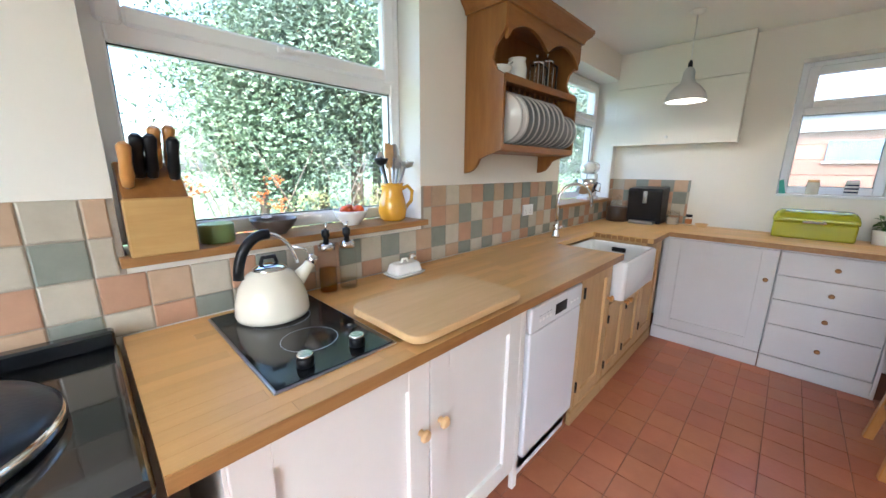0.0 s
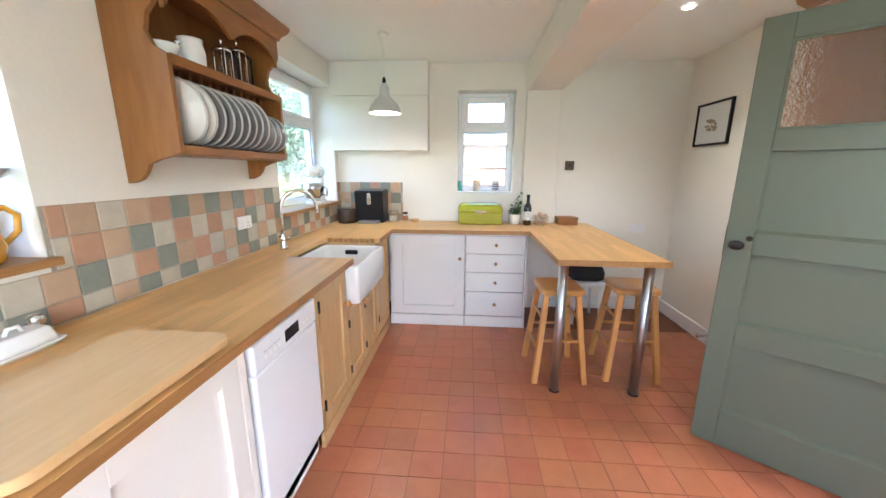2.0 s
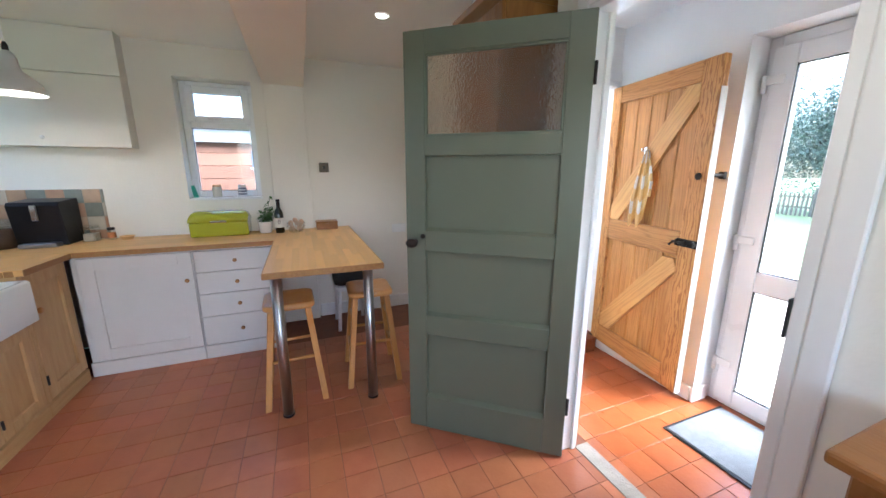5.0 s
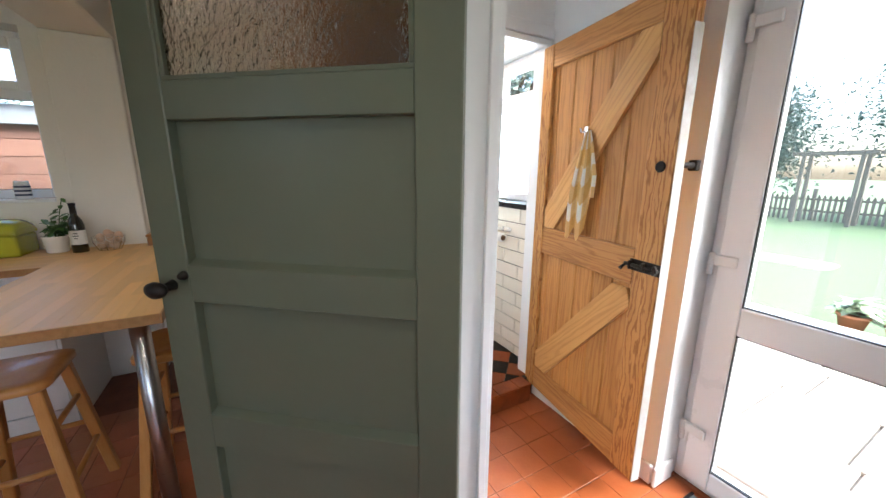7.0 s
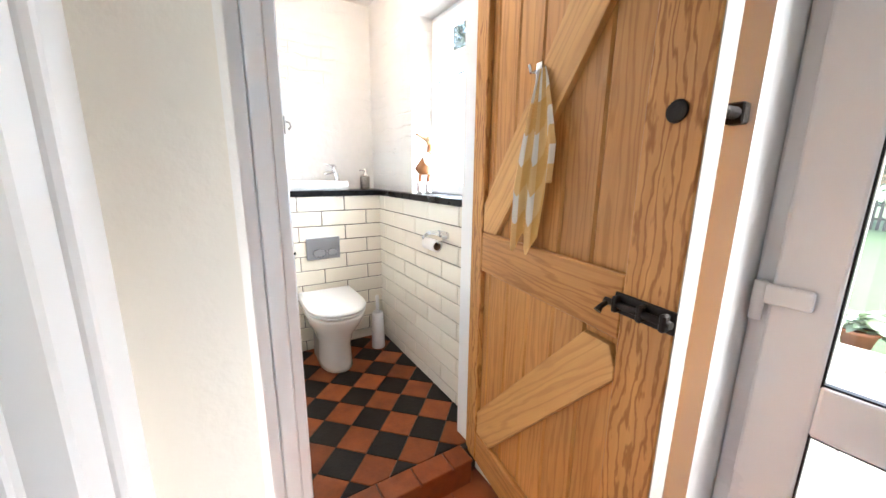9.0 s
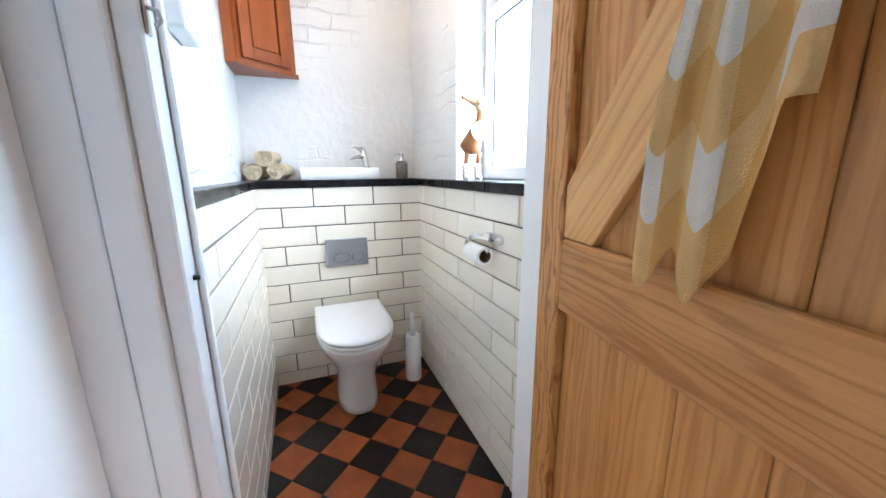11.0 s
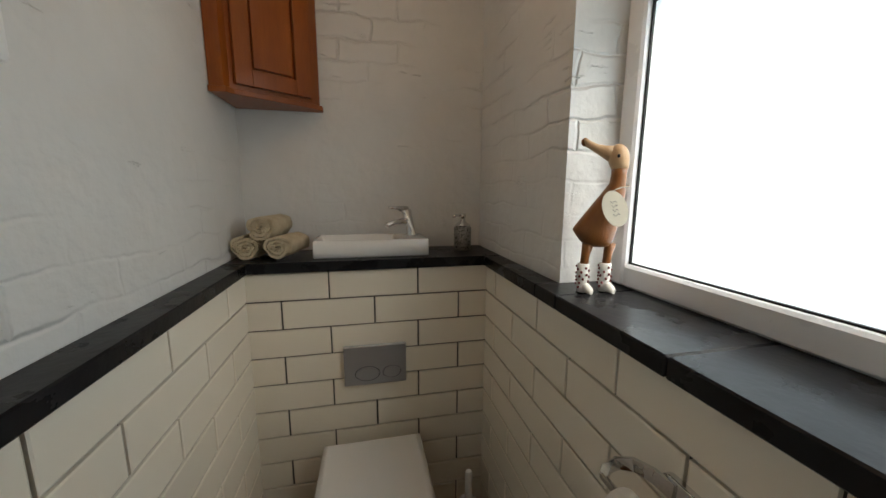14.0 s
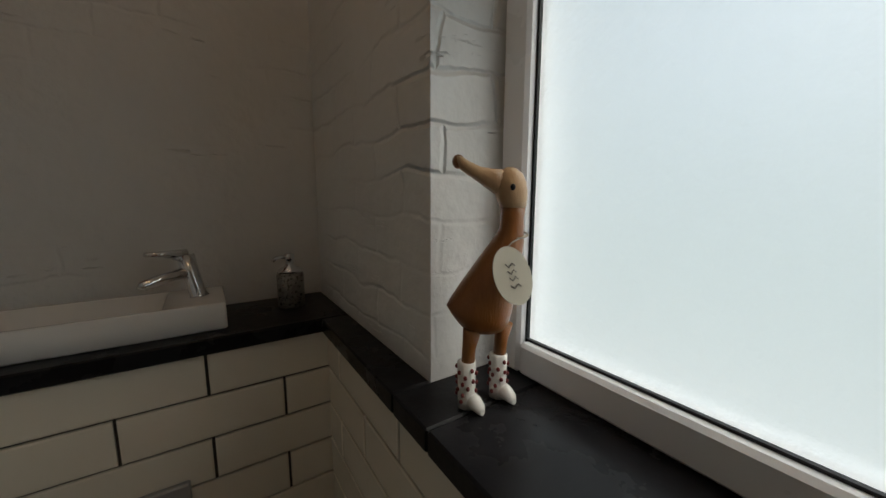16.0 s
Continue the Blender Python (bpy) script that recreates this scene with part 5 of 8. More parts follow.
def sill_things():
    z = 1.1585
    c = (1.085, 2.60, z)
    r = thing("green_tin", c, "green round lidded pot with a pale lid propped on it", "pot")
    g = material("green_enamel", (0.20, 0.28, 0.10), 0.3, 0, (0.17, 0.24, 0.085), 5, bump=0)
    part("pot", lathe(None, c, [(0.05, 0), (0.053, 0.005), (0.053, 0.06), (0.05, 0.063)], 28), g, r)
    bm = lathe(None, (0, 0, 0), [(0.058, 0), (0.058, 0.012), (0.052, 0.012), (0.05, 0.004), (0.002, 0.004)], 28, True)
    lid = part("lid", bm, g, r)
    lid.matrix_basis = pose(0.0, 0.03, 0.115, 68, 0, 8)
    bowl_of("wooden_bowl", (1.285, 2.625, z), 0.085, 0.06, material("dark_metal_glaze", (0.13, 0.10, 0.085), 0.35, 0.2, (0.09, 0.07, 0.06), 8, bump=0.1), "small dark glazed bowl on the window sill")
    bowl_of("white_bowl", (1.62, 2.625, z), 0.075, 0.065, PORCELAIN, "white china bowl holding tomatoes")
    tom = material("tomato_skin", (0.62, 0.06, 0.015), 0.2, 0, (0.55, 0.10, 0.02), 6, bump=0)
    for x, y in ((1.585, 2.61), (1.645, 2.60), (1.63, 2.655)):
        t = solo("tomato", blob(None, (x, y, z + 0.065), (0.026, 0.026, 0.023)), tom, (x, y, z + 0.04), "ripe red tomato in the white bowl", "tomato", "tomatoes in the bowl")
        part("stalk", tube(None, [(x, y, z + 0.086), (x + 0.004, y, z + 0.096)], 0.0025, 6), GREEN, t)
    c = (1.845, 2.61, z)
    y1 = material("yellow_glaze", (0.72, 0.38, 0.03), 0.12, 0, (0.66, 0.33, 0.025), 5, bump=0.02, coat=0.4)
    r = thing("jug", c, "mustard yellow glazed jug holding kitchen utensils", "jug")
    part("body", lathe(None, c, [(0.002, 0), (0.05, 0), (0.062, 0.01), (0.07, 0.05), (0.062, 0.10), (0.05, 0.14), (0.052, 0.165), (0.058, 0.18), (0.054, 0.18), (0.048, 0.165), (0.046, 0.14), (0.055, 0.1), (0.055, 0.03), (0.002, 0.02)], 32), y1, r)
    part("handle", tube(None, [(c[0] + 0.05, c[1] - 0.01, z + 0.15), (c[0] + 0.085, c[1] - 0.015, z + 0.165), (c[0] + 0.112, c[1] - 0.018, z + 0.14), (c[0] + 0.105, c[1] - 0.018, z + 0.09), (c[0] + 0.065, c[1] - 0.012, z + 0.05)], 0.009, 10), y1, r)

    def tool(name, dx, dy, top, mat, head, label):
        base, tip = Vector((c[0] - dx * 0.2, c[1] - dy * 0.2, z + 0.03)), Vector((c[0] + dx, c[1] + dy, z + top))
        bm = tube(None, [base, base.lerp(tip, 0.5), tip], [0.004, 0.005, 0.006], 8)
        if head == "ladle":
            lathe(bm, tip + Vector((0, 0, -0.01)), [(0.004, -0.03), (0.025, -0.02), (0.034, 0.002), (0.031, 0.004), (0.02, -0.014), (0.004, -0.022)], 18)
        elif head == "paddle":
            prism(bm, [(tip.x - 0.012, tip.z - 0.01), (tip.x + 0.012, tip.z - 0.01), (tip.x + 0.026, tip.z + 0.03), (tip.x + 0.024, tip.z + 0.075), (tip.x - 0.02, tip.z + 0.085), (tip.x - 0.024, tip.z + 0.03)], "y", tip.y - 0.004, tip.y + 0.004, 0.002)
        elif head == "spoon":
            blob(bm, tip + Vector((0, 0, 0.03)), (0.024, 0.009, 0.036))
        solo(name, bm, mat, base, label, "utensil", "utensils in the jug")
    tool("ladle", -0.075, -0.02, 0.30, BLACK, "ladle", "black plastic ladle standing in the jug")
    tool("ladle", 0.09, -0.01, 0.29, STEEL, "ladle", "steel ladle standing in the jug")
    tool("spatula", -0.03, -0.02, 0.28, BOARD, "paddle", "pale wooden spatula standing in the jug")
    tool("wooden_spoon", 0.0, 0.02, 0.25, BOARD, "spoon", "pale wooden spoon standing in the jug")
    tool("slotted_spoon", 0.03, 0.015, 0.30, STEEL, "spoon", "steel spoon standing in the jug")
    tool("serving_spoon", 0.055, 0.02, 0.25, STEEL, "spoon", "steel serving spoon standing in the jug")
    tool("slotted_spoon", -0.05, 0.02, 0.26, STEEL, "spoon", "steel spoon standing in the jug")


def rack_things():
    bowl_of("white_bowl", (2.40, 2.40, 1.8685), 0.065, 0.055, PORCELAIN, "small white china bowl on the plate rack shelf")
    c = (2.56, 2.40, 1.8685)
    r = thing("white_jug", c, "white china jug on the plate rack shelf", "jug")
    part("body", lathe(None, c, [(0.04, 0), (0.052, 0.02), (0.055, 0.07), (0.045, 0.11), (0.05, 0.125), (0.044, 0.125), (0.04, 0.11), (0.04, 0.03), (0.002, 0.02)], 26), PORCELAIN, r)
    part("handle", tube(None, [(c[0] - 0.045, c[1], c[2] + 0.1), (c[0] - 0.08, c[1], c[2] + 0.09), (c[0] - 0.08, c[1], c[2] + 0.05), (c[0] - 0.05, c[1], c[2] + 0.03)], 0.006), PORCELAIN, r)
    for x, h in ((2.78, 0.19), (2.90, 0.22)):
        c = (x, 2.41, 1.8685)
        r = thing("cafetiere", c, "glass cafetiere in a chrome frame on the plate rack", "cafetiere", "cafetieres")
        part("beaker", lathe(None, c, [(0.038, 0.008), (0.038, h - 0.05)], 22), TUMBLER, r)
        bm = lathe(None, (c[0], c[1], c[2]), [(0.04, 0), (0.04, 0.012), (0.036, 0.012)], 22)
        for a in range(4):
            t = math.pi / 4 + a * math.pi / 2
            box(bm, c[0] + 0.039 * math.cos(t) - 0.004, c[1] + 0.039 * math.sin(t) - 0.004, c[2], c[0] + 0.039 * math.cos(t) + 0.004, c[1] + 0.039 * math.sin(t) + 0.004, c[2] + h - 0.04)
        part("frame", bm, CHROME, r)
        part("lid", lathe(None, (c[0], c[1], c[2] + h - 0.05), [(0.042, 0), (0.042, 0.012), (0.02, 0.026), (0.004, 0.03), (0.004, 0.045), (0.01, 0.05), (0.004, 0.058)], 22), CHROME, r)
        part("handle", tube(None, [(c[0] + 0.04, c[1] - 0.02, c[2] + h - 0.05), (c[0] + 0.075, c[1] - 0.03, c[2] + h - 0.06), (c[0] + 0.07, c[1] - 0.03, c[2] + 0.03), (c[0] + 0.04, c[1] - 0.02, c[2] + 0.02)], 0.007), BLACK, r)
    solo("glass_bowl", lathe(None, (2.95, 2.43, 2.251), [(0.03, 0), (0.06, 0.01), (0.08, 0.06), (0.076, 0.06), (0.055, 0.014), (0.002, 0.008)], 24), TUMBLER, (2.95, 2.43, 2.251), "glass bowl on top of the plate rack", "bowl")


def kitchen_tap():
    c = (3.17, 2.40, 0.9255)
    r = thing("kitchen_tap", c, "chrome swan-neck mixer tap with two levers", "tap")
    part("base", lathe(None, c, [(0.03, 0), (0.028, 0.012), (0.02, 0.03), (0.019, 0.09), (0.014, 0.12)], 22), CHROME, r)
    arc = [(c[0], c[1], c[2] + 0.11), (c[0], c[1], c[2] + 0.26)] + [(c[0] + 0.06 * (1 - math.cos(a)), c[1] - 0.095 * (1 - math.cos(a)), c[2] + 0.26 + 0.125 * math.sin(a)) for a in (radians(d) for d in range(20, 181, 16))]
    arc.append((arc[-1][0], arc[-1][1], arc[-1][2] - 0.03))
    part("spout", tube(None, arc, 0.0115, 14), CHROME, r)
    for s in (-1, 1):
        part("lever", tube(None, [(c[0], c[1], c[2] + 0.06), (c[0] + s * 0.05, c[1] - 0.01, c[2] + 0.065), (c[0] + s * 0.075, c[1] - 0.02, c[2] + 0.075 + 0.02 * (s < 0))], [0.014, 0.012, 0.007], 10), CHROME, r)


def stand_mixer():
    c = (4.22, 2.625, 1.1335)
    r = thing("stand_mixer", c, "white stand mixer with a steel bowl on the window sill", "mixer")
    part("foot", prism(None, round_rect(c[0] - 0.11, c[1] - 0.075, c[0] + 0.12, c[1] + 0.075, 0.05), "z", c[2], c[2] + 0.03, 0.006), PORCELAIN, r)
    part("column", prism(None, round_rect(c[0] + 0.055, c[1] - 0.045, c[0] + 0.125, c[1] + 0.045, 0.025), "z", c[2] + 0.0301, c[2] + 0.24, 0.006), PORCELAIN, r)
    part("head", tube(None, [(c[0] + 0.15, c[1], c[2] + 0.295), (c[0] + 0.12, c[1], c[2] + 0.295), (c[0], c[1], c[2] + 0.30), (c[0] - 0.10, c[1], c[2] + 0.29), (c[0] - 0.135, c[1], c[2] + 0.285)], [0.03, 0.056, 0.06, 0.052, 0.03], 18), PORCELAIN, r)
    part("hub", tube(None, [(c[0] - 0.13, c[1], c[2] + 0.285), (c[0] - 0.15, c[1], c[2] + 0.284)], 0.02, 14), CHROME, r)
    part("band", rings(None, [[(c[0] + dx, c[1] + 0.0615 * math.cos(2 * math.pi * i / 20), c[2] + 0.298 + 0.0615 * math.sin(2 * math.pi * i / 20)) for i in range(20)] for dx in (-0.02, -0.008)], True, False), CHROME, r)
    part("bowl", lathe(None, (c[0] - 0.05, c[1], c[2] + 0.0305), [(0.04, 0), (0.05, 0.006), (0.085, 0.05), (0.102, 0.11), (0.106, 0.16), (0.103, 0.16), (0.098, 0.11), (0.05, 0.02), (0.002, 0.01)], 32), CHROME, r, "polished steel bowl")
    part("bowl_handle", tube(None, [(c[0] - 0.06, c[1] - 0.10, c[2] + 0.16), (c[0] - 0.08, c[1] - 0.15, c[2] + 0.15), (c[0] - 0.07, c[1] - 0.14, c[2] + 0.08), (c[0] - 0.06, c[1] - 0.09, c[2] + 0.09)], 0.007), CHROME, r)


def coffee_corner():
    z = 0.9255
    r = thing("coffee_machine", (4.48, 2.17, z), "black coffee machine with a steel spout and drip tray", "coffee machine")
    bm = prism(None, [(4.62, z + 0.004), (4.40, z + 0.004), (4.40, z + 0.04), (4.365, z + 0.30), (4.385, z + 0.32), (4.62, z + 0.335)], "y", 2.02, 2.30, 0.006)
    part("body", bm, BLACK, r)
    part("drip_tray", box(None, 4.33, 2.055, z + 0.001, 4.41, 2.265, z + 0.03, 0.005), STEEL, r)
    part("spout", box(None, 4.352, 2.135, z + 0.19, 4.388, 2.175, z + 0.30, 0.006), CHROME, r)
    c = (4.42, 2.395, z)
    r = thing("glass_jar", c, "brown glass storage jar with a clear domed lid", "jar")
    part("jar", lathe(None, c, [(0.085, 0), (0.095, 0.008), (0.095, 0.13), (0.085, 0.145)], 28), material("dark_wicker", (0.06, 0.035, 0.022), 0.35, 0, (0.03, 0.018, 0.012), 20, bump=0.2), r)
    part("lid", lathe(None, (c[0], c[1], z + 0.1455), [(0.086, 0), (0.085, 0.02), (0.06, 0.045), (0.015, 0.055), (0.012, 0.07), (0.022, 0.085), (0.015, 0.10), (0.003, 0.105)], 28), TUMBLER, r, "clear glass lid with a knob")
    c = (4.55, 1.95, z)
    r = thing("glass_jar", c, "square clear glass clip-top jar", "jar")
    part("jar", prism(None, round_rect(c[0] - 0.045, c[1] - 0.045, c[0] + 0.045, c[1] + 0.045, 0.015), "z", z, z + 0.105, 0.004), TUMBLER, r)
    part("contents", prism(None, round_rect(c[0] - 0.04, c[1] - 0.04, c[0] + 0.04, c[1] + 0.04, 0.012), "z", z + 0.004, z + 0.06), material("pale_sugar", (0.55, 0.50, 0.43), 0.8, 0, (0.48, 0.43, 0.36), 80, bump=0.4), r)
    part("lid", prism(None, round_rect(c[0] - 0.042, c[1] - 0.042, c[0] + 0.042, c[1] + 0.042, 0.015), "z", z + 0.106, z + 0.122, 0.004), TUMBLER, r)
    part("clip", tube(None, [(c[0] - 0.048, c[1] - 0.02, z + 0.07), (c[0] - 0.052, c[1] - 0.02, z + 0.115), (c[0] - 0.052, c[1] + 0.02, z + 0.115), (c[0] - 0.048, c[1] + 0.02, z + 0.07)], 0.002, 6), CHROME, r)
    c = (4.56, 1.83, z)
    r = thing("spice_jar", c, "small spice jar with an orange label and dark lid", "jar")
    part("jar", lathe(None, c, [(0.024, 0), (0.026, 0.004), (0.026, 0.07), (0.02, 0.078)], 20), TUMBLER, r)
    part("paper_label", lathe(None, (c[0], c[1], z + 0.018), [(0.0265, 0), (0.0265, 0.04)], 20, False), material("orange_paper", (0.55, 0.20, 0.06), 0.6, 0, (0.50, 0.17, 0.05), 10, bump=0), r)
    part("lid", lathe(None, (c[0], c[1], z + 0.0785), [(0.025, 0), (0.025, 0.018), (0.022, 0.021)], 20), BLACK, r)
    bowl_of("small_dish", (4.55, 1.73, z), 0.05, 0.028, BOARD, "small pale wooden dish beside the spice jar", 0.7)


def bread_bin():
    c = (4.60, 1.05, 0.9255)
    y0, y1 = 0.845, 1.275
    lime = material("lime_green_enamel", (0.39, 0.40, 0.02), 0.16, 0, (0.36, 0.37, 0.018), 4, bump=0.0, coat=0.4)
    r = thing("bread_bin", (4.52, 1.06, c[2]), "lime green enamelled metal bread bin with a chrome handle", "bread bin")
    z = c[2]
    part("body", prism(None, [(4.415, z), (4.635, z), (4.635, z + 0.12), (4.405, z + 0.12)], "y", y0, y1, 0.012), lime, r)
    prof = [(4.403, z + 0.121), (4.637, z + 0.121), (4.637, z + 0.15), (4.62, z + 0.185), (4.585, z + 0.202), (4.52, z + 0.208), (4.455, z + 0.20), (4.42, z + 0.178), (4.404, z + 0.145)]
    ends = [(y0 - 0.004, 0.45), (y0 + 0.002, 0.66), (y0 + 0.014, 0.84), (y0 + 0.034, 0.96), (y0 + 0.06, 1.0), (y1 - 0.06, 1.0), (y1 - 0.034, 0.96), (y1 - 0.014, 0.84), (y1 - 0.002, 0.66), (y1 + 0.004, 0.45)]
    bm = rings(None, [[(x, yy, z + 0.121 + (h - z - 0.121) * q) for x, h in prof] for yy, q in ends])
    bmesh.ops.recalc_face_normals(bm, faces=bm.faces)
    part("lid", bm, lime, r)
    part("handle", box(None, 4.388, 1.0, z + 0.118, 4.404, 1.12, z + 0.134, 0.005), CHROME, r, "chrome lid handle")


def leaf_mesh(mat, n=5, length=0.05, width=0.03):
    """One cupped leaf with a pointed end, along +y."""
    bm = bmesh.new()
    left, mid, right = [], [], []
    for i in range(n):
        u = i / (n - 1)
        w = width / 2 * math.sin(math.pi * min(1, u * 0.92 + 0.08)) ** 0.8
        zc = -0.25 * length * u * u
        left.append(bm.verts.new((-w, u * length, zc + w * 0.35)))
        mid.append(bm.verts.new((0, u * length, zc)))
        right.append(bm.verts.new((w, u * length, zc + w * 0.35)))
    for a, b in ((left, mid), (mid, right)):
        for i in range(n - 1):
            f = bm.faces.new((a[i], b[i], b[i + 1], a[i + 1]))
            f.smooth = True
    return mesh_of("leaf", bm, mat)


LEAF = material("basil_leaf", (0.07, 0.16, 0.03), 0.4, 0, (0.045, 0.11, 0.02), 8, bump=0.1, per="object", spread=0.3)


def bar_things():
    z = 0.9255
    rnd = random.Random(7)
    c = (4.50, 0.72, z)
    r = thing("potted_herb", c, "green leafy herb in a white pot", "plant")
    part("pot", lathe(None, c, [(0.045, 0), (0.05, 0.005), (0.06, 0.095), (0.062, 0.10), (0.056, 0.10), (0.05, 0.08), (0.002, 0.078)], 26), PORCELAIN, r)
    me = leaf_mesh(LEAF)
    for s in range(9):
        a, lean, h = rnd.uniform(0, 6.28), rnd.uniform(0.02, 0.085), rnd.uniform(0.06, 0.17)
        if s == 0:
            a, lean, h = -1.2, 0.06, 0.24
        top = Vector((c[0] + lean * math.cos(a), c[1] + lean * math.sin(a), z + 0.08 + h))
        part("stem", tube(None, [(c[0] + 0.2 * lean * math.cos(a), c[1] + 0.2 * lean * math.sin(a), z + 0.078), (c[0] + 0.6 * lean * math.cos(a), c[1] + 0.6 * lean * math.sin(a), z + 0.08 + h * 0.6), top], 0.0022, 6), LEAF, r)
        for k in range(9):
            u = 1 - 0.085 * k
            p = Vector((c[0], c[1], z + 0.08)).lerp(top, u)
            ob = piece("leaf", me, r, p, (radians(rnd.uniform(-35, 25)), radians(rnd.uniform(-20, 20)), rnd.uniform(0, 6.28)))
            q = rnd.uniform(0.7, 1.15)
            ob.scale = (q, q, q)
    c = (4.44, 0.60, z)
    r = thing("wine_bottle", c, "dark glass wine bottle with a white label", "bottle")
    part("glass", lathe(None, c, [(0.034, 0), (0.037, 0.004), (0.037, 0.165), (0.03, 0.195), (0.015, 0.225), (0.0135, 0.28), (0.0155, 0.283), (0.0155, 0.295)], 28), material("dark_bottle_glass", (0.012, 0.014, 0.008), 0.06, 0, (0.014, 0.015, 0.009), 4, bump=0, coat=0.5), r)
    lab = part("paper_label", lathe(None, (c[0], c[1], z + 0.05), [(0.0376, 0), (0.0376, 0.085)], 28, False), material("white_paper", (0.72, 0.70, 0.66), 0.6, 0, (0.68, 0.66, 0.62), 10, bump=0), r, "white paper label")
    bm = bmesh.new()
    for h, w in ((0.115, 0.02), (0.10, 0.028), (0.085, 0.016)):
        box(bm, c[0] - 0.0385, c[1] - w / 2, z + h, c[0] - 0.0372, c[1] + w / 2, z + h + 0.005)
    part("printed_lines", bm, BLACK, lab)
    part("capsule", lathe(None, (c[0], c[1], z + 0.235), [(0.0152, 0), (0.0145, 0.04), (0.0165, 0.045), (0.0165, 0.061)], 24), BLACK, r)
    c = (4.46, 0.47, z)
    r = thing("egg_basket", c, "round chrome wire basket full of eggs", "basket")
    for q, h in ((0.055, 0.004), (0.075, 0.05), (0.08, 0.085)):
        part("hoop", tube(None, [(c[0] + q * math.cos(a), c[1] + q * math.sin(a), z + h) for a in (2 * math.pi * k / 24 for k in range(25))], 0.002, 6), CHROME, r)
    for k in range(12):
        a = 2 * math.pi * k / 12
        part("wire", tube(None, [(c[0] + q * math.cos(a), c[1] + q * math.sin(a), z + h) for q, h in ((0.055, 0.004), (0.075, 0.05), (0.08, 0.085))], 0.0015, 6), CHROME, r)
    egg = material("brown_egg_shell", (0.55, 0.36, 0.24), 0.5, 0, (0.60, 0.45, 0.34), 6, bump=0.05, per="object", spread=0.15)
    me = mesh_of("egg", blob(None, (0, 0, 0), (0.022, 0.022, 0.028), 14, 8), egg)
    for i, (dx, dy, dz) in enumerate(((-0.03, 0.03, 0.03), (0.03, 0.03, 0.03), (0.03, -0.03, 0.03), (-0.03, -0.03, 0.03), (0, 0.04, 0.075), (0.035, -0.01, 0.078), (-0.035, -0.02, 0.076), (0, 0, 0.10), (0.0, -0.05, 0.082))):
        ob = new("egg", me)
        ob.matrix_basis = pose(c[0] + dx, c[1] + dy, z + dz + 0.003, rnd.uniform(0, 90), rnd.uniform(0, 60), rnd.uniform(0, 360))
        tagged(ob, "pale brown hen's egg in the wire basket", "egg", "eggs in the basket")
    r = thing("wooden_box", (4.56, 0.20, z), "low brown wooden box at the wall end of the bar", "box")
    part("base", box(None, 4.48, 0.10, z, 4.63, 0.29, z + 0.055, 0.004), RACKX, r)
    part("lid", box(None, 4.476, 0.096, z + 0.056, 4.634, 0.294, z + 0.075, 0.005), RACKX, r)


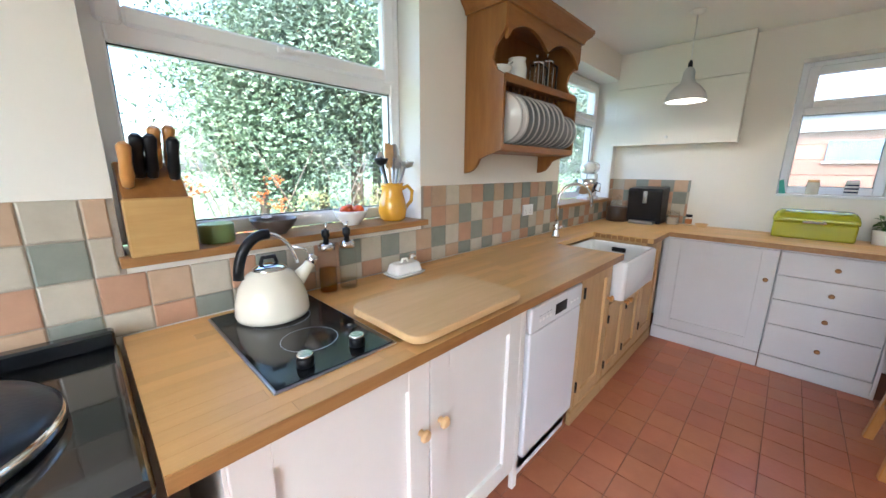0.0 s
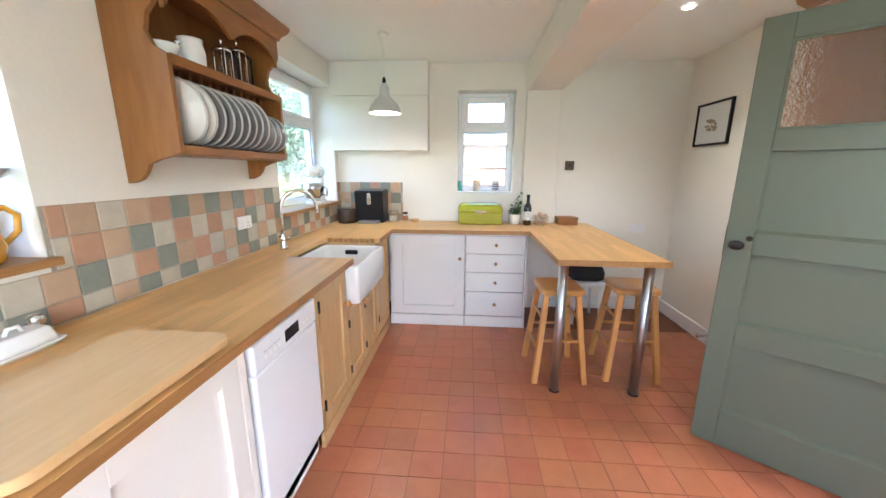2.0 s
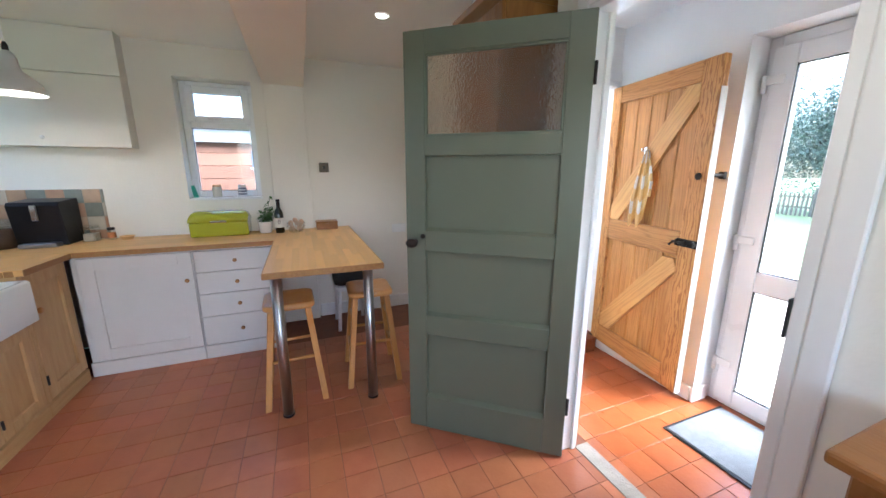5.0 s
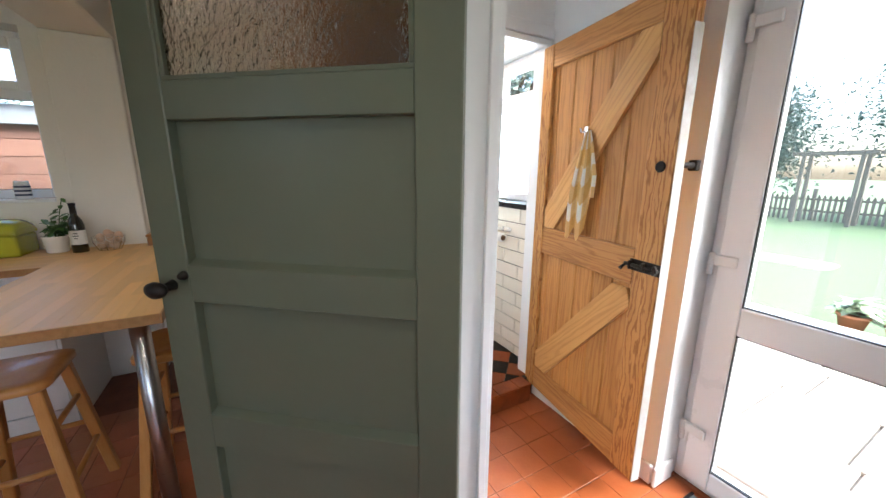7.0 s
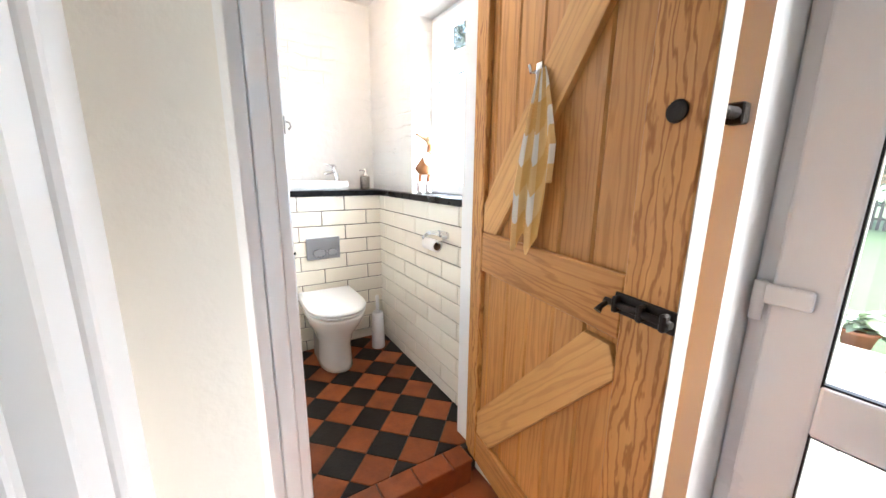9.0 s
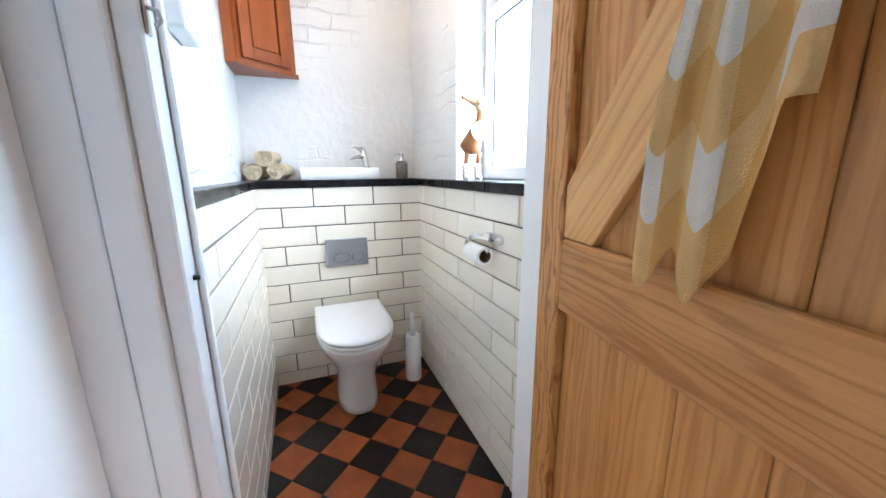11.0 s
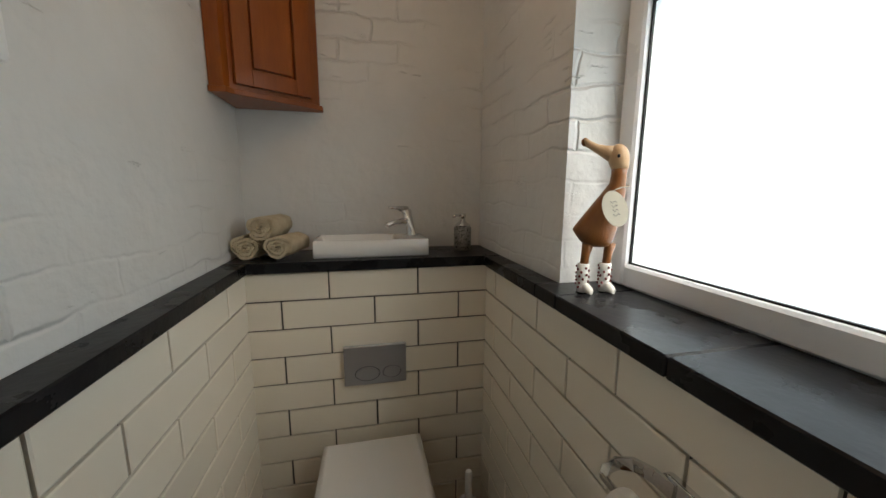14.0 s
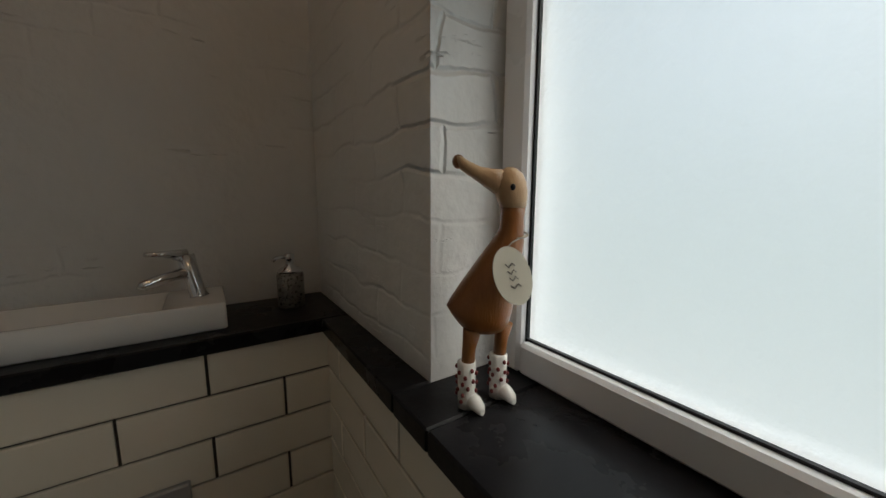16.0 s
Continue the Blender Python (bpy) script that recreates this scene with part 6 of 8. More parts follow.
def wall_bits():
    # sockets, switch, picture, lamp fittings
    def plate(name, lo, hi, mat, label, cat, axis, rockers=True):
        r = thing(name, lo, label, cat)
        part("plate", box(None, *lo, *hi, 0.003), mat, r)
        return r
    r = plate("wall_socket", (2.925, N - 0.02, 1.09), (3.055, N - 0.0085, 1.165), PLASTIC, "white double socket on the tiled wall", "socket", "y")
    for x in (2.955, 3.015):
        part("switch", box(None, x - 0.006, N - 0.0235, 1.135, x + 0.006, N - 0.0195, 1.155, 0.002), PLASTIC, r)
        bm = bmesh.new()
        for dx, dz in ((0, 0.02), (-0.01, 0.0), (0.01, 0.0)):
            box(bm, x + dx - 0.003, N - 0.0205, 1.102 + dz, x + dx + 0.003, N - 0.0198, 1.108 + dz)
        part("pin_holes", bm, BLACK, r)
    r = plate("light_switch", (E - 0.012, 0.135, 1.455), (E - 0.001, 0.222, 1.545), material("bronze_plate", (0.09, 0.065, 0.045), 0.4, 0.7, (0.07, 0.05, 0.035), 8, bump=0.03), "square bronze light switch on the alcove wall", "switch", "x")
    part("toggle", box(None, E - 0.02, 0.165, 1.485, E - 0.0115, 0.19, 1.515, 0.003), BLACK, r)
    r = plate("wall_socket", (E - 0.012, -0.62, 0.83), (E - 0.001, -0.47, 0.92), PLASTIC, "white double socket on the alcove wall", "socket", "x")
    part("switch", box(None, E - 0.015, -0.56, 0.885, E - 0.0115, -0.53, 0.905, 0.002), PLASTIC, r)
    r = thing("framed_picture", (4.26, S, 1.66), "black framed print of a small sketch in a white mount", "picture")
    x0, x1, z0, z1 = 4.03, 4.47, 1.665, 2.02
    for b in ((x0, z0, x0 + 0.018, z1), (x1 - 0.018, z0, x1, z1), (x0 + 0.018, z0, x1 - 0.018, z0 + 0.018), (x0 + 0.018, z1 - 0.018, x1 - 0.018, z1)):
        part("frame", box(None, b[0], S + 0.001, b[1], b[2], S + 0.024, b[3], 0.002), BLACK, r)
    part("mount", box(None, x0 + 0.017, S + 0.002, z0 + 0.017, x1 - 0.017, S + 0.012, z1 - 0.017), material("white_card", (0.74, 0.74, 0.73), 0.7, 0, (0.72, 0.72, 0.71), 6, bump=0.05), r)
    ink = material("sepia_ink", (0.22, 0.17, 0.12), 0.8, 0, (0.42, 0.36, 0.28), 40, bump=0)
    bm = bmesh.new()
    rnd = random.Random(3)
    for i in range(16):
        x, z = rnd.uniform(4.17, 4.33), rnd.uniform(1.79, 1.875)
        w, h = rnd.uniform(0.012, 0.035), rnd.uniform(0.008, 0.022)
        prism(bm, [(x - w, z), (x - w * 0.3, z - h), (x + w, z - h * 0.2), (x + w * 0.4, z + h)], "y", S + 0.0121 + 0.0001 * i, S + 0.0125 + 0.0001 * i)
    part("sketch", bm, ink, r)
    for x in (3.55, 1.6):
        r = thing("downlight", (x, -0.18, TOP - 0.01), "round recessed ceiling downlight, lit", "lamp", "ceiling downlights")
        part("ring", rings(None, [[(x + q * math.cos(2 * math.pi * k / 24), -0.18 + q * math.sin(2 * math.pi * k / 24), TOP - h) for k in range(24)] for q, h in ((0.045, 0.001), (0.045, 0.006), (0.032, 0.008), (0.03, 0.002))], True, False), PLASTIC, r)
        part("lens", lathe(None, (x, -0.18, TOP - 0.005), [(0.03, 0), (0.03, 0.003)], 20), glow("downlight_lens", (1.0, 0.93, 0.8), 12), r)
    bm = tube(None, [(3.86, S + 0.02, 0.09), (3.86, S + 0.09, 0.09)], [0.012, 0.010])
    lathe(bm, (3.86, S + 0.095, 0.075), [(0.016, 0), (0.018, 0.015), (0.016, 0.03)], 14)
    solo("pipe_valve", bm, CHROME, (3.86, S, 0.075), "small chrome pipe valve by the skirting", "valve")


def pine_wall_cabinet():
    r = thing("pine_wall_cabinet", (3.0, -0.7, 1.30), "honey pine two-door wall cabinet with a cornice", "cabinet")
    x0, x1, y0, y1 = 2.625, 3.14, S + 0.002, -0.565
    part("body", box(None, x0, y0, 1.30, x1, y1, 2.262), RACK, r)
    for a, b in ((x0 + 0.005, (x0 + x1) / 2 - 0.002), ((x0 + x1) / 2 + 0.002, x1 - 0.005)):
        bm = box(None, a, y1, 1.31, a + 0.06, y1 + 0.02, 2.25, 0.002)
        box(bm, b - 0.06, y1, 1.31, b, y1 + 0.02, 2.25, 0.002)
        box(bm, a + 0.06, y1, 1.31, b - 0.06, y1 + 0.02, 1.37, 0.002)
        box(bm, a + 0.06, y1, 2.19, b - 0.06, y1 + 0.02, 2.25, 0.002)
        d = part("door", bm, RACK, r)
        part("panel", box(None, a + 0.058, y1 + 0.002, 1.368, b - 0.058, y1 + 0.012, 2.192), RACK, d)
        k = (x0 + x1) / 2 + (0.03 if a > (x0 + x1) / 2 else -0.03)
        part("knob", tube(None, [(k, y1 + 0.02, 1.80), (k, y1 + 0.03, 1.80), (k, y1 + 0.042, 1.80)], [0.007, 0.008, 0.015], 12), RACK, d)
    bm = rings(None, [[(x0 - d, y0, z), (x0 - d, y1 + d, z), (x1 + d, y1 + d, z), (x1 + d, y0, z)] for d, z in ((0.004, 2.263), (0.012, 2.278), (0.035, 2.305), (0.04, 2.325), (0.04, 2.335))], True, True, False)
    part("cornice", bm, RACKX, r)
    c = (2.78, -0.66, 2.3355)
    t = thing("storage_pot", c, "small dark pot on top of the pine cabinet", "pot")
    part("pot", lathe(None, c, [(0.04, 0), (0.045, 0.01), (0.045, 0.09)], 20), BLACK, t)
    part("lid", lathe(None, (c[0], c[1], c[2] + 0.0905), [(0.047, 0), (0.047, 0.012), (0.01, 0.02)], 20), BLACK, t)
    bowl_of("white_bowl", (2.98, -0.62, 2.3355), 0.06, 0.05, PORCELAIN, "white china bowl on top of the pine cabinet")


def dresser():
    r = thing("wooden_dresser", (0.9, -0.55, 0), "reddish wooden chest of drawers with an overhanging top", "chest")
    x0, x1, y0, y1 = 0.35, 1.235, KD + 0.02, -0.50
    part("body", box(None, x0, y0, 0.10, x1, y1, 0.92, 0.004), RACK, r)
    part("top", box(None, x0 - 0.03, y0, 0.921, x1 + 0.03, y1 + 0.035, 0.95, 0.008, 2), RACKX, r)
    for z0, z1 in ((0.13, 0.37), (0.39, 0.63), (0.65, 0.89)):
        d = part("drawer", box(None, x0 + 0.03, y1 + 0.001, z0, x1 - 0.03, y1 + 0.018, z1, 0.004), STOOL, r)
        for x in (0.58, 1.0):
            bm = lathe(None, (0, 0, 0), [(0.01, 0), (0.009, 0.012), (0.018, 0.024), (0.012, 0.034)], 14)
            k = part("knob", bm, RACK, d)
            k.matrix_basis = pose(x - 0.9, y1 + 0.018 + 0.55, (z0 + z1) / 2, -90)
    for x in (x0 + 0.04, x1 - 0.04):
        for y in (y0 + 0.04, y1 - 0.04):
            part("foot", lathe(None, (x, y, 0), [(0.02, 0), (0.03, 0.05), (0.024, 0.0995)], 14), RACK, r)


def black_bag():
    c = (4.36, 0.03, 0)
    r = thing("step_stool", c, "low white step stool against the wall under the bar", "stool")
    part("top", prism(None, round_rect(c[0] - 0.17, c[1] - 0.15, c[0] + 0.17, c[1] + 0.15, 0.04), "z", 0.385, 0.42, 0.006), PLASTIC, r)
    for sx in (-1, 1):
        for sy in (-1, 1):
            x, y = c[0] + sx * 0.13, c[1] + sy * 0.11
            part("leg", tube(None, [(x + sx * 0.02, y + sy * 0.02, 0), (x, y, 0.386)], 0.016, 10), PLASTIC, r)
    z = 0.4205
    bm = rings(None, [[(c[0] + x, c[1] + y, z + h) for x, y in round_rect(-a, -b, a, b, 0.04, 4)] for a, b, h in ((0.10, 0.12, 0), (0.13, 0.15, 0.02), (0.135, 0.155, 0.08), (0.12, 0.14, 0.13), (0.08, 0.11, 0.165), (0.03, 0.06, 0.175))])
    solo("black_bag", bm, material("black_fabric", (0.012, 0.012, 0.013), 0.85, 0, (0.02, 0.02, 0.022), 12, bump=0.4, fine=200), (c[0], c[1], z), "soft black bag lying on the step stool under the bar", "bag")


def sill_jars():
    z = 1.2345
    c = (4.735, 1.255, z)
    solo("green_card", prism(None, [(1.245, z), (1.285, z), (1.295, z + 0.10), (1.27, z + 0.11)], "x", 4.74, 4.745), material("turquoise_plastic", (0.04, 0.42, 0.30), 0.4, 0, (0.035, 0.38, 0.27), 6, bump=0), c, "small turquoise plastic scoop leaning in the window", "scoop")
    for y, st in ((1.10, (0.62, 0.60, 0.50)), (0.90, (0.72, 0.72, 0.74))):
        c = (4.735, y, z)
        r = thing("storage_jar", c, "pale cream storage jar on the window board" if y > 1 else "white storage jar with navy bands on the window board", "jar")
        part("jar", lathe(None, c, [(0.034, 0), (0.036, 0.005), (0.036, 0.085), (0.03, 0.092)], 22), material("jar_glaze", st, 0.25, 0, tuple(v * 0.92 for v in st), 6, bump=0), r)
        part("lid", lathe(None, (c[0], c[1], z + 0.0925), [(0.033, 0), (0.033, 0.014), (0.028, 0.018)], 22), BOARD if y > 1 else PORCELAIN, r)
        if y < 1:
            for h in (0.02, 0.045, 0.07):
                part("band", lathe(None, (c[0], c[1], z + h), [(0.0365, 0), (0.0365, 0.012)], 22, False), material("navy_glaze", (0.02, 0.03, 0.08), 0.25, 0, (0.018, 0.027, 0.07), 5, bump=0), r, "navy band")


def towel():
    """A folded hand towel on the plank door's hook: gathered at the top, draped in folds."""
    yel = bpy.data.materials.new("yellow_check_towel")
    yel.use_nodes = True
    n, link = yel.node_tree.nodes, yel.node_tree.links.new
    p = n["Principled BSDF"]
    p.inputs["Roughness"].default_value = 0.95
    tc, uv, sep = n.new("ShaderNodeTexCoord"), n.new("ShaderNodeUVMap"), n.new("ShaderNodeSeparateXYZ")
    link(uv.outputs[0], sep.inputs[0])
    parity = []
    for k, f in ((0, 5.4), (1, 6.0)):
        a, b, c = n.new("ShaderNodeMath"), n.new("ShaderNodeMath"), n.new("ShaderNodeMath")
        a.operation, b.operation, c.operation = "MULTIPLY", "FRACT", "GREATER_THAN"
        a.inputs[1].default_value, c.inputs[1].default_value = f / 2, 0.5
        link(sep.outputs[k], a.inputs[0])
        link(a.outputs[0], b.inputs[0])
        link(b.outputs[0], c.inputs[0])
        parity.append(c.outputs[0])
    add, half = n.new("ShaderNodeMath"), n.new("ShaderNodeMath")
    half.operation = "MULTIPLY"
    half.inputs[1].default_value = 0.5
    link(parity[0], add.inputs[0])
    link(parity[1], add.inputs[1])
    link(add.outputs[0], half.inputs[0])
    ramp = n.new("ShaderNodeValToRGB")
    ramp.color_ramp.interpolation = "CONSTANT"
    e = ramp.color_ramp.elements
    e[0].color, e[1].position, e[1].color = (0.92, 0.88, 0.80, 1), 0.25, (0.86, 0.60, 0.25, 1)
    x = e.new(0.75)
    x.color = (0.80, 0.48, 0.14, 1)
    link(half.outputs[0], ramp.inputs[0])
    link(ramp.outputs[0], p.inputs["Base Color"])
    fz, bp = n.new("ShaderNodeTexNoise"), n.new("ShaderNodeBump")
    fz.inputs["Scale"].default_value = 420
    link(tc.outputs["Object"], fz.inputs["Vector"])
    bp.inputs["Strength"].default_value, bp.inputs["Distance"].default_value = 0.6, 0.004
    link(fz.outputs["Fac"], bp.inputs["Height"])
    link(bp.outputs[0], p.inputs["Normal"])
    bm = bmesh.new()
    lay = bm.loops.layers.uv.new("UVMap")
    nu, nv = 40, 36
    grid = []
    for j in range(nv + 1):
        v = j / nv
        row = []
        for i in range(nu + 1):
            u = i / nu
            spread = 0.015 + 0.076 * min(1, v * 1.5) ** 0.8
            fold = math.sin(u * 15 + 0.6) * 0.0065 * (0.5 + 0.5 * v) + 0.0015 * math.sin(u * 37 + v * 5)
            x = (u - 0.5) * 2 * spread + 0.010 * v
            lobe = max(math.exp(-((u - 0.88) / 0.14) ** 2), math.exp(-((u - 0.50) / 0.15) ** 2))
            length = 0.44 + 0.075 * lobe - 0.14 * max(0, min(1, (0.30 - u) / 0.16))
            row.append(bm.verts.new((x, 0.024 + fold + 0.008 * v, -v * length)))
        grid.append(row)
    for j in range(nv):
        for i in range(nu):
            f = bm.faces.new((grid[j][i], grid[j][i + 1], grid[j + 1][i + 1], grid[j + 1][i]))
            f.smooth = True
            for l, (a, b) in zip(f.loops, ((i, j), (i + 1, j), (i + 1, j + 1), (i, j + 1))):
                l[lay].uv = (a / nu * 0.9, b / nv)
    bmesh.ops.solidify(bm, geom=bm.faces[:], thickness=0.004)
    ob = new("hand_towel", mesh_of("hand_towel", bm, yel))
    ob.matrix_basis = pose(2.724, -1.753, 1.60, 0, 0, -8.8)
    ORIGIN[ob] = Vector()
    tagged(ob, "yellow and white checked hand towel hanging on the plank door", "towel")


for build in (hob, kettle, chopping_board, butter_dish, knife_block, sill_things, rack_things, kitchen_tap, stand_mixer, coffee_corner, bread_bin, bar_things, wall_bits, pine_wall_cabinet, dresser, black_bag, sill_jars, towel):
    build()
oil_bottle(1.42, 2.485, "oil")
oil_bottle(1.505, 2.475, "vinegar")
c = (1.865, 2.49, 0.9255)
r = thing("salt_pot", c, "small glass salt grinder with a dark top", "grinder")
part("glass", lathe(None, c, [(0.022, 0), (0.024, 0.004), (0.02, 0.05)], 18), TUMBLER, r)
part("top", lathe(None, (c[0], c[1], c[2] + 0.0505), [(0.022, 0), (0.022, 0.02), (0.012, 0.03)], 18), CHROME, r)


# ---- the toilet ----
def toilet():
    c = (4.09, -1.487, 0.122)
    r = thing("toilet", c, "white back-to-wall toilet with a closed seat lid", "toilet")
    z = c[2]

    def loop(h, back, front, w, flat=0.35):
        """A D-shaped outline: straight at the wall, round in front (towards -x)."""
        pts = []
        for k in range(25):
            a = math.pi / 2 + math.pi * k / 24
            pts.append((front + (back - front) * (1 - flat) * (1 + math.cos(a)), c[1] + w * math.copysign(abs(math.sin(a)) ** 0.85, math.sin(a)), z + h))
        pts += [(back, c[1] - w * 0.98, z + h), (back, c[1] + w * 0.98, z + h)]
        return pts
    b = 4.38
    part("pan", rings(None, [loop(0.0, b - 0.06, 3.985 + 0.0, 0.10, 0.5), loop(0.03, b - 0.06, 3.985, 0.098, 0.5), loop(0.16, b - 0.05, 3.99, 0.094, 0.5), loop(0.24, b, 3.955, 0.118, 0.48), loop(0.31, b, 3.90, 0.155, 0.52), loop(0.365, b, 3.868, 0.17, 0.56), loop(0.388, b, 3.865, 0.171, 0.56)]), PORCELAIN, r)
    part("seat", rings(None, [loop(0.390, b - 0.03, 3.862, 0.172, 0.56), loop(0.402, b - 0.03, 3.858, 0.175, 0.56), loop(0.406, b - 0.03, 3.862, 0.173, 0.56)]), PLASTIC, r)
    part("lid", rings(None, [loop(0.409, b - 0.03, 3.860, 0.174, 0.56), loop(0.418, b - 0.03, 3.856, 0.176, 0.56), loop(0.428, b - 0.032, 3.862, 0.172, 0.56), loop(0.434, b - 0.04, 3.885, 0.155, 0.56)]), PLASTIC, r, "smooth white closed lid")


def flush_plate():
    r = thing("flush_plate", (4.38, -1.51, 0.755), "satin grey dual flush plate with two oval buttons", "flush plate")
    part("plate", box(None, 4.368, -1.612, 0.755, 4.384, -1.395, 0.901, 0.003), SATIN, r)
    for y, a, b in ((-1.475, 0.042, 0.026), (-1.56, 0.031, 0.022)):
        part("button", rings(None, [[(x, y + q * a * math.cos(2 * math.pi * k / 28), 0.798 + q * b * math.sin(2 * math.pi * k / 28)) for k in range(28)] for x, q in ((4.3685, 1), (4.366, 0.96), (4.365, 0.9))]), SATIN, r)
        part("button_gap", rings(None, [[(4.3676, y + q * a * math.cos(2 * math.pi * k / 28), 0.798 + q * b * math.sin(2 * math.pi * k / 28)) for k in range(28)] for q in (1.0, 1.05)], True, False), BLACK, r)


def brush():
    c = (4.19, -1.80, 0.122)
    r = thing("toilet_brush", c, "white toilet brush standing in its holder", "toilet brush")
    part("holder", lathe(None, c, [(0.043, 0), (0.045, 0.006), (0.040, 0.25), (0.033, 0.262), (0.028, 0.262), (0.03, 0.24), (0.002, 0.23)], 26), PLASTIC, r)
    part("handle", lathe(None, (c[0], c[1], c[2] + 0.235), [(0.012, 0), (0.012, 0.14), (0.009, 0.146)], 16), PLASTIC, r)


def roll_holder():
    r = thing("toilet_roll_holder", (3.565, -1.91, 0.95), "chrome toilet roll holder with a bent arm", "roll holder")
    plate = [(3.475 + 0.0175 * math.cos(a), 1.018 + 0.0175 * math.sin(a)) for a in (math.pi / 2 + math.pi * k / 10 for k in range(11))]
    plate += [(3.545 + 0.0175 * math.cos(a), 1.018 + 0.0175 * math.sin(a)) for a in (-math.pi / 2 + math.pi * k / 10 for k in range(11))]
    part("wall_plate", prism(None, plate, "y", -1.9125, -1.900, 0.002), CHROME, r)
    # a flat band that leaves the plate and bends out and down to the spindle
    line = [(3.535, -1.899, 1.018), (3.565, -1.893, 1.020), (3.592, -1.882, 1.018), (3.608, -1.866, 1.010), (3.613, -1.852, 0.998), (3.612, -1.846, 0.985)]
    loops = []
    for i, p in enumerate(line):
        w = 0.013 - 0.0012 * i
        d = (Vector(line[min(i + 1, 5)]) - Vector(line[max(i - 1, 0)])).normalized()
        up = (Vector((0, 0, 1)) - d * d.z).normalized() if i < 4 else Vector((1, 0, 0))
        side = d.cross(up)
        loops.append([Vector(p) + up * (w * u) + side * (0.003 * v) for u, v in ((-1, -1), (1, -1), (1, 1), (-1, 1))])
    part("band", rings(None, loops, True, True, False), CHROME, r)
    part("spindle", tube(None, [(3.614, -1.846, 0.985), (3.46, -1.846, 0.985), (3.454, -1.846, 0.990), (3.449, -1.846, 0.996)], [0.006, 0.006, 0.0065, 0.0075], 12), CHROME, r)
    loops = []
    ax = (-1.846, 0.9705)
    for x, q in ((3.466, 0.021), (3.466, 0.0285), (3.469, 0.030), (3.573, 0.030), (3.576, 0.0285), (3.576, 0.021)):
        loops.append([(x, ax[0] + q * math.cos(2 * math.pi * k / 30), ax[1] + q * math.sin(2 * math.pi * k / 30)) for k in range(30)])
    bm = rings(None, loops + [loops[0]], True, False)
    t = solo("toilet_roll", bm, material("white_tissue", (0.82, 0.81, 0.79), 0.9, 0, (0.78, 0.77, 0.75), 30, bump=0.4, fine=150), (3.52, -1.846, 0.94), "nearly used up white toilet roll on the holder", "toilet roll")
    part("core", rings(None, [[(x, ax[0] + q * math.cos(2 * math.pi * k / 24), ax[1] + q * math.sin(2 * math.pi * k / 24)) for k in range(24)] for x, q in ((3.465, 0.0208), (3.577, 0.0208), (3.577, 0.0195), (3.465, 0.0195), (3.465, 0.0208))], True, False), material("brown_card", (0.22, 0.13, 0.07), 0.9, 0, (0.18, 0.10, 0.043), 10, bump=0.1), t, "brown card core")


def basin():
    c = (4.51, -1.505, 1.2075)
    r = thing("hand_basin", c, "small rectangular white hand basin on the slate ledge", "basin")
    x0, x1, y0, y1, z0, z1 = 4.415, 4.60, -1.705, -1.305, 1.2075, 1.268
    o = lambda q, z: [(x, y, z) for x, y in round_rect(x0 + q, y0 + q, x1 - q, y1 - q, 0.006, 3)]
    i = lambda q, z, k=0.0: [(x, y, z) for x, y in round_rect(x0 + 0.012 + q, y0 + 0.115 + q, x1 - 0.012 - q, y1 - 0.012 - q, 0.012, 3)]
    part("bowl", rings(None, [o(0.004, z0), o(0.0, z0 + 0.004), o(0, z1 - 0.003), o(0.003, z1), i(-0.003, z1), i(0, z1 - 0.003), i(0.012, z0 + 0.022), i(0.02, z0 + 0.016)]), PORCELAIN, r)
    part("waste", lathe(None, (4.51, -1.47, z0 + 0.0162), [(0.018, 0), (0.016, 0.003), (0.006, 0.003)], 18), CHROME, r)
    c = (4.505, -1.655, 1.268)
    r = thing("basin_tap", c, "small leaning chrome mixer tap on the basin", "tap")
    lean = Vector((0.012, 0.02, 0.098))
    b = Vector(c)
    part("body", tube(None, [b, b + lean * 0.06, b + lean * 0.5, b + lean], [0.021, 0.017, 0.0165, 0.0185], 20), CHROME, r)
    part("spout", tube(None, [b + lean * 0.62, b + lean * 0.62 + Vector((-0.03, 0.05, -0.006)), b + lean * 0.62 + Vector((-0.045, 0.08, -0.014)), b + lean * 0.62 + Vector((-0.047, 0.083, -0.022))], [0.013, 0.0115, 0.011, 0.010], 14), CHROME, r)
    part("lever", tube(None, [b + lean * 1.0, b + lean * 1.06 + Vector((-0.02, 0.035, 0.002)), b + lean * 1.1 + Vector((-0.04, 0.065, 0.002))], [0.016, 0.007, 0.005], 10), CHROME, r)
    c = (4.52, -1.858, 1.2075)
    r = thing("soap_dispenser", c, "silver crackle soap dispenser with a chrome pump", "soap dispenser")
    part("bottle", lathe(None, c, [(0.029, 0), (0.034, 0.005), (0.034, 0.088), (0.03, 0.094)], 24), material("silver_crackle", (0.42, 0.40, 0.37), 0.28, 0.7, (0.16, 0.15, 0.14), 120, bump=0.6, fine=160), r)
    part("cap", lathe(None, (c[0], c[1], c[2] + 0.0945), [(0.031, 0), (0.028, 0.008), (0.012, 0.018), (0.009, 0.03), (0.013, 0.034), (0.013, 0.048), (0.009, 0.05)], 20), CHROME, r)
    part("nozzle", tube(None, [(c[0], c[1], c[2] + 0.136), (c[0] - 0.02, c[1] + 0.036, c[2] + 0.137), (c[0] - 0.024, c[1] + 0.044, c[2] + 0.13)], 0.005, 10), CHROME, r)


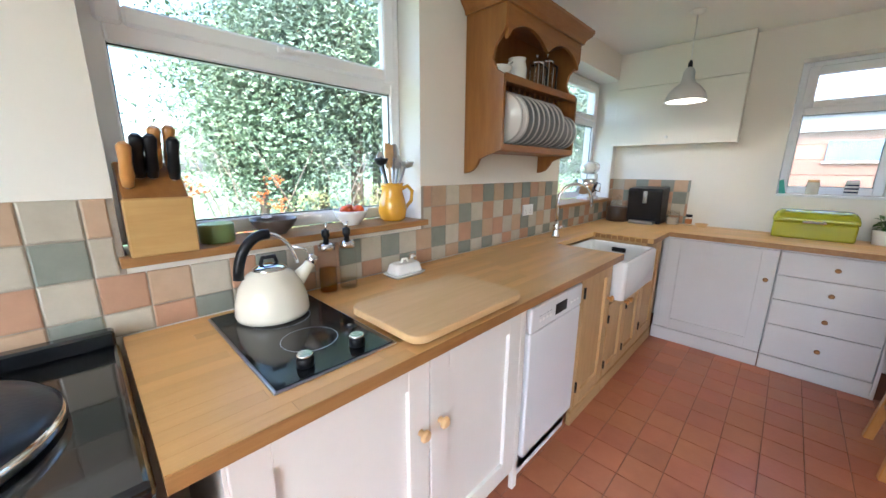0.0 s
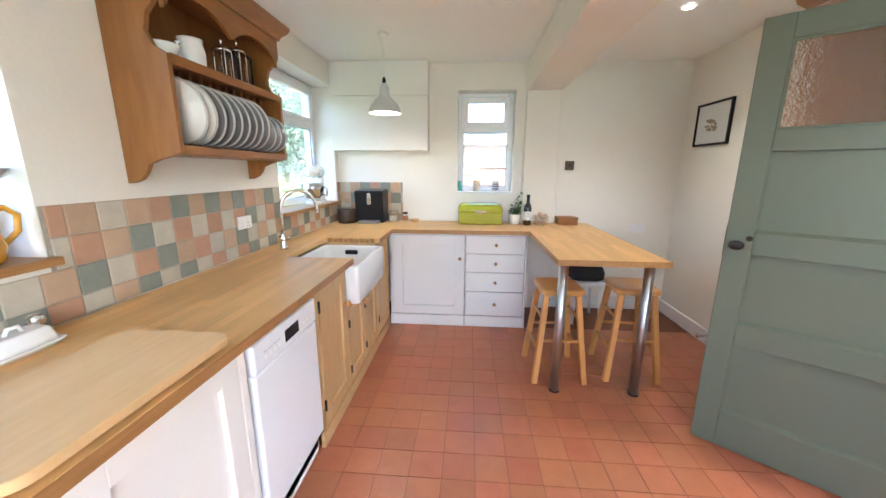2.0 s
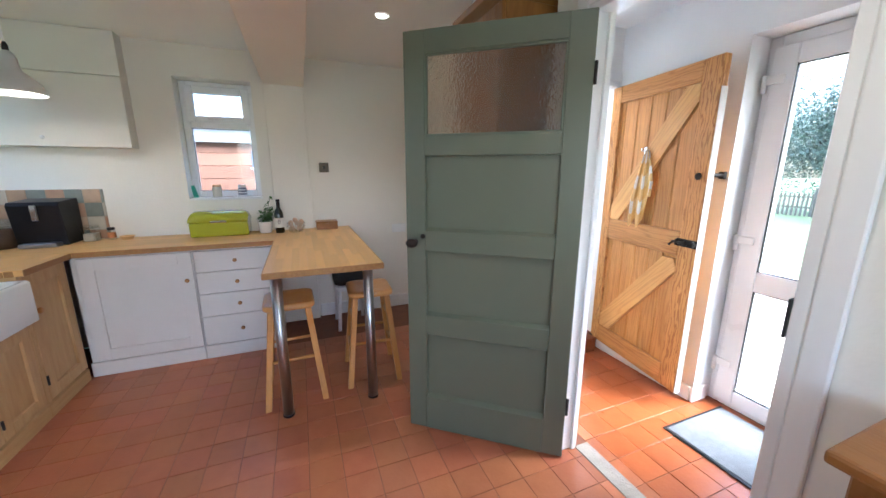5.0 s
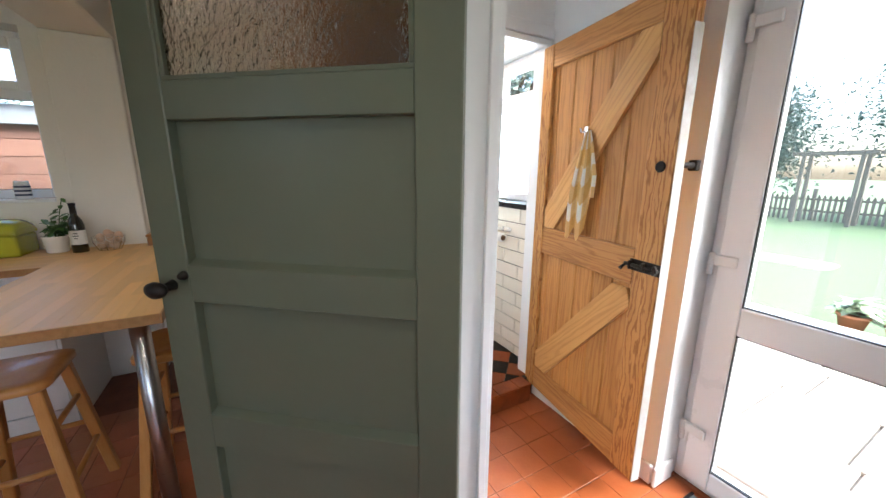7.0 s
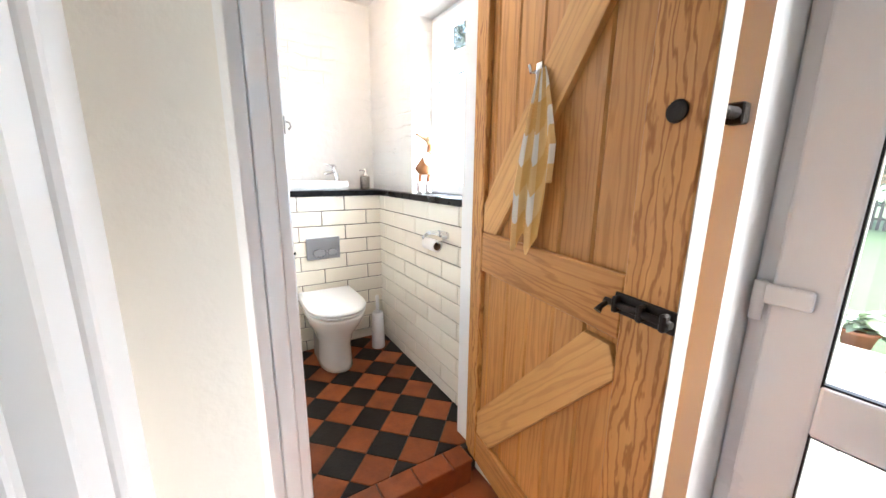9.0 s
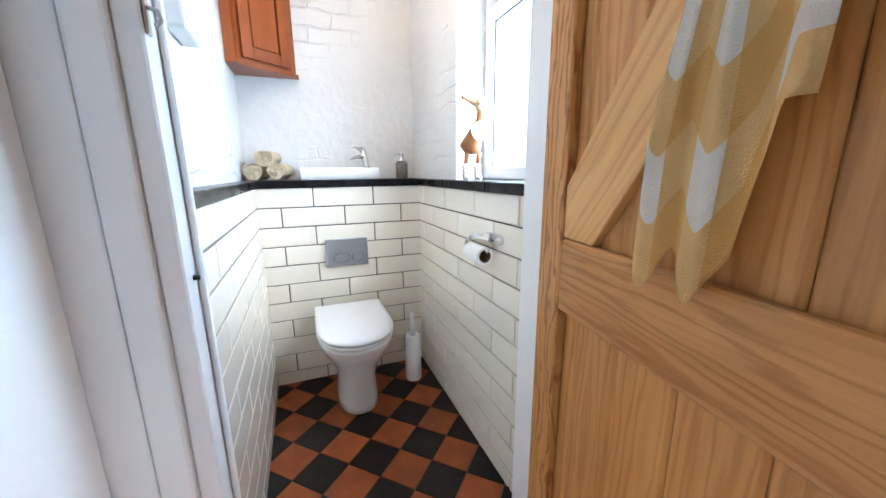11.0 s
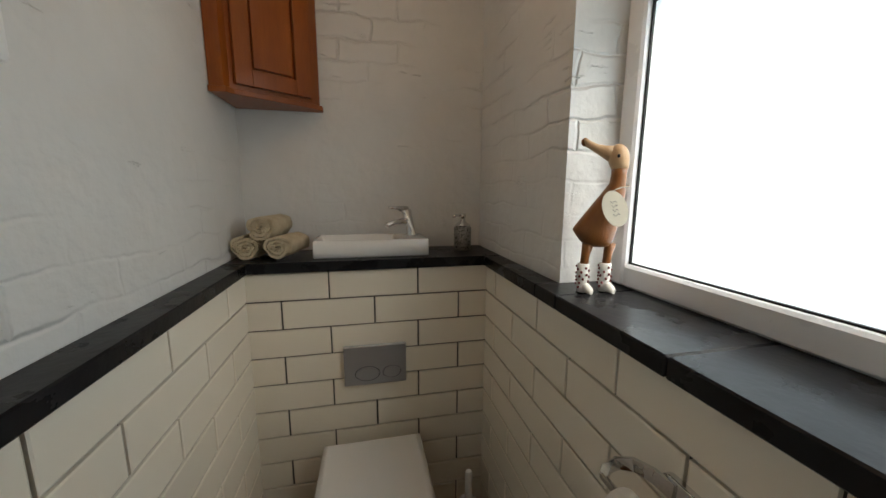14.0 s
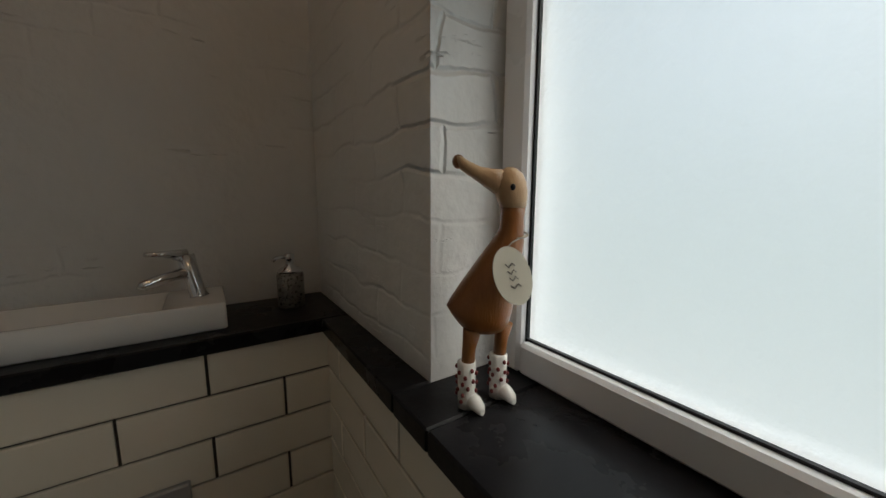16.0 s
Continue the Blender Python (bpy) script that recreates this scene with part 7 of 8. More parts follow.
def rolled_towels():
    m = material("cream_terry_cloth", (0.76, 0.66, 0.48), 0.95, 0, (0.62, 0.49, 0.31), 30, bump=0.9, fine=240)
    for x, y, z in ((4.505, -1.095, 1.250), (4.485, -1.197, 1.250), (4.50, -1.145, 1.318)):
        # a flat cloth wound into a spiral about an axis that points into the room
        bm = bmesh.new()
        turns, n = 3.2, 64
        outer, inner = [], []
        for k in range(n + 1):
            a = 2 * math.pi * turns * k / n + y * 40
            q = 0.007 + 0.040 * k / n
            w = 1 + 0.07 * math.sin(3 * a) + 0.04 * math.sin(7 * a + x * 90)
            outer.append((q * w * math.cos(a) * 1.04, q * w * math.sin(a) * 0.92))
            inner.append(((q - 0.0095) * w * math.cos(a) * 1.04, (q - 0.0095) * w * math.sin(a) * 0.92))
        loop = outer + inner[::-1]
        for face in (0,):
            rows = [[bm.verts.new((x + d + 0.004 * math.sin(i * 0.9), y + u * (1 + 0.05 * math.sin(9 * d + i * 0.2)) - 0.25 * (d + 0.075), z + v)) for i, (u, v) in enumerate(loop)] for d in (-0.075, -0.068, 0.0, 0.06)]
            m2 = len(loop)
            for ra, rb in zip(rows, rows[1:]):
                for i in range(m2):
                    f = bm.faces.new((ra[i], ra[(i + 1) % m2], rb[(i + 1) % m2], rb[i]))
                    f.smooth = True
            for i in range(n):
                bm.faces.new((rows[0][i], rows[0][i + 1], rows[0][m2 - 2 - i], rows[0][m2 - 1 - i]))
                bm.faces.new((rows[-1][i], rows[-1][m2 - 1 - i], rows[-1][m2 - 2 - i], rows[-1][i + 1]))
        bmesh.ops.recalc_face_normals(bm, faces=bm.faces)
        solo("rolled_towel", bm, m, (x, y, z - 0.04), "rolled cream hand towel stacked on the ledge", "towel", "rolled towels on the ledge")


def duck():
    """A carved wooden duck in spotted boots, one mesh; u runs to its breast, d sideways."""
    base = Vector((3.885, -2.0, 1.2075))
    right, near = Vector((-0.551, -0.834, 0)), Vector((-0.834, 0.551, 0))
    P = lambda u, z, d=0.0: base + right * u + near * d + Vector((0, 0, z * 0.915))
    bm = bmesh.new()
    def section(z, u0, u1, depth):
        """A level slice, drawn out to a point towards the tail where it is long."""
        c, q = (u0 + u1) / 2, (u1 - u0) / 2
        return [P(c + q * math.cos(a), z, depth * math.sin(a)) for a in (2 * math.pi * k / 24 for k in range(24))]
    rings(bm, [section(*v) for v in ((0.116, -0.014, 0.016, 0.012), (0.120, -0.028, 0.027, 0.024), (0.130, -0.037, 0.033, 0.032), (0.146, -0.048, 0.037, 0.037), (0.157, -0.0535, 0.039, 0.037), (0.165, -0.050, 0.040, 0.037), (0.19, -0.035, 0.044, 0.036),
                                       (0.23, -0.0095, 0.049, 0.029), (0.255, 0.0066, 0.0515, 0.023), (0.272, 0.017, 0.0505, 0.018), (0.290, 0.019, 0.0505, 0.017), (0.306, 0.019, 0.0520, 0.019))], True, True, True, 0)
    rings(bm, [section(*v) for v in ((0.3055, 0.018, 0.0525, 0.0192), (0.317, 0.013, 0.0535, 0.022), (0.330, 0.009, 0.0535, 0.0235), (0.342, 0.009, 0.0515, 0.0225), (0.353, 0.013, 0.047, 0.018), (0.360, 0.020, 0.040, 0.011), (0.363, 0.025, 0.034, 0.004))], True, True, True, 1)
    rings(bm, [[P(u, z) + (near * (w * math.cos(a))) + Vector((0, 0, h * math.sin(a))) for a in (2 * math.pi * k / 14 for k in range(14))] for u, z, w, h in ((0.022, 0.338, 0.018, 0.020), (0.006, 0.344, 0.0145, 0.0155), (-0.010, 0.352, 0.013, 0.011), (-0.026, 0.362, 0.0135, 0.0095), (-0.036, 0.369, 0.013, 0.009), (-0.041, 0.373, 0.008, 0.006))], True, True, True, 1)
    blob(bm, P(-0.0385, 0.3705, 0.0), (0.0085, 0.0085, 0.0095), 12, 8, 0)
    for d in (0.0225, -0.0225):
        blob(bm, P(0.030, 0.334, d), (0.0035, 0.0035, 0.0045), 10, 6, 3)
    for u, d in ((-0.022, 0.014), (0.026, -0.012)):
        tube(bm, [P(u + 0.004, 0.125, d), P(u, 0.095, d), P(u - 0.002, 0.062, d)], [0.013, 0.0095, 0.009], 12, 0)
        tube(bm, [P(u - 0.003, 0.074, d), P(u - 0.003, 0.072, d), P(u - 0.003, 0.04, d), P(u - 0.002, 0.015, d), P(u - 0.002, 0.001, d)], [0.010, 0.0135, 0.0125, 0.0135, 0.013], 14, 2)
        rings(bm, [[P(u + s * 0.8 * 0.55, 0.001 + h * (0.5 + 0.5 * math.sin(a)), d + s * 0.62) + (right * 0.62 - near * 0.55 * 0.8) * (w * math.cos(a)) for a in (2 * math.pi * k / 12 for k in range(12))] for s, w, h in ((-0.012, 0.009, 0.02), (0.0, 0.013, 0.028), (0.02, 0.014, 0.024), (0.034, 0.011, 0.017), (0.04, 0.005, 0.010))], True, True, True, 2)
        rnd = random.Random(int(1000 * (u + 1)))
        for k in range(26):
            a, h = 2.4 * k + rnd.uniform(-0.3, 0.3), 0.012 + 0.056 * k / 26
            q = P(u - 0.003, h, d) + 0.0136 * (right * math.cos(a) + near * math.sin(a))
            blob(bm, q, (0.0029, 0.0029, 0.0034), 7, 5, 4)
    mats = [wood("carved_teak", (0.30, 0.115, 0.03), (0.19, 0.06, 0.014), 0.32, (14, 14, 3), coat=0.3), wood("pale_bamboo_root", (0.55, 0.36, 0.20), (0.44, 0.26, 0.13), 0.35, (10, 10, 4), coat=0.2),
            material("white_boot_paint", (0.78, 0.76, 0.72), 0.25, 0, (0.76, 0.74, 0.70), 5, bump=0, coat=0.3), BLACK, material("dark_red_dots", (0.18, 0.02, 0.02), 0.4, 0, (0.15, 0.018, 0.018), 5, bump=0)]
    solo("wooden_duck", bm, mats, base, "carved brown wooden duck figure in white spotted boots", "figurine")
    tag = thing("swing_tag", P(0.03, 0.13), "oval cream paper swing tag tied round the duck's neck", "tag")
    ctr = P(0.029, 0.213, 0.044)
    up = (Vector((0, 0, 1)) * 0.94 - right * 0.30).normalized()
    acr = (right * 0.93 + near * -0.25 + Vector((0, 0, 0.2))).normalized()
    nrm = acr.cross(up).normalized()
    loops = [[ctr + nrm * o + acr * (q * 0.025 * math.cos(a)) + up * (q * 0.039 * math.sin(a)) for a in (2 * math.pi * k / 32 for k in range(32))] for o, q in ((-0.001, 0.97), (-0.001, 1), (0.001, 1), (0.001, 0.97))]
    card = part("card", rings(None, loops, True, True, False), material("cream_card", (0.68, 0.65, 0.55), 0.6, 0, (0.65, 0.62, 0.52), 8, bump=0.05), tag)
    bm = bmesh.new()
    s = 1 if nrm.dot(near) > 0 else -1
    for i, (h, w) in enumerate(((0.014, 0.010), (0.005, 0.009), (-0.004, 0.009), (-0.014, 0.011))):
        a = ctr + nrm * (s * 0.0015) + up * h
        tube(bm, [a - acr * w * 0.6 + up * 0.003, a - acr * w * 0.2 - up * 0.002, a + acr * w * 0.3 + up * 0.003, a + acr * w * 0.6 - up * 0.001], 0.0006, 6)
    part("scribbled_mark", bm, material("pencil_grey", (0.12, 0.12, 0.12), 0.7, 0, (0.15, 0.15, 0.15), 9, bump=0), card)
    cord = [P(0.035 + 0.0215 * math.cos(a), 0.266 - 0.004 * math.sin(a), 0.019 * math.sin(a)) for a in (2 * math.pi * k / 20 for k in range(21))]
    part("string", tube(None, cord + [P(0.030, 0.258, 0.030), ctr + up * 0.035], 0.0012, 6), PALEGROUT, tag, "thin white string")


def corner_cabinet():
    r = thing("corner_cabinet", (4.5, -1.15, 1.725), "orange pine corner wall cabinet with a panelled door", "cabinet")
    x0, yb, xb, y1 = 4.405, -1.043, 4.627, -1.33
    z0, z1 = 1.742, 2.30
    fl, fr = (x0 + 0.022, yb - 0.05), (xb - 0.05, y1 + 0.02)
    part("body", prism(None, [(x0, yb), (xb, yb), (xb, y1), (fr[0] + 0.03, y1), fr, fl, (x0, yb - 0.04)], "z", z0, z1), ORANGE, r)
    base = [(x0 - 0.012, yb), (xb, yb), (xb, y1 - 0.012), (fr[0] + 0.02, y1 - 0.012), (fr[0] - 0.016, fr[1] - 0.006), (fl[0] - 0.01, fl[1] - 0.014), (x0 - 0.012, yb - 0.05)]
    part("base_moulding", prism(None, base, "z", z0 - 0.018, z0 - 0.0005, 0.003), ORANGE, r)
    part("cornice", prism(None, base, "z", z1 + 0.0005, z1 + 0.025, 0.003), ORANGE, r)
    a, b = Vector((*fl, 0)), Vector((*fr, 0))
    d = (b - a).normalized()
    out = Vector((d.y, -d.x, 0))
    if out.x > 0:
        out = -out
    L = (b - a).length

    def slab(u0, u1, lo, hi, t0, t1, bm=None):
        return prism(bm, [((a + d * u + out * t).x, (a + d * u + out * t).y) for u, t in ((u0, t0), (u1, t0), (u1, t1), (u0, t1))], "z", lo, hi, 0.002)
    bm = slab(0.012, 0.062, z0 + 0.015, z1 - 0.015, 0.001, 0.018)
    slab(L - 0.062, L - 0.012, z0 + 0.015, z1 - 0.015, 0.001, 0.018, bm)
    slab(0.062, L - 0.062, z0 + 0.015, z0 + 0.065, 0.001, 0.018, bm)
    slab(0.062, L - 0.062, z1 - 0.065, z1 - 0.015, 0.001, 0.018, bm)
    door_p = part("door", bm, ORANGE, r)
    part("panel", slab(0.07, L - 0.07, z0 + 0.073, z1 - 0.073, 0.001, 0.012), ORANGE, door_p)


def toilet_bits():
    r = thing("wall_heater", (3.64, -1.07, 1.58), "small white boxed wall unit high on the wall", "box")
    part("case", box(None, 3.56, -1.088, 1.58, 3.72, -1.041, 1.90, 0.008, 2), PLASTIC, r)
    part("grille", box(None, 3.58, -1.091, 1.60, 3.70, -1.0885, 1.64, 0.001), GLOSS, r)
    bm = box(None, 3.108, -1.1385, 1.425, 3.124, -1.1335, 1.475, 0.002)
    tube(bm, [(3.116, -1.138, 1.46), (3.116, -1.150, 1.457), (3.116, -1.153, 1.446), (3.116, -1.145, 1.438)], 0.003)
    solo("cabin_hook", bm, STEEL, (3.116, -1.15, 1.425), "small steel hook screwed to the door frame", "hook")
    bm = tube(None, [(3.14, -1.134, 1.075), (3.14, -1.143, 1.075)], [0.0045, 0.004])
    solo("latch_pin", bm, IRON, (3.155, -1.17, 1.07), "small black iron latch pin on the door frame", "latch")


for build in (toilet, flush_plate, brush, roll_holder, basin, rolled_towels, duck, corner_cabinet, toilet_bits):
    build()


# ---- outdoors ----
GRASS = material("lawn_grass", (0.105, 0.16, 0.07), 0.9, 0, (0.08, 0.125, 0.05), 3, bump=0.5, fine=120)
ground = solo("ground", box(None, -150, -150, -0.45, 150, 150, -0.18), GRASS, (0, 0, -0.18), "green lawn and rough grass all round the house", "ground", "", "structure")
STONE = material("buff_sandstone", (0.42, 0.38, 0.32), 0.85, 0, (0.34, 0.30, 0.25), 4, bump=0.3, fine=30, per="object", spread=0.12)
patio = solo("patio", box(None, -2.5, -5.35, -0.19, 6.0, -2.26, -0.065), CEMENT, (2, -4, -0.1), "buff sandstone slab patio outside the back door", "patio", "", "structure")
rnd = random.Random(11)
slabs = {}
y = -2.28
while y > -4.9:
    x, d = -2.48 + rnd.uniform(0, 0.3), rnd.choice((0.45, 0.6))
    while x < 5.9:
        w = rnd.choice((0.45, 0.6, 0.75, 0.9))
        if (w, d) not in slabs:
            slabs[w, d] = mesh_of("slab", box(None, 0.006, -d + 0.006, 0, w - 0.006, -0.006, 0.03, 0.006), STONE)
        piece("slab", slabs[w, d], patio, (x, y, -0.064 + rnd.uniform(0, 0.004)))
        x += w
    y -= d
solo("back_step", box(None, 1.2, -2.62, -0.062, 2.45, -2.26, 0.0, 0.01), STONE, (1.8, -2.4, -0.06), "low stone step at the back door", "step", "", "structure")
solo("stepping_stone", prism(None, round_rect(3.5, -9.5, 4.7, -8.7, 0.2), "z", -0.2, -0.165, 0.01), STONE, (4.1, -9.1, -0.18), "pale flat stone slab set in the lawn", "slab")
BARK = material("grey_brown_bark", (0.13, 0.10, 0.075), 0.95, 0, (0.08, 0.06, 0.045), 9, (1, 1, 0.3), 0.6, 30)
# the last, grey_green, has garden haze mixed into its leaf colour
FOLIAGE = [material("foliage_" + k, c, 0.6, 0, tuple(v * 0.55 for v in c), 0.8, bump=0.0, per="island", spread=0.35, hue=0.02)
           for k, c in (("deep_green", (0.13, 0.19, 0.10)), ("blue_green", (0.13, 0.19, 0.13)), ("yellow_green", (0.24, 0.25, 0.10)), ("grey_green", (0.20, 0.26, 0.21)))]


def crown(bm, centre, radii, count, size, rnd):
    """Many small bent leaves in clumps about a centre, with gaps between the clumps."""
    cs = [Vector((centre[0] + radii[0] * rnd.gauss(0, 0.5), centre[1] + radii[1] * rnd.gauss(0, 0.5), centre[2] + radii[2] * rnd.gauss(0, 0.5))) for _ in range(max(6, count // 60))]
    verts, faces = [], []
    for i in range(count):
        c = rnd.choice(cs)
        q = min(radii) * 0.3
        p = c + Vector((rnd.gauss(0, q), rnd.gauss(0, q), rnd.gauss(0, q * 0.8)))
        s = size * rnd.uniform(0.6, 1.4)
        a = Vector((rnd.gauss(0, 1), rnd.gauss(0, 1), rnd.gauss(0, 0.6))).normalized()
        b = a.orthogonal().normalized()
        n = a.cross(b) * 0.25
        v = [bm.verts.new(w) for w in (p, p + a * s * 0.5 + b * s * 0.28 + n * s, p + a * s, p + a * s * 0.5 - b * s * 0.28 + n * s)]
        bm.faces.new((v[0], v[1], v[2]))
        bm.faces.new((v[0], v[2], v[3]))
    return bm


def tree(name, at, height, spread, count, leaf, mat, seed, label):
    rnd = random.Random(seed)
    r = thing(name, at, label, "tree")
    x, y, z = at
    top = (x + rnd.uniform(-0.3, 0.3), y + rnd.uniform(-0.3, 0.3), z + height * 0.75)
    part("trunk", tube(None, [(x, y, z - 0.1), (x + 0.05, y, z + height * 0.3), top], [height * 0.028, height * 0.02, height * 0.007], 10), BARK, r)
    for k in range(8):
        a, u = rnd.uniform(0, 6.28), rnd.uniform(0.3, 0.65)
        p = Vector((x, y, z + height * u))
        e = p + Vector((spread * 0.7 * math.cos(a), spread * 0.7 * math.sin(a), height * 0.2))
        part("limb", tube(None, [p, p.lerp(e, 0.5) + Vector((0, 0, 0.05 * height)), e], [height * 0.011, height * 0.007, height * 0.003], 7), BARK, r)
    bm = crown(bmesh.new(), (x, y, z + height * 0.62), (spread, spread, height * 0.34), count, leaf, rnd)
    part("crown", bm, mat, r)


for i, (x, yy, h, s, n, l) in enumerate(((3.2, 8.4, 3.7, 0.9, 4200, 0.12), (3.9, 8.9, 5.8, 1.4, 5200, 0.13), (5.4, 8.6, 6.4, 1.6, 5200, 0.13), (7.3, 8.8, 6.2, 1.7, 4200, 0.14), (9.6, 8.6, 6.0, 1.8, 3600, 0.15), (12.2, 8.4, 6.0, 1.8, 2600, 0.16), (4.6, 10.6, 6.5, 1.9, 3200, 0.17), (15.0, 8.6, 6.5, 2.0, 2400, 0.18), (18.5, 10.5, 7.0, 2.4, 2200, 0.22), (12.5, 6.0, 4.5, 1.5, 2200, 0.16), (6.4, 12.2, 6.8, 1.6, 3000, 0.2), (8.8, 12.6, 7.0, 2.0, 3000, 0.2), (11.6, 12.2, 7.0, 2.2, 3000, 0.2))):
    tree("garden_tree", (x, yy, -0.18), h, s, n * (4 if i in (0, 1, 2, 6) else 3), l * 0.68, FOLIAGE[i % 2], 20 + i, "leafy dark green tree in the thicket behind the kitchen")
# low scrub under the trees
bm = bmesh.new()
rnd = random.Random(5)
for i in range(22):
    crown(bm, (-2.0 + i * 0.62, 6.3 + rnd.uniform(-0.4, 0.8), rnd.uniform(0.1, 0.9)), (0.5, 0.4, 0.5), 1100, 0.06, rnd)
solo("bramble_hedge", bm, FOLIAGE[2], (3, 4.6, -0.18), "tangled yellow-green brambles and shrubs", "hedge", "", "stuff")
bm = bmesh.new()
for i in range(60):
    x = rnd.uniform(0.3, 7)
    yy = rnd.uniform(5.6, 6.6)
    tube(bm, [(x, yy, -0.2), (x + rnd.uniform(-0.3, 0.3), yy, 0.6), (x + rnd.uniform(-0.7, 0.7), yy - 0.1, rnd.uniform(0.9, 1.9))], [0.012, 0.009, 0.004], 5)
solo("twigs", bm, BARK, (3, 4.5, -0.18), "bare grey brown stems in the thicket", "twigs", "", "stuff")
for i in range(14):
    c = (rnd.uniform(1.2, 2.6), rnd.uniform(5.6, 6.0), rnd.uniform(0.5, 1.3))
    part("berry_cluster", crown(bmesh.new(), c, (0.08, 0.08, 0.08), 26, 0.05, rnd), ORANGE, bpy.data.objects["twigs"])
# these trees take the haze-paled leaf colour
for i, (x, yy, h, s) in enumerate(((9.0, -20.5, 5.0, 1.2), (4.1, -21.5, 6.4, 1.9), (13.5, -26, 5.5, 2.0), (-0.5, -22, 8.0, 2.8), (-4.5, -24, 8.5, 3.0), (15, -24, 8, 3), (10.5, -7.6, 7.5, 2.4))):
    tree("garden_tree", (x, yy, -0.18), h, s, 8000, 0.15, FOLIAGE[3], 50 + i, "broad green tree at the far end of the lawn" if yy < -10 else "tall green tree beside the house")
WOODGREY = material("weathered_fence_wood", (0.30, 0.25, 0.20), 0.9, 0, (0.20, 0.165, 0.13), 5, (6, 6, 1), 0.3)
fence = thing("garden_fence", (3, -17.6, -0.18), "low weathered wooden picket fence across the lawn", "fence")
pk, rl = mesh_of("picket", prism(None, [(-0.035, 0), (0.035, 0), (0.035, 0.82), (0, 0.9), (-0.035, 0.82)], "y", -0.01, 0.01), WOODGREY), mesh_of("fence_post", box(None, -0.05, -0.05, 0, 0.05, 0.05, 1.1, 0.006), WOODGREY)
for i in range(160):
    piece("picket", pk, fence, (-7 + i * 0.14, -17.6, -0.18))
for i in range(13):
    piece("fence_post", rl, fence, (-7 + i * 1.9, -17.67, -0.18))
for z in (0.12, 0.52):
    part("fence_rail", box(None, -7.1, -17.635, z, 15.5, -17.612, z + 0.07, 0.004), WOODGREY, fence)
perg = thing("pergola", (5.7, -16.6, -0.18), "grey wooden garden arch in front of the fence", "pergola")
for x, yy in ((5.1, -16.4), (6.4, -16.4), (5.1, -17.0), (6.4, -17.0)):
    part("post", box(None, x - 0.05, yy - 0.05, -0.18, x + 0.05, yy + 0.05, 2.0, 0.006), WOODGREY, perg)
for yy in (-16.4, -17.0):
    part("beam", box(None, 4.8, yy - 0.04, 2.0, 6.7, yy + 0.04, 2.12, 0.006), WOODGREY, perg)
TERRA = material("terracotta_pot", (0.42, 0.17, 0.08), 0.8, 0, (0.33, 0.13, 0.06), 7, bump=0.2)
HOSTA = material("variegated_leaf", (0.56, 0.60, 0.46), 0.45, 0, (0.22, 0.34, 0.15), 22, bump=0.1, per="object", spread=0.2)
hl = leaf_mesh(HOSTA, 6, 0.24, 0.13)
for x, yy, k in ((2.52, -5.62, 0.78), (2.22, -5.66, 0.62), (1.70, -5.6, 0.8)):
    r = thing("potted_hosta", (x, yy, -0.18), "variegated hosta spilling from a terracotta pot", "plant", "pots on the patio")
    part("pot", lathe(None, (x, yy, -0.18), [(0.10 * k, 0), (0.15 * k, 0.22 * k), (0.165 * k, 0.225 * k), (0.165 * k, 0.26 * k), (0.145 * k, 0.26 * k), (0.14 * k, 0.22 * k), (0.002, 0.2 * k)], 24), TERRA, r)
    for i in range(34):
        ob = piece("leaf", hl, r, (x + k * rnd.uniform(-0.08, 0.08), yy + k * rnd.uniform(-0.08, 0.08), -0.18 + k * (0.24 + rnd.uniform(0, 0.18))), (radians(rnd.uniform(-15, 45)), radians(rnd.uniform(-15, 15)), rnd.uniform(0, 6.28)))
        ob.scale = (k, k, k)

# the outbuilding behind the small window
SHED = material("red_brown_boarding", (0.24, 0.125, 0.085), 0.8, 0, (0.17, 0.085, 0.055), 6, (1, 1, 6), 0.2, per="object", spread=0.2)
TIN = material("pale_corrugated_sheet", (0.30, 0.32, 0.33), 0.6, 0, (0.22, 0.24, 0.24), 5, bump=0.1)
shed = thing("shed", (7.5, 0.5, -0.18), "red-brown boarded outbuilding with a corrugated roof", "shed")
part("wall", box(None, 6.7, -2.6, -0.18, 9.2, 2.4, 1.86), SHED, shed)
bd = mesh_of("board", box(None, 0, 0, 0, 0.022, 5.0, 0.165, 0.004), SHED)
for i in range(12):
    piece("board", bd, shed, (6.676, -2.6, -0.16 + i * 0.17))
part("fascia", box(None, 6.60, -2.7, 1.84, 6.66, 2.5, 2.02, 0.004), TIN, shed)
win = part("window", box(None, 6.655, 0.35, 1.52, 6.672, 1.0, 1.74, 0.003), material("dark_blue_glass", (0.10, 0.16, 0.24), 0.08, 0, (0.09, 0.15, 0.22), 4, bump=0), shed)
part("window_frame", box(None, 6.648, 0.33, 1.50, 6.66, 1.02, 1.519, 0.002), GLOSS, win)
bm = bmesh.new()
prev = None
for i in range(221):
    yy = -2.9 + i * 0.025
    zz = 0.022 * math.sin(i * math.pi / 3)
    row = [bm.verts.new(v) for v in ((6.52, yy, 2.06 + zz), (9.6, yy, 2.75 + zz), (9.6, yy, 2.762 + zz), (6.52, yy, 2.072 + zz))]
    if prev:
        for k in range(4):
            bm.faces.new((prev[k], row[k], row[(k + 1) % 4], prev[(k + 1) % 4]))
    prev = row
part("roof", bm, TIN, shed)


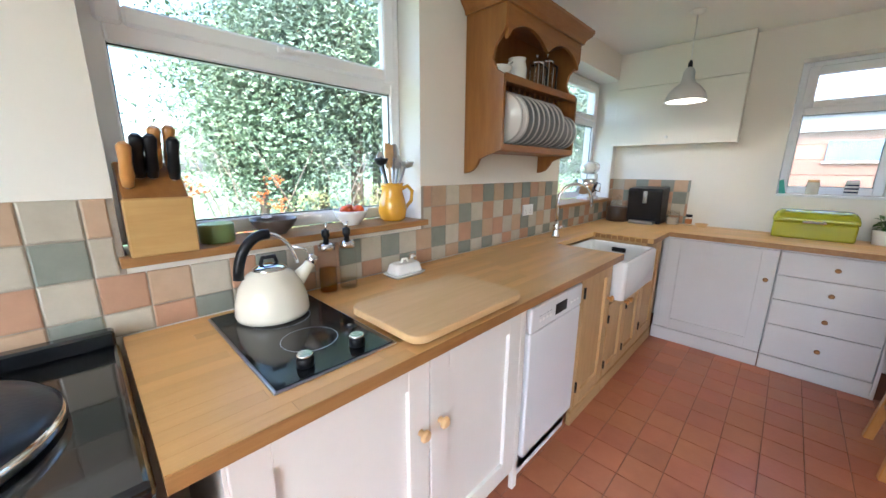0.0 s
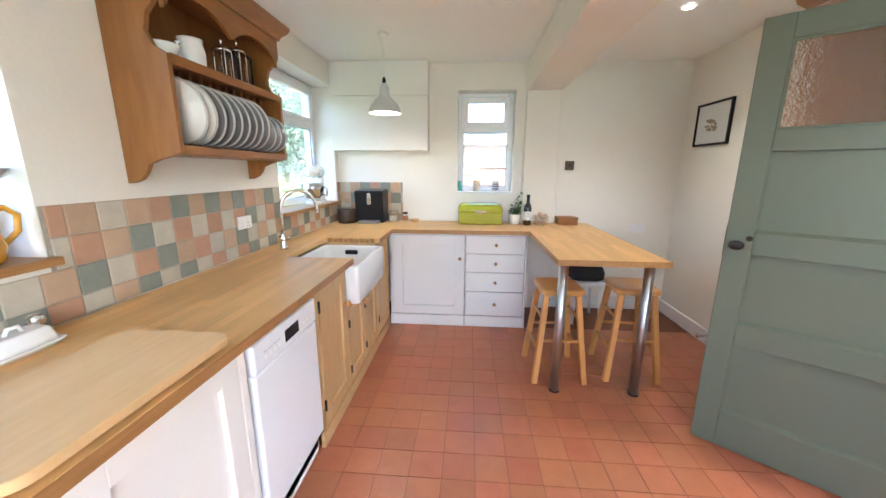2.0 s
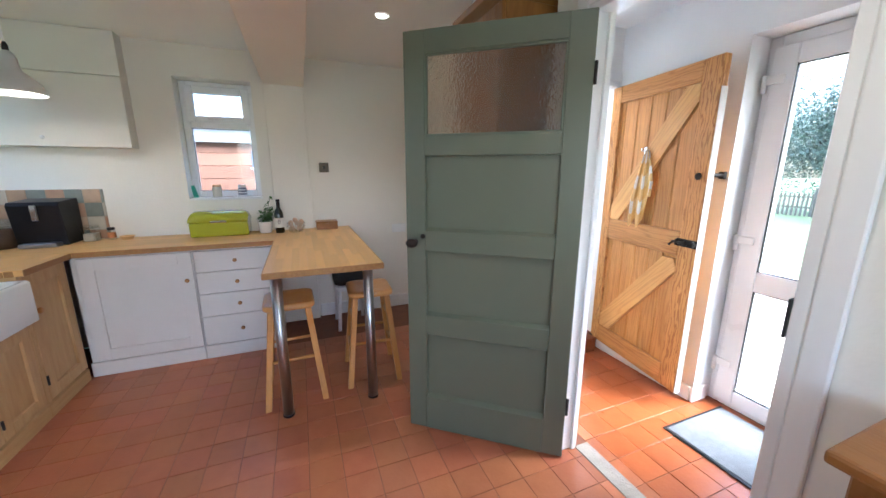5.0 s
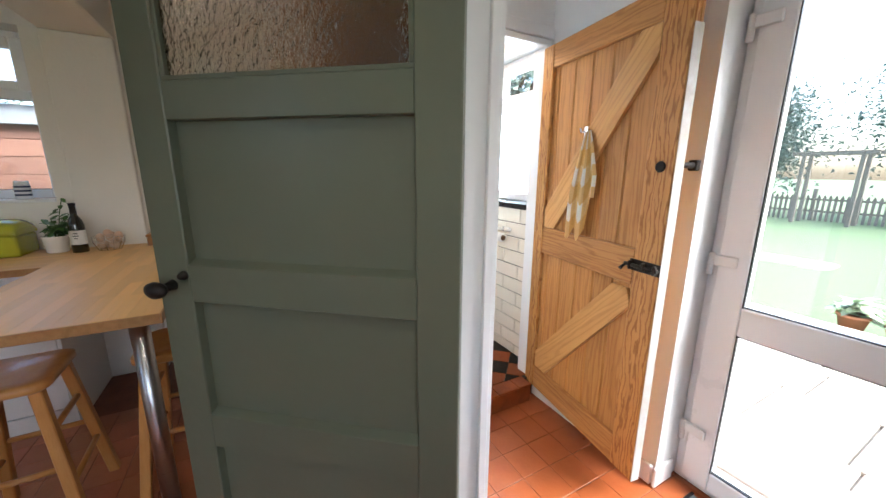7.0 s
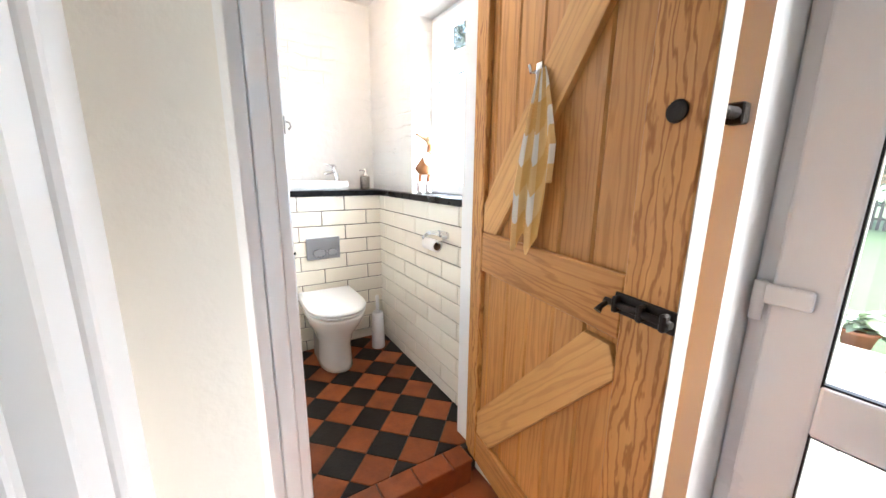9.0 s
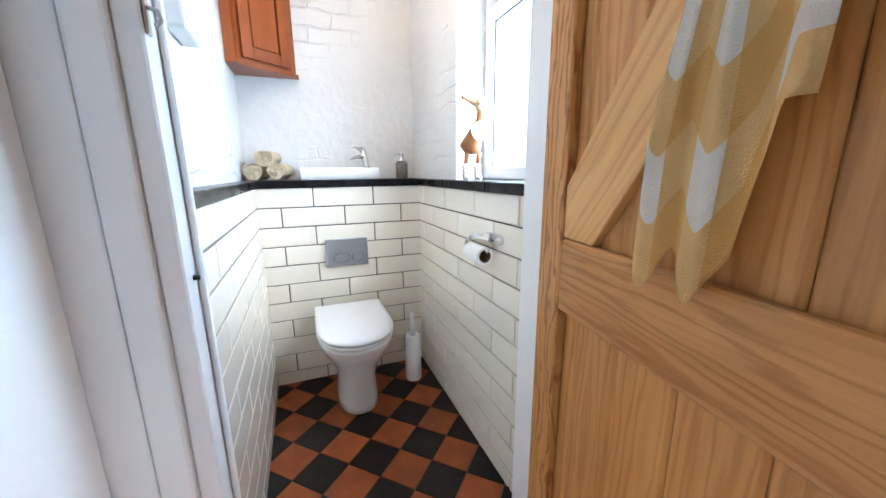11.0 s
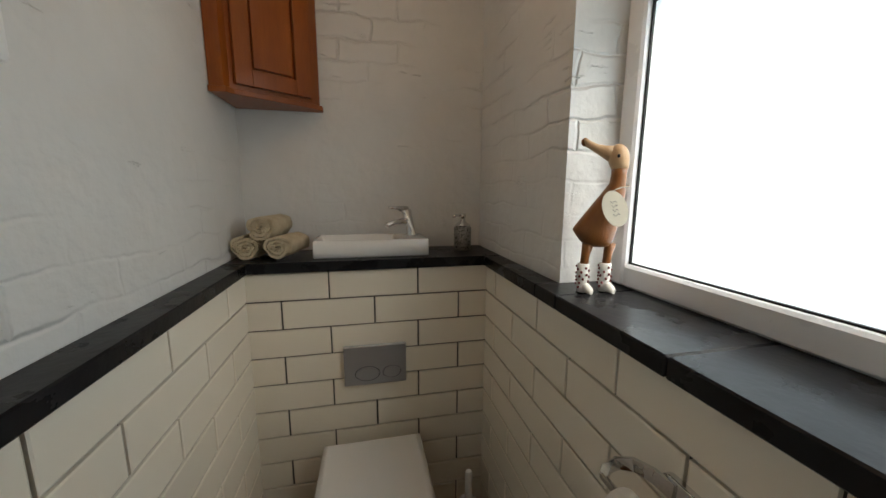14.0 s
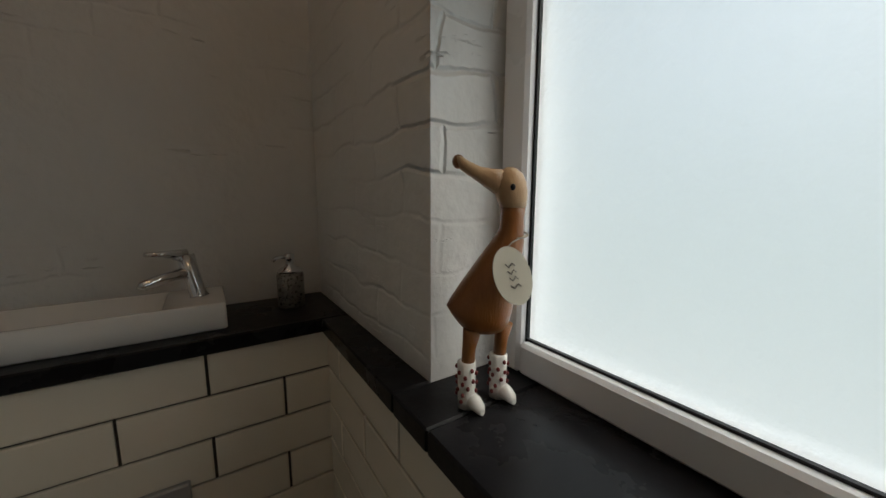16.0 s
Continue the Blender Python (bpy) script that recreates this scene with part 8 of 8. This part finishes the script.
# ---- tiles ----
def wall_tiles():
    rnd = random.Random(9)
    cache = {}
    p, g = 0.1085, 0.0035

    def tile(w, h, k):
        key = (round(w, 3), round(h, 3), k)
        if key not in cache:
            b = min(0.004, w / 4, h / 4)
            bm = rings(None, [[(0, 0, 0), (w, 0, 0), (w, 0, h), (0, 0, h)], [(0, -0.0045, 0), (w, -0.0045, 0), (w, -0.0045, h), (0, -0.0045, h)], [(b, -0.0065, b), (w - b, -0.0065, b), (w - b, -0.0065, h - b), (b, -0.0065, h - b)]], True, True, False)
            bmesh.ops.recalc_face_normals(bm, faces=bm.faces)
            cache[key] = mesh_of("tile", bm, WALLTILES[k])
        return cache[key]

    last = {}

    def colour(i, j):
        k = rnd.choices((0, 1, 2, 3), (0.30, 0.27, 0.24, 0.19))[0]
        while k in (last.get((i - 1, j)), last.get((i, j - 1))):
            k = rnd.choices((0, 1, 2, 3), (0.30, 0.27, 0.24, 0.19))[0]
        last[i, j] = k
        return k
    north, east = bpy.data.objects["wall_north"], bpy.data.objects["wall_east"]
    for i in range(-19, 25):
        shift = 0.0245 if i < -8 else 0.0
        xa, xb = 2.05 + i * p + shift, 2.05 + (i + 1) * p - g + (shift if i < -9 else 0.0)
        for j in range(4):
            zb = 1.322 - j * p
            za = zb - p + g
            if j == 3:
                za = max(za, 0.928)
            k = colour(i, j)
            spans = [(xa, min(xb, E - 0.01))]
            for a, b, sill in ((0.824, 1.992, 1.127), (3.428, 4.577, 1.102)):
                out = []
                for u, v in spans:
                    if zb <= sill + 1e-6 or v <= a or u >= b:
                        out.append((u, v))
                        continue
                    if u < a - 0.012:
                        out.append((u, a - 0.001))
                    if v > b + 0.012:
                        out.append((b + 0.001, v))
                    if za < sill - 0.02:
                        lo, hi = max(u, a), min(v, b)
                        if hi - lo > 0.012:
                            piece("tile", tile(hi - lo, sill - za, k), north, (lo, N - 0.001, za))
                spans = out
            for u, v in spans:
                if v - u > 0.012:
                    piece("tile", tile(v - u, zb - za, k), north, (u, N - 0.001, za))
    for i in range(7):
        ya = N - 0.01 - i * p
        for j in range(4):
            zb = 1.322 - j * p
            za = max(zb - p + g, 0.928)
            w = min(p - g, ya - 1.872)
            if w > 0.012:
                piece("tile", tile(w, zb - za, colour(90 + i, j)), east, (E - 0.001, ya, za), (0, 0, radians(-90)))
    solo("tile_grout", box(None, -0.2, N - 0.0035, 0.926, 0.838, N - 0.0002, 1.322), PALEGROUT, (0, N, 0.926), "pale grout bed behind the wall tiles", "grout", "", "structure")
    solo("tile_grout", box(None, 0.838, N - 0.0035, 0.926, 4.65, N - 0.0002, 1.10), PALEGROUT, (1, N, 0.926), "pale grout bed behind the wall tiles", "grout", "", "structure")
    solo("tile_grout", box(None, 1.98, N - 0.0035, 1.1002, 3.44, N - 0.0002, 1.322), PALEGROUT, (2, N, 1.1), "pale grout bed behind the wall tiles", "grout", "", "structure")
    solo("tile_grout", box(None, E - 0.0035, 1.874, 0.926, E - 0.0002, N - 0.004, 1.322), PALEGROUT, (E, 2, 0.926), "pale grout bed behind the wall tiles", "grout", "", "structure")


def floor_tiles():
    p, g = 0.161, 0.0035
    rnd = random.Random(1)
    me = mesh_of("tile", box(None, 0, 0, -0.012, p - g, p - g, 0, 0.0012), QUARRY)
    far = bmesh.new()
    hall = mesh_of("tile", box(None, 0, 0, -0.012, p - g, p - g, 0, 0.0012), LOBBYTILE)

    def lay(parent, x0, y0, x1, y1, ox, oy, near, me):
        i0, j0 = math.floor((x0 - ox) / p), math.floor((y0 - oy) / p)
        i = i0
        while ox + i * p < x1:
            j = j0
            while oy + j * p < y1:
                a, b, c, d = max(x0, ox + i * p), max(y0, oy + j * p), min(x1, ox + (i + 1) * p - g), min(y1, oy + (j + 1) * p - g)
                if c - a > 0.01 and d - b > 0.01:
                    h = rnd.uniform(-0.0012, 0.0)
                    whole = c - a > p - g - 1e-4 and d - b > p - g - 1e-4
                    if whole and near(a, b):
                        ob = piece("tile", me, parent, (a, b, h))
                        ob.rotation_euler = (rnd.uniform(-0.003, 0.003), rnd.uniform(-0.003, 0.003), 0)
                    else:
                        box(far, a, b, -0.012, c, d, h - 0.0002)
                j += 1
            i += 1
    lay(floor, -1.2, -0.866, 4.1, 1.98, 2.521, 0.957, lambda a, b: a > 1.2 and b < 1.8, me)
    lay(lobby_floor, 0.86, LS - 0.16, 3.085, -0.957, 2.6, -1.02, lambda a, b: True, hall)
    part("tile_rest", far, QUARRYI, floor, "", "stuff")


def toilet_tiles():
    h = 0.1035
    red, black = (mesh_of("tile", prism(None, [(0, 0.003), (h - 0.003, h), (0, 2 * h - 0.003), (-h + 0.003, h)], "z", -0.01, 0), m) for m in (REDTILE, BLACKTILE))
    for i in range(-15, 16):
        for j in range(-15, 16):
            x, y = 3.914 + (i + j) * h, -1.3885 + (j - i) * h
            if 3.06 < x < 4.66 and -2.1 < y + h < -0.95:
                lo_x, hi_x, lo_y, hi_y = 3.128, 4.392, -1.921, -1.092
                pts = [(x, y + 0.003), (x + h - 0.003, y + h), (x, y + 2 * h - 0.003), (x - h + 0.003, y + h)]
                if all(lo_x <= u <= hi_x and lo_y <= v <= hi_y for u, v in pts):
                    piece("tile", red if (i + j) % 2 else black, toilet_floor, (x, y, 0.122))
                    continue
                for axis, lim, keep in ((0, lo_x, 1), (0, hi_x, -1), (1, lo_y, 1), (1, hi_y, -1)):
                    out = []
                    for k in range(len(pts)):
                        a, b = pts[k], pts[(k + 1) % len(pts)]
                        ia, ib = keep * (a[axis] - lim) >= 0, keep * (b[axis] - lim) >= 0
                        if ia:
                            out.append(a)
                        if ia != ib:
                            t = (lim - a[axis]) / (b[axis] - a[axis])
                            out.append((a[0] + t * (b[0] - a[0]), a[1] + t * (b[1] - a[1])))
                    pts = out
                    if len(pts) < 3:
                        break
                if len(pts) >= 3:
                    part("tile", prism(None, pts, "z", 0.112, 0.122), REDTILE if (i + j) % 2 else BLACKTILE, toilet_floor)
    # a border of plain terracotta tiles along the edge of the step
    y = -1.066
    while y > -1.76:
        e = max(y - 0.152, -1.772)
        part("border_tile", box(None, 3.026, e + 0.002, 0.108, 3.1255, y - 0.002, 0.1225, 0.003), REDTILE, toilet_floor)
        y -= 0.152


wall_tiles()
floor_tiles()
toilet_tiles()
metro_wall()
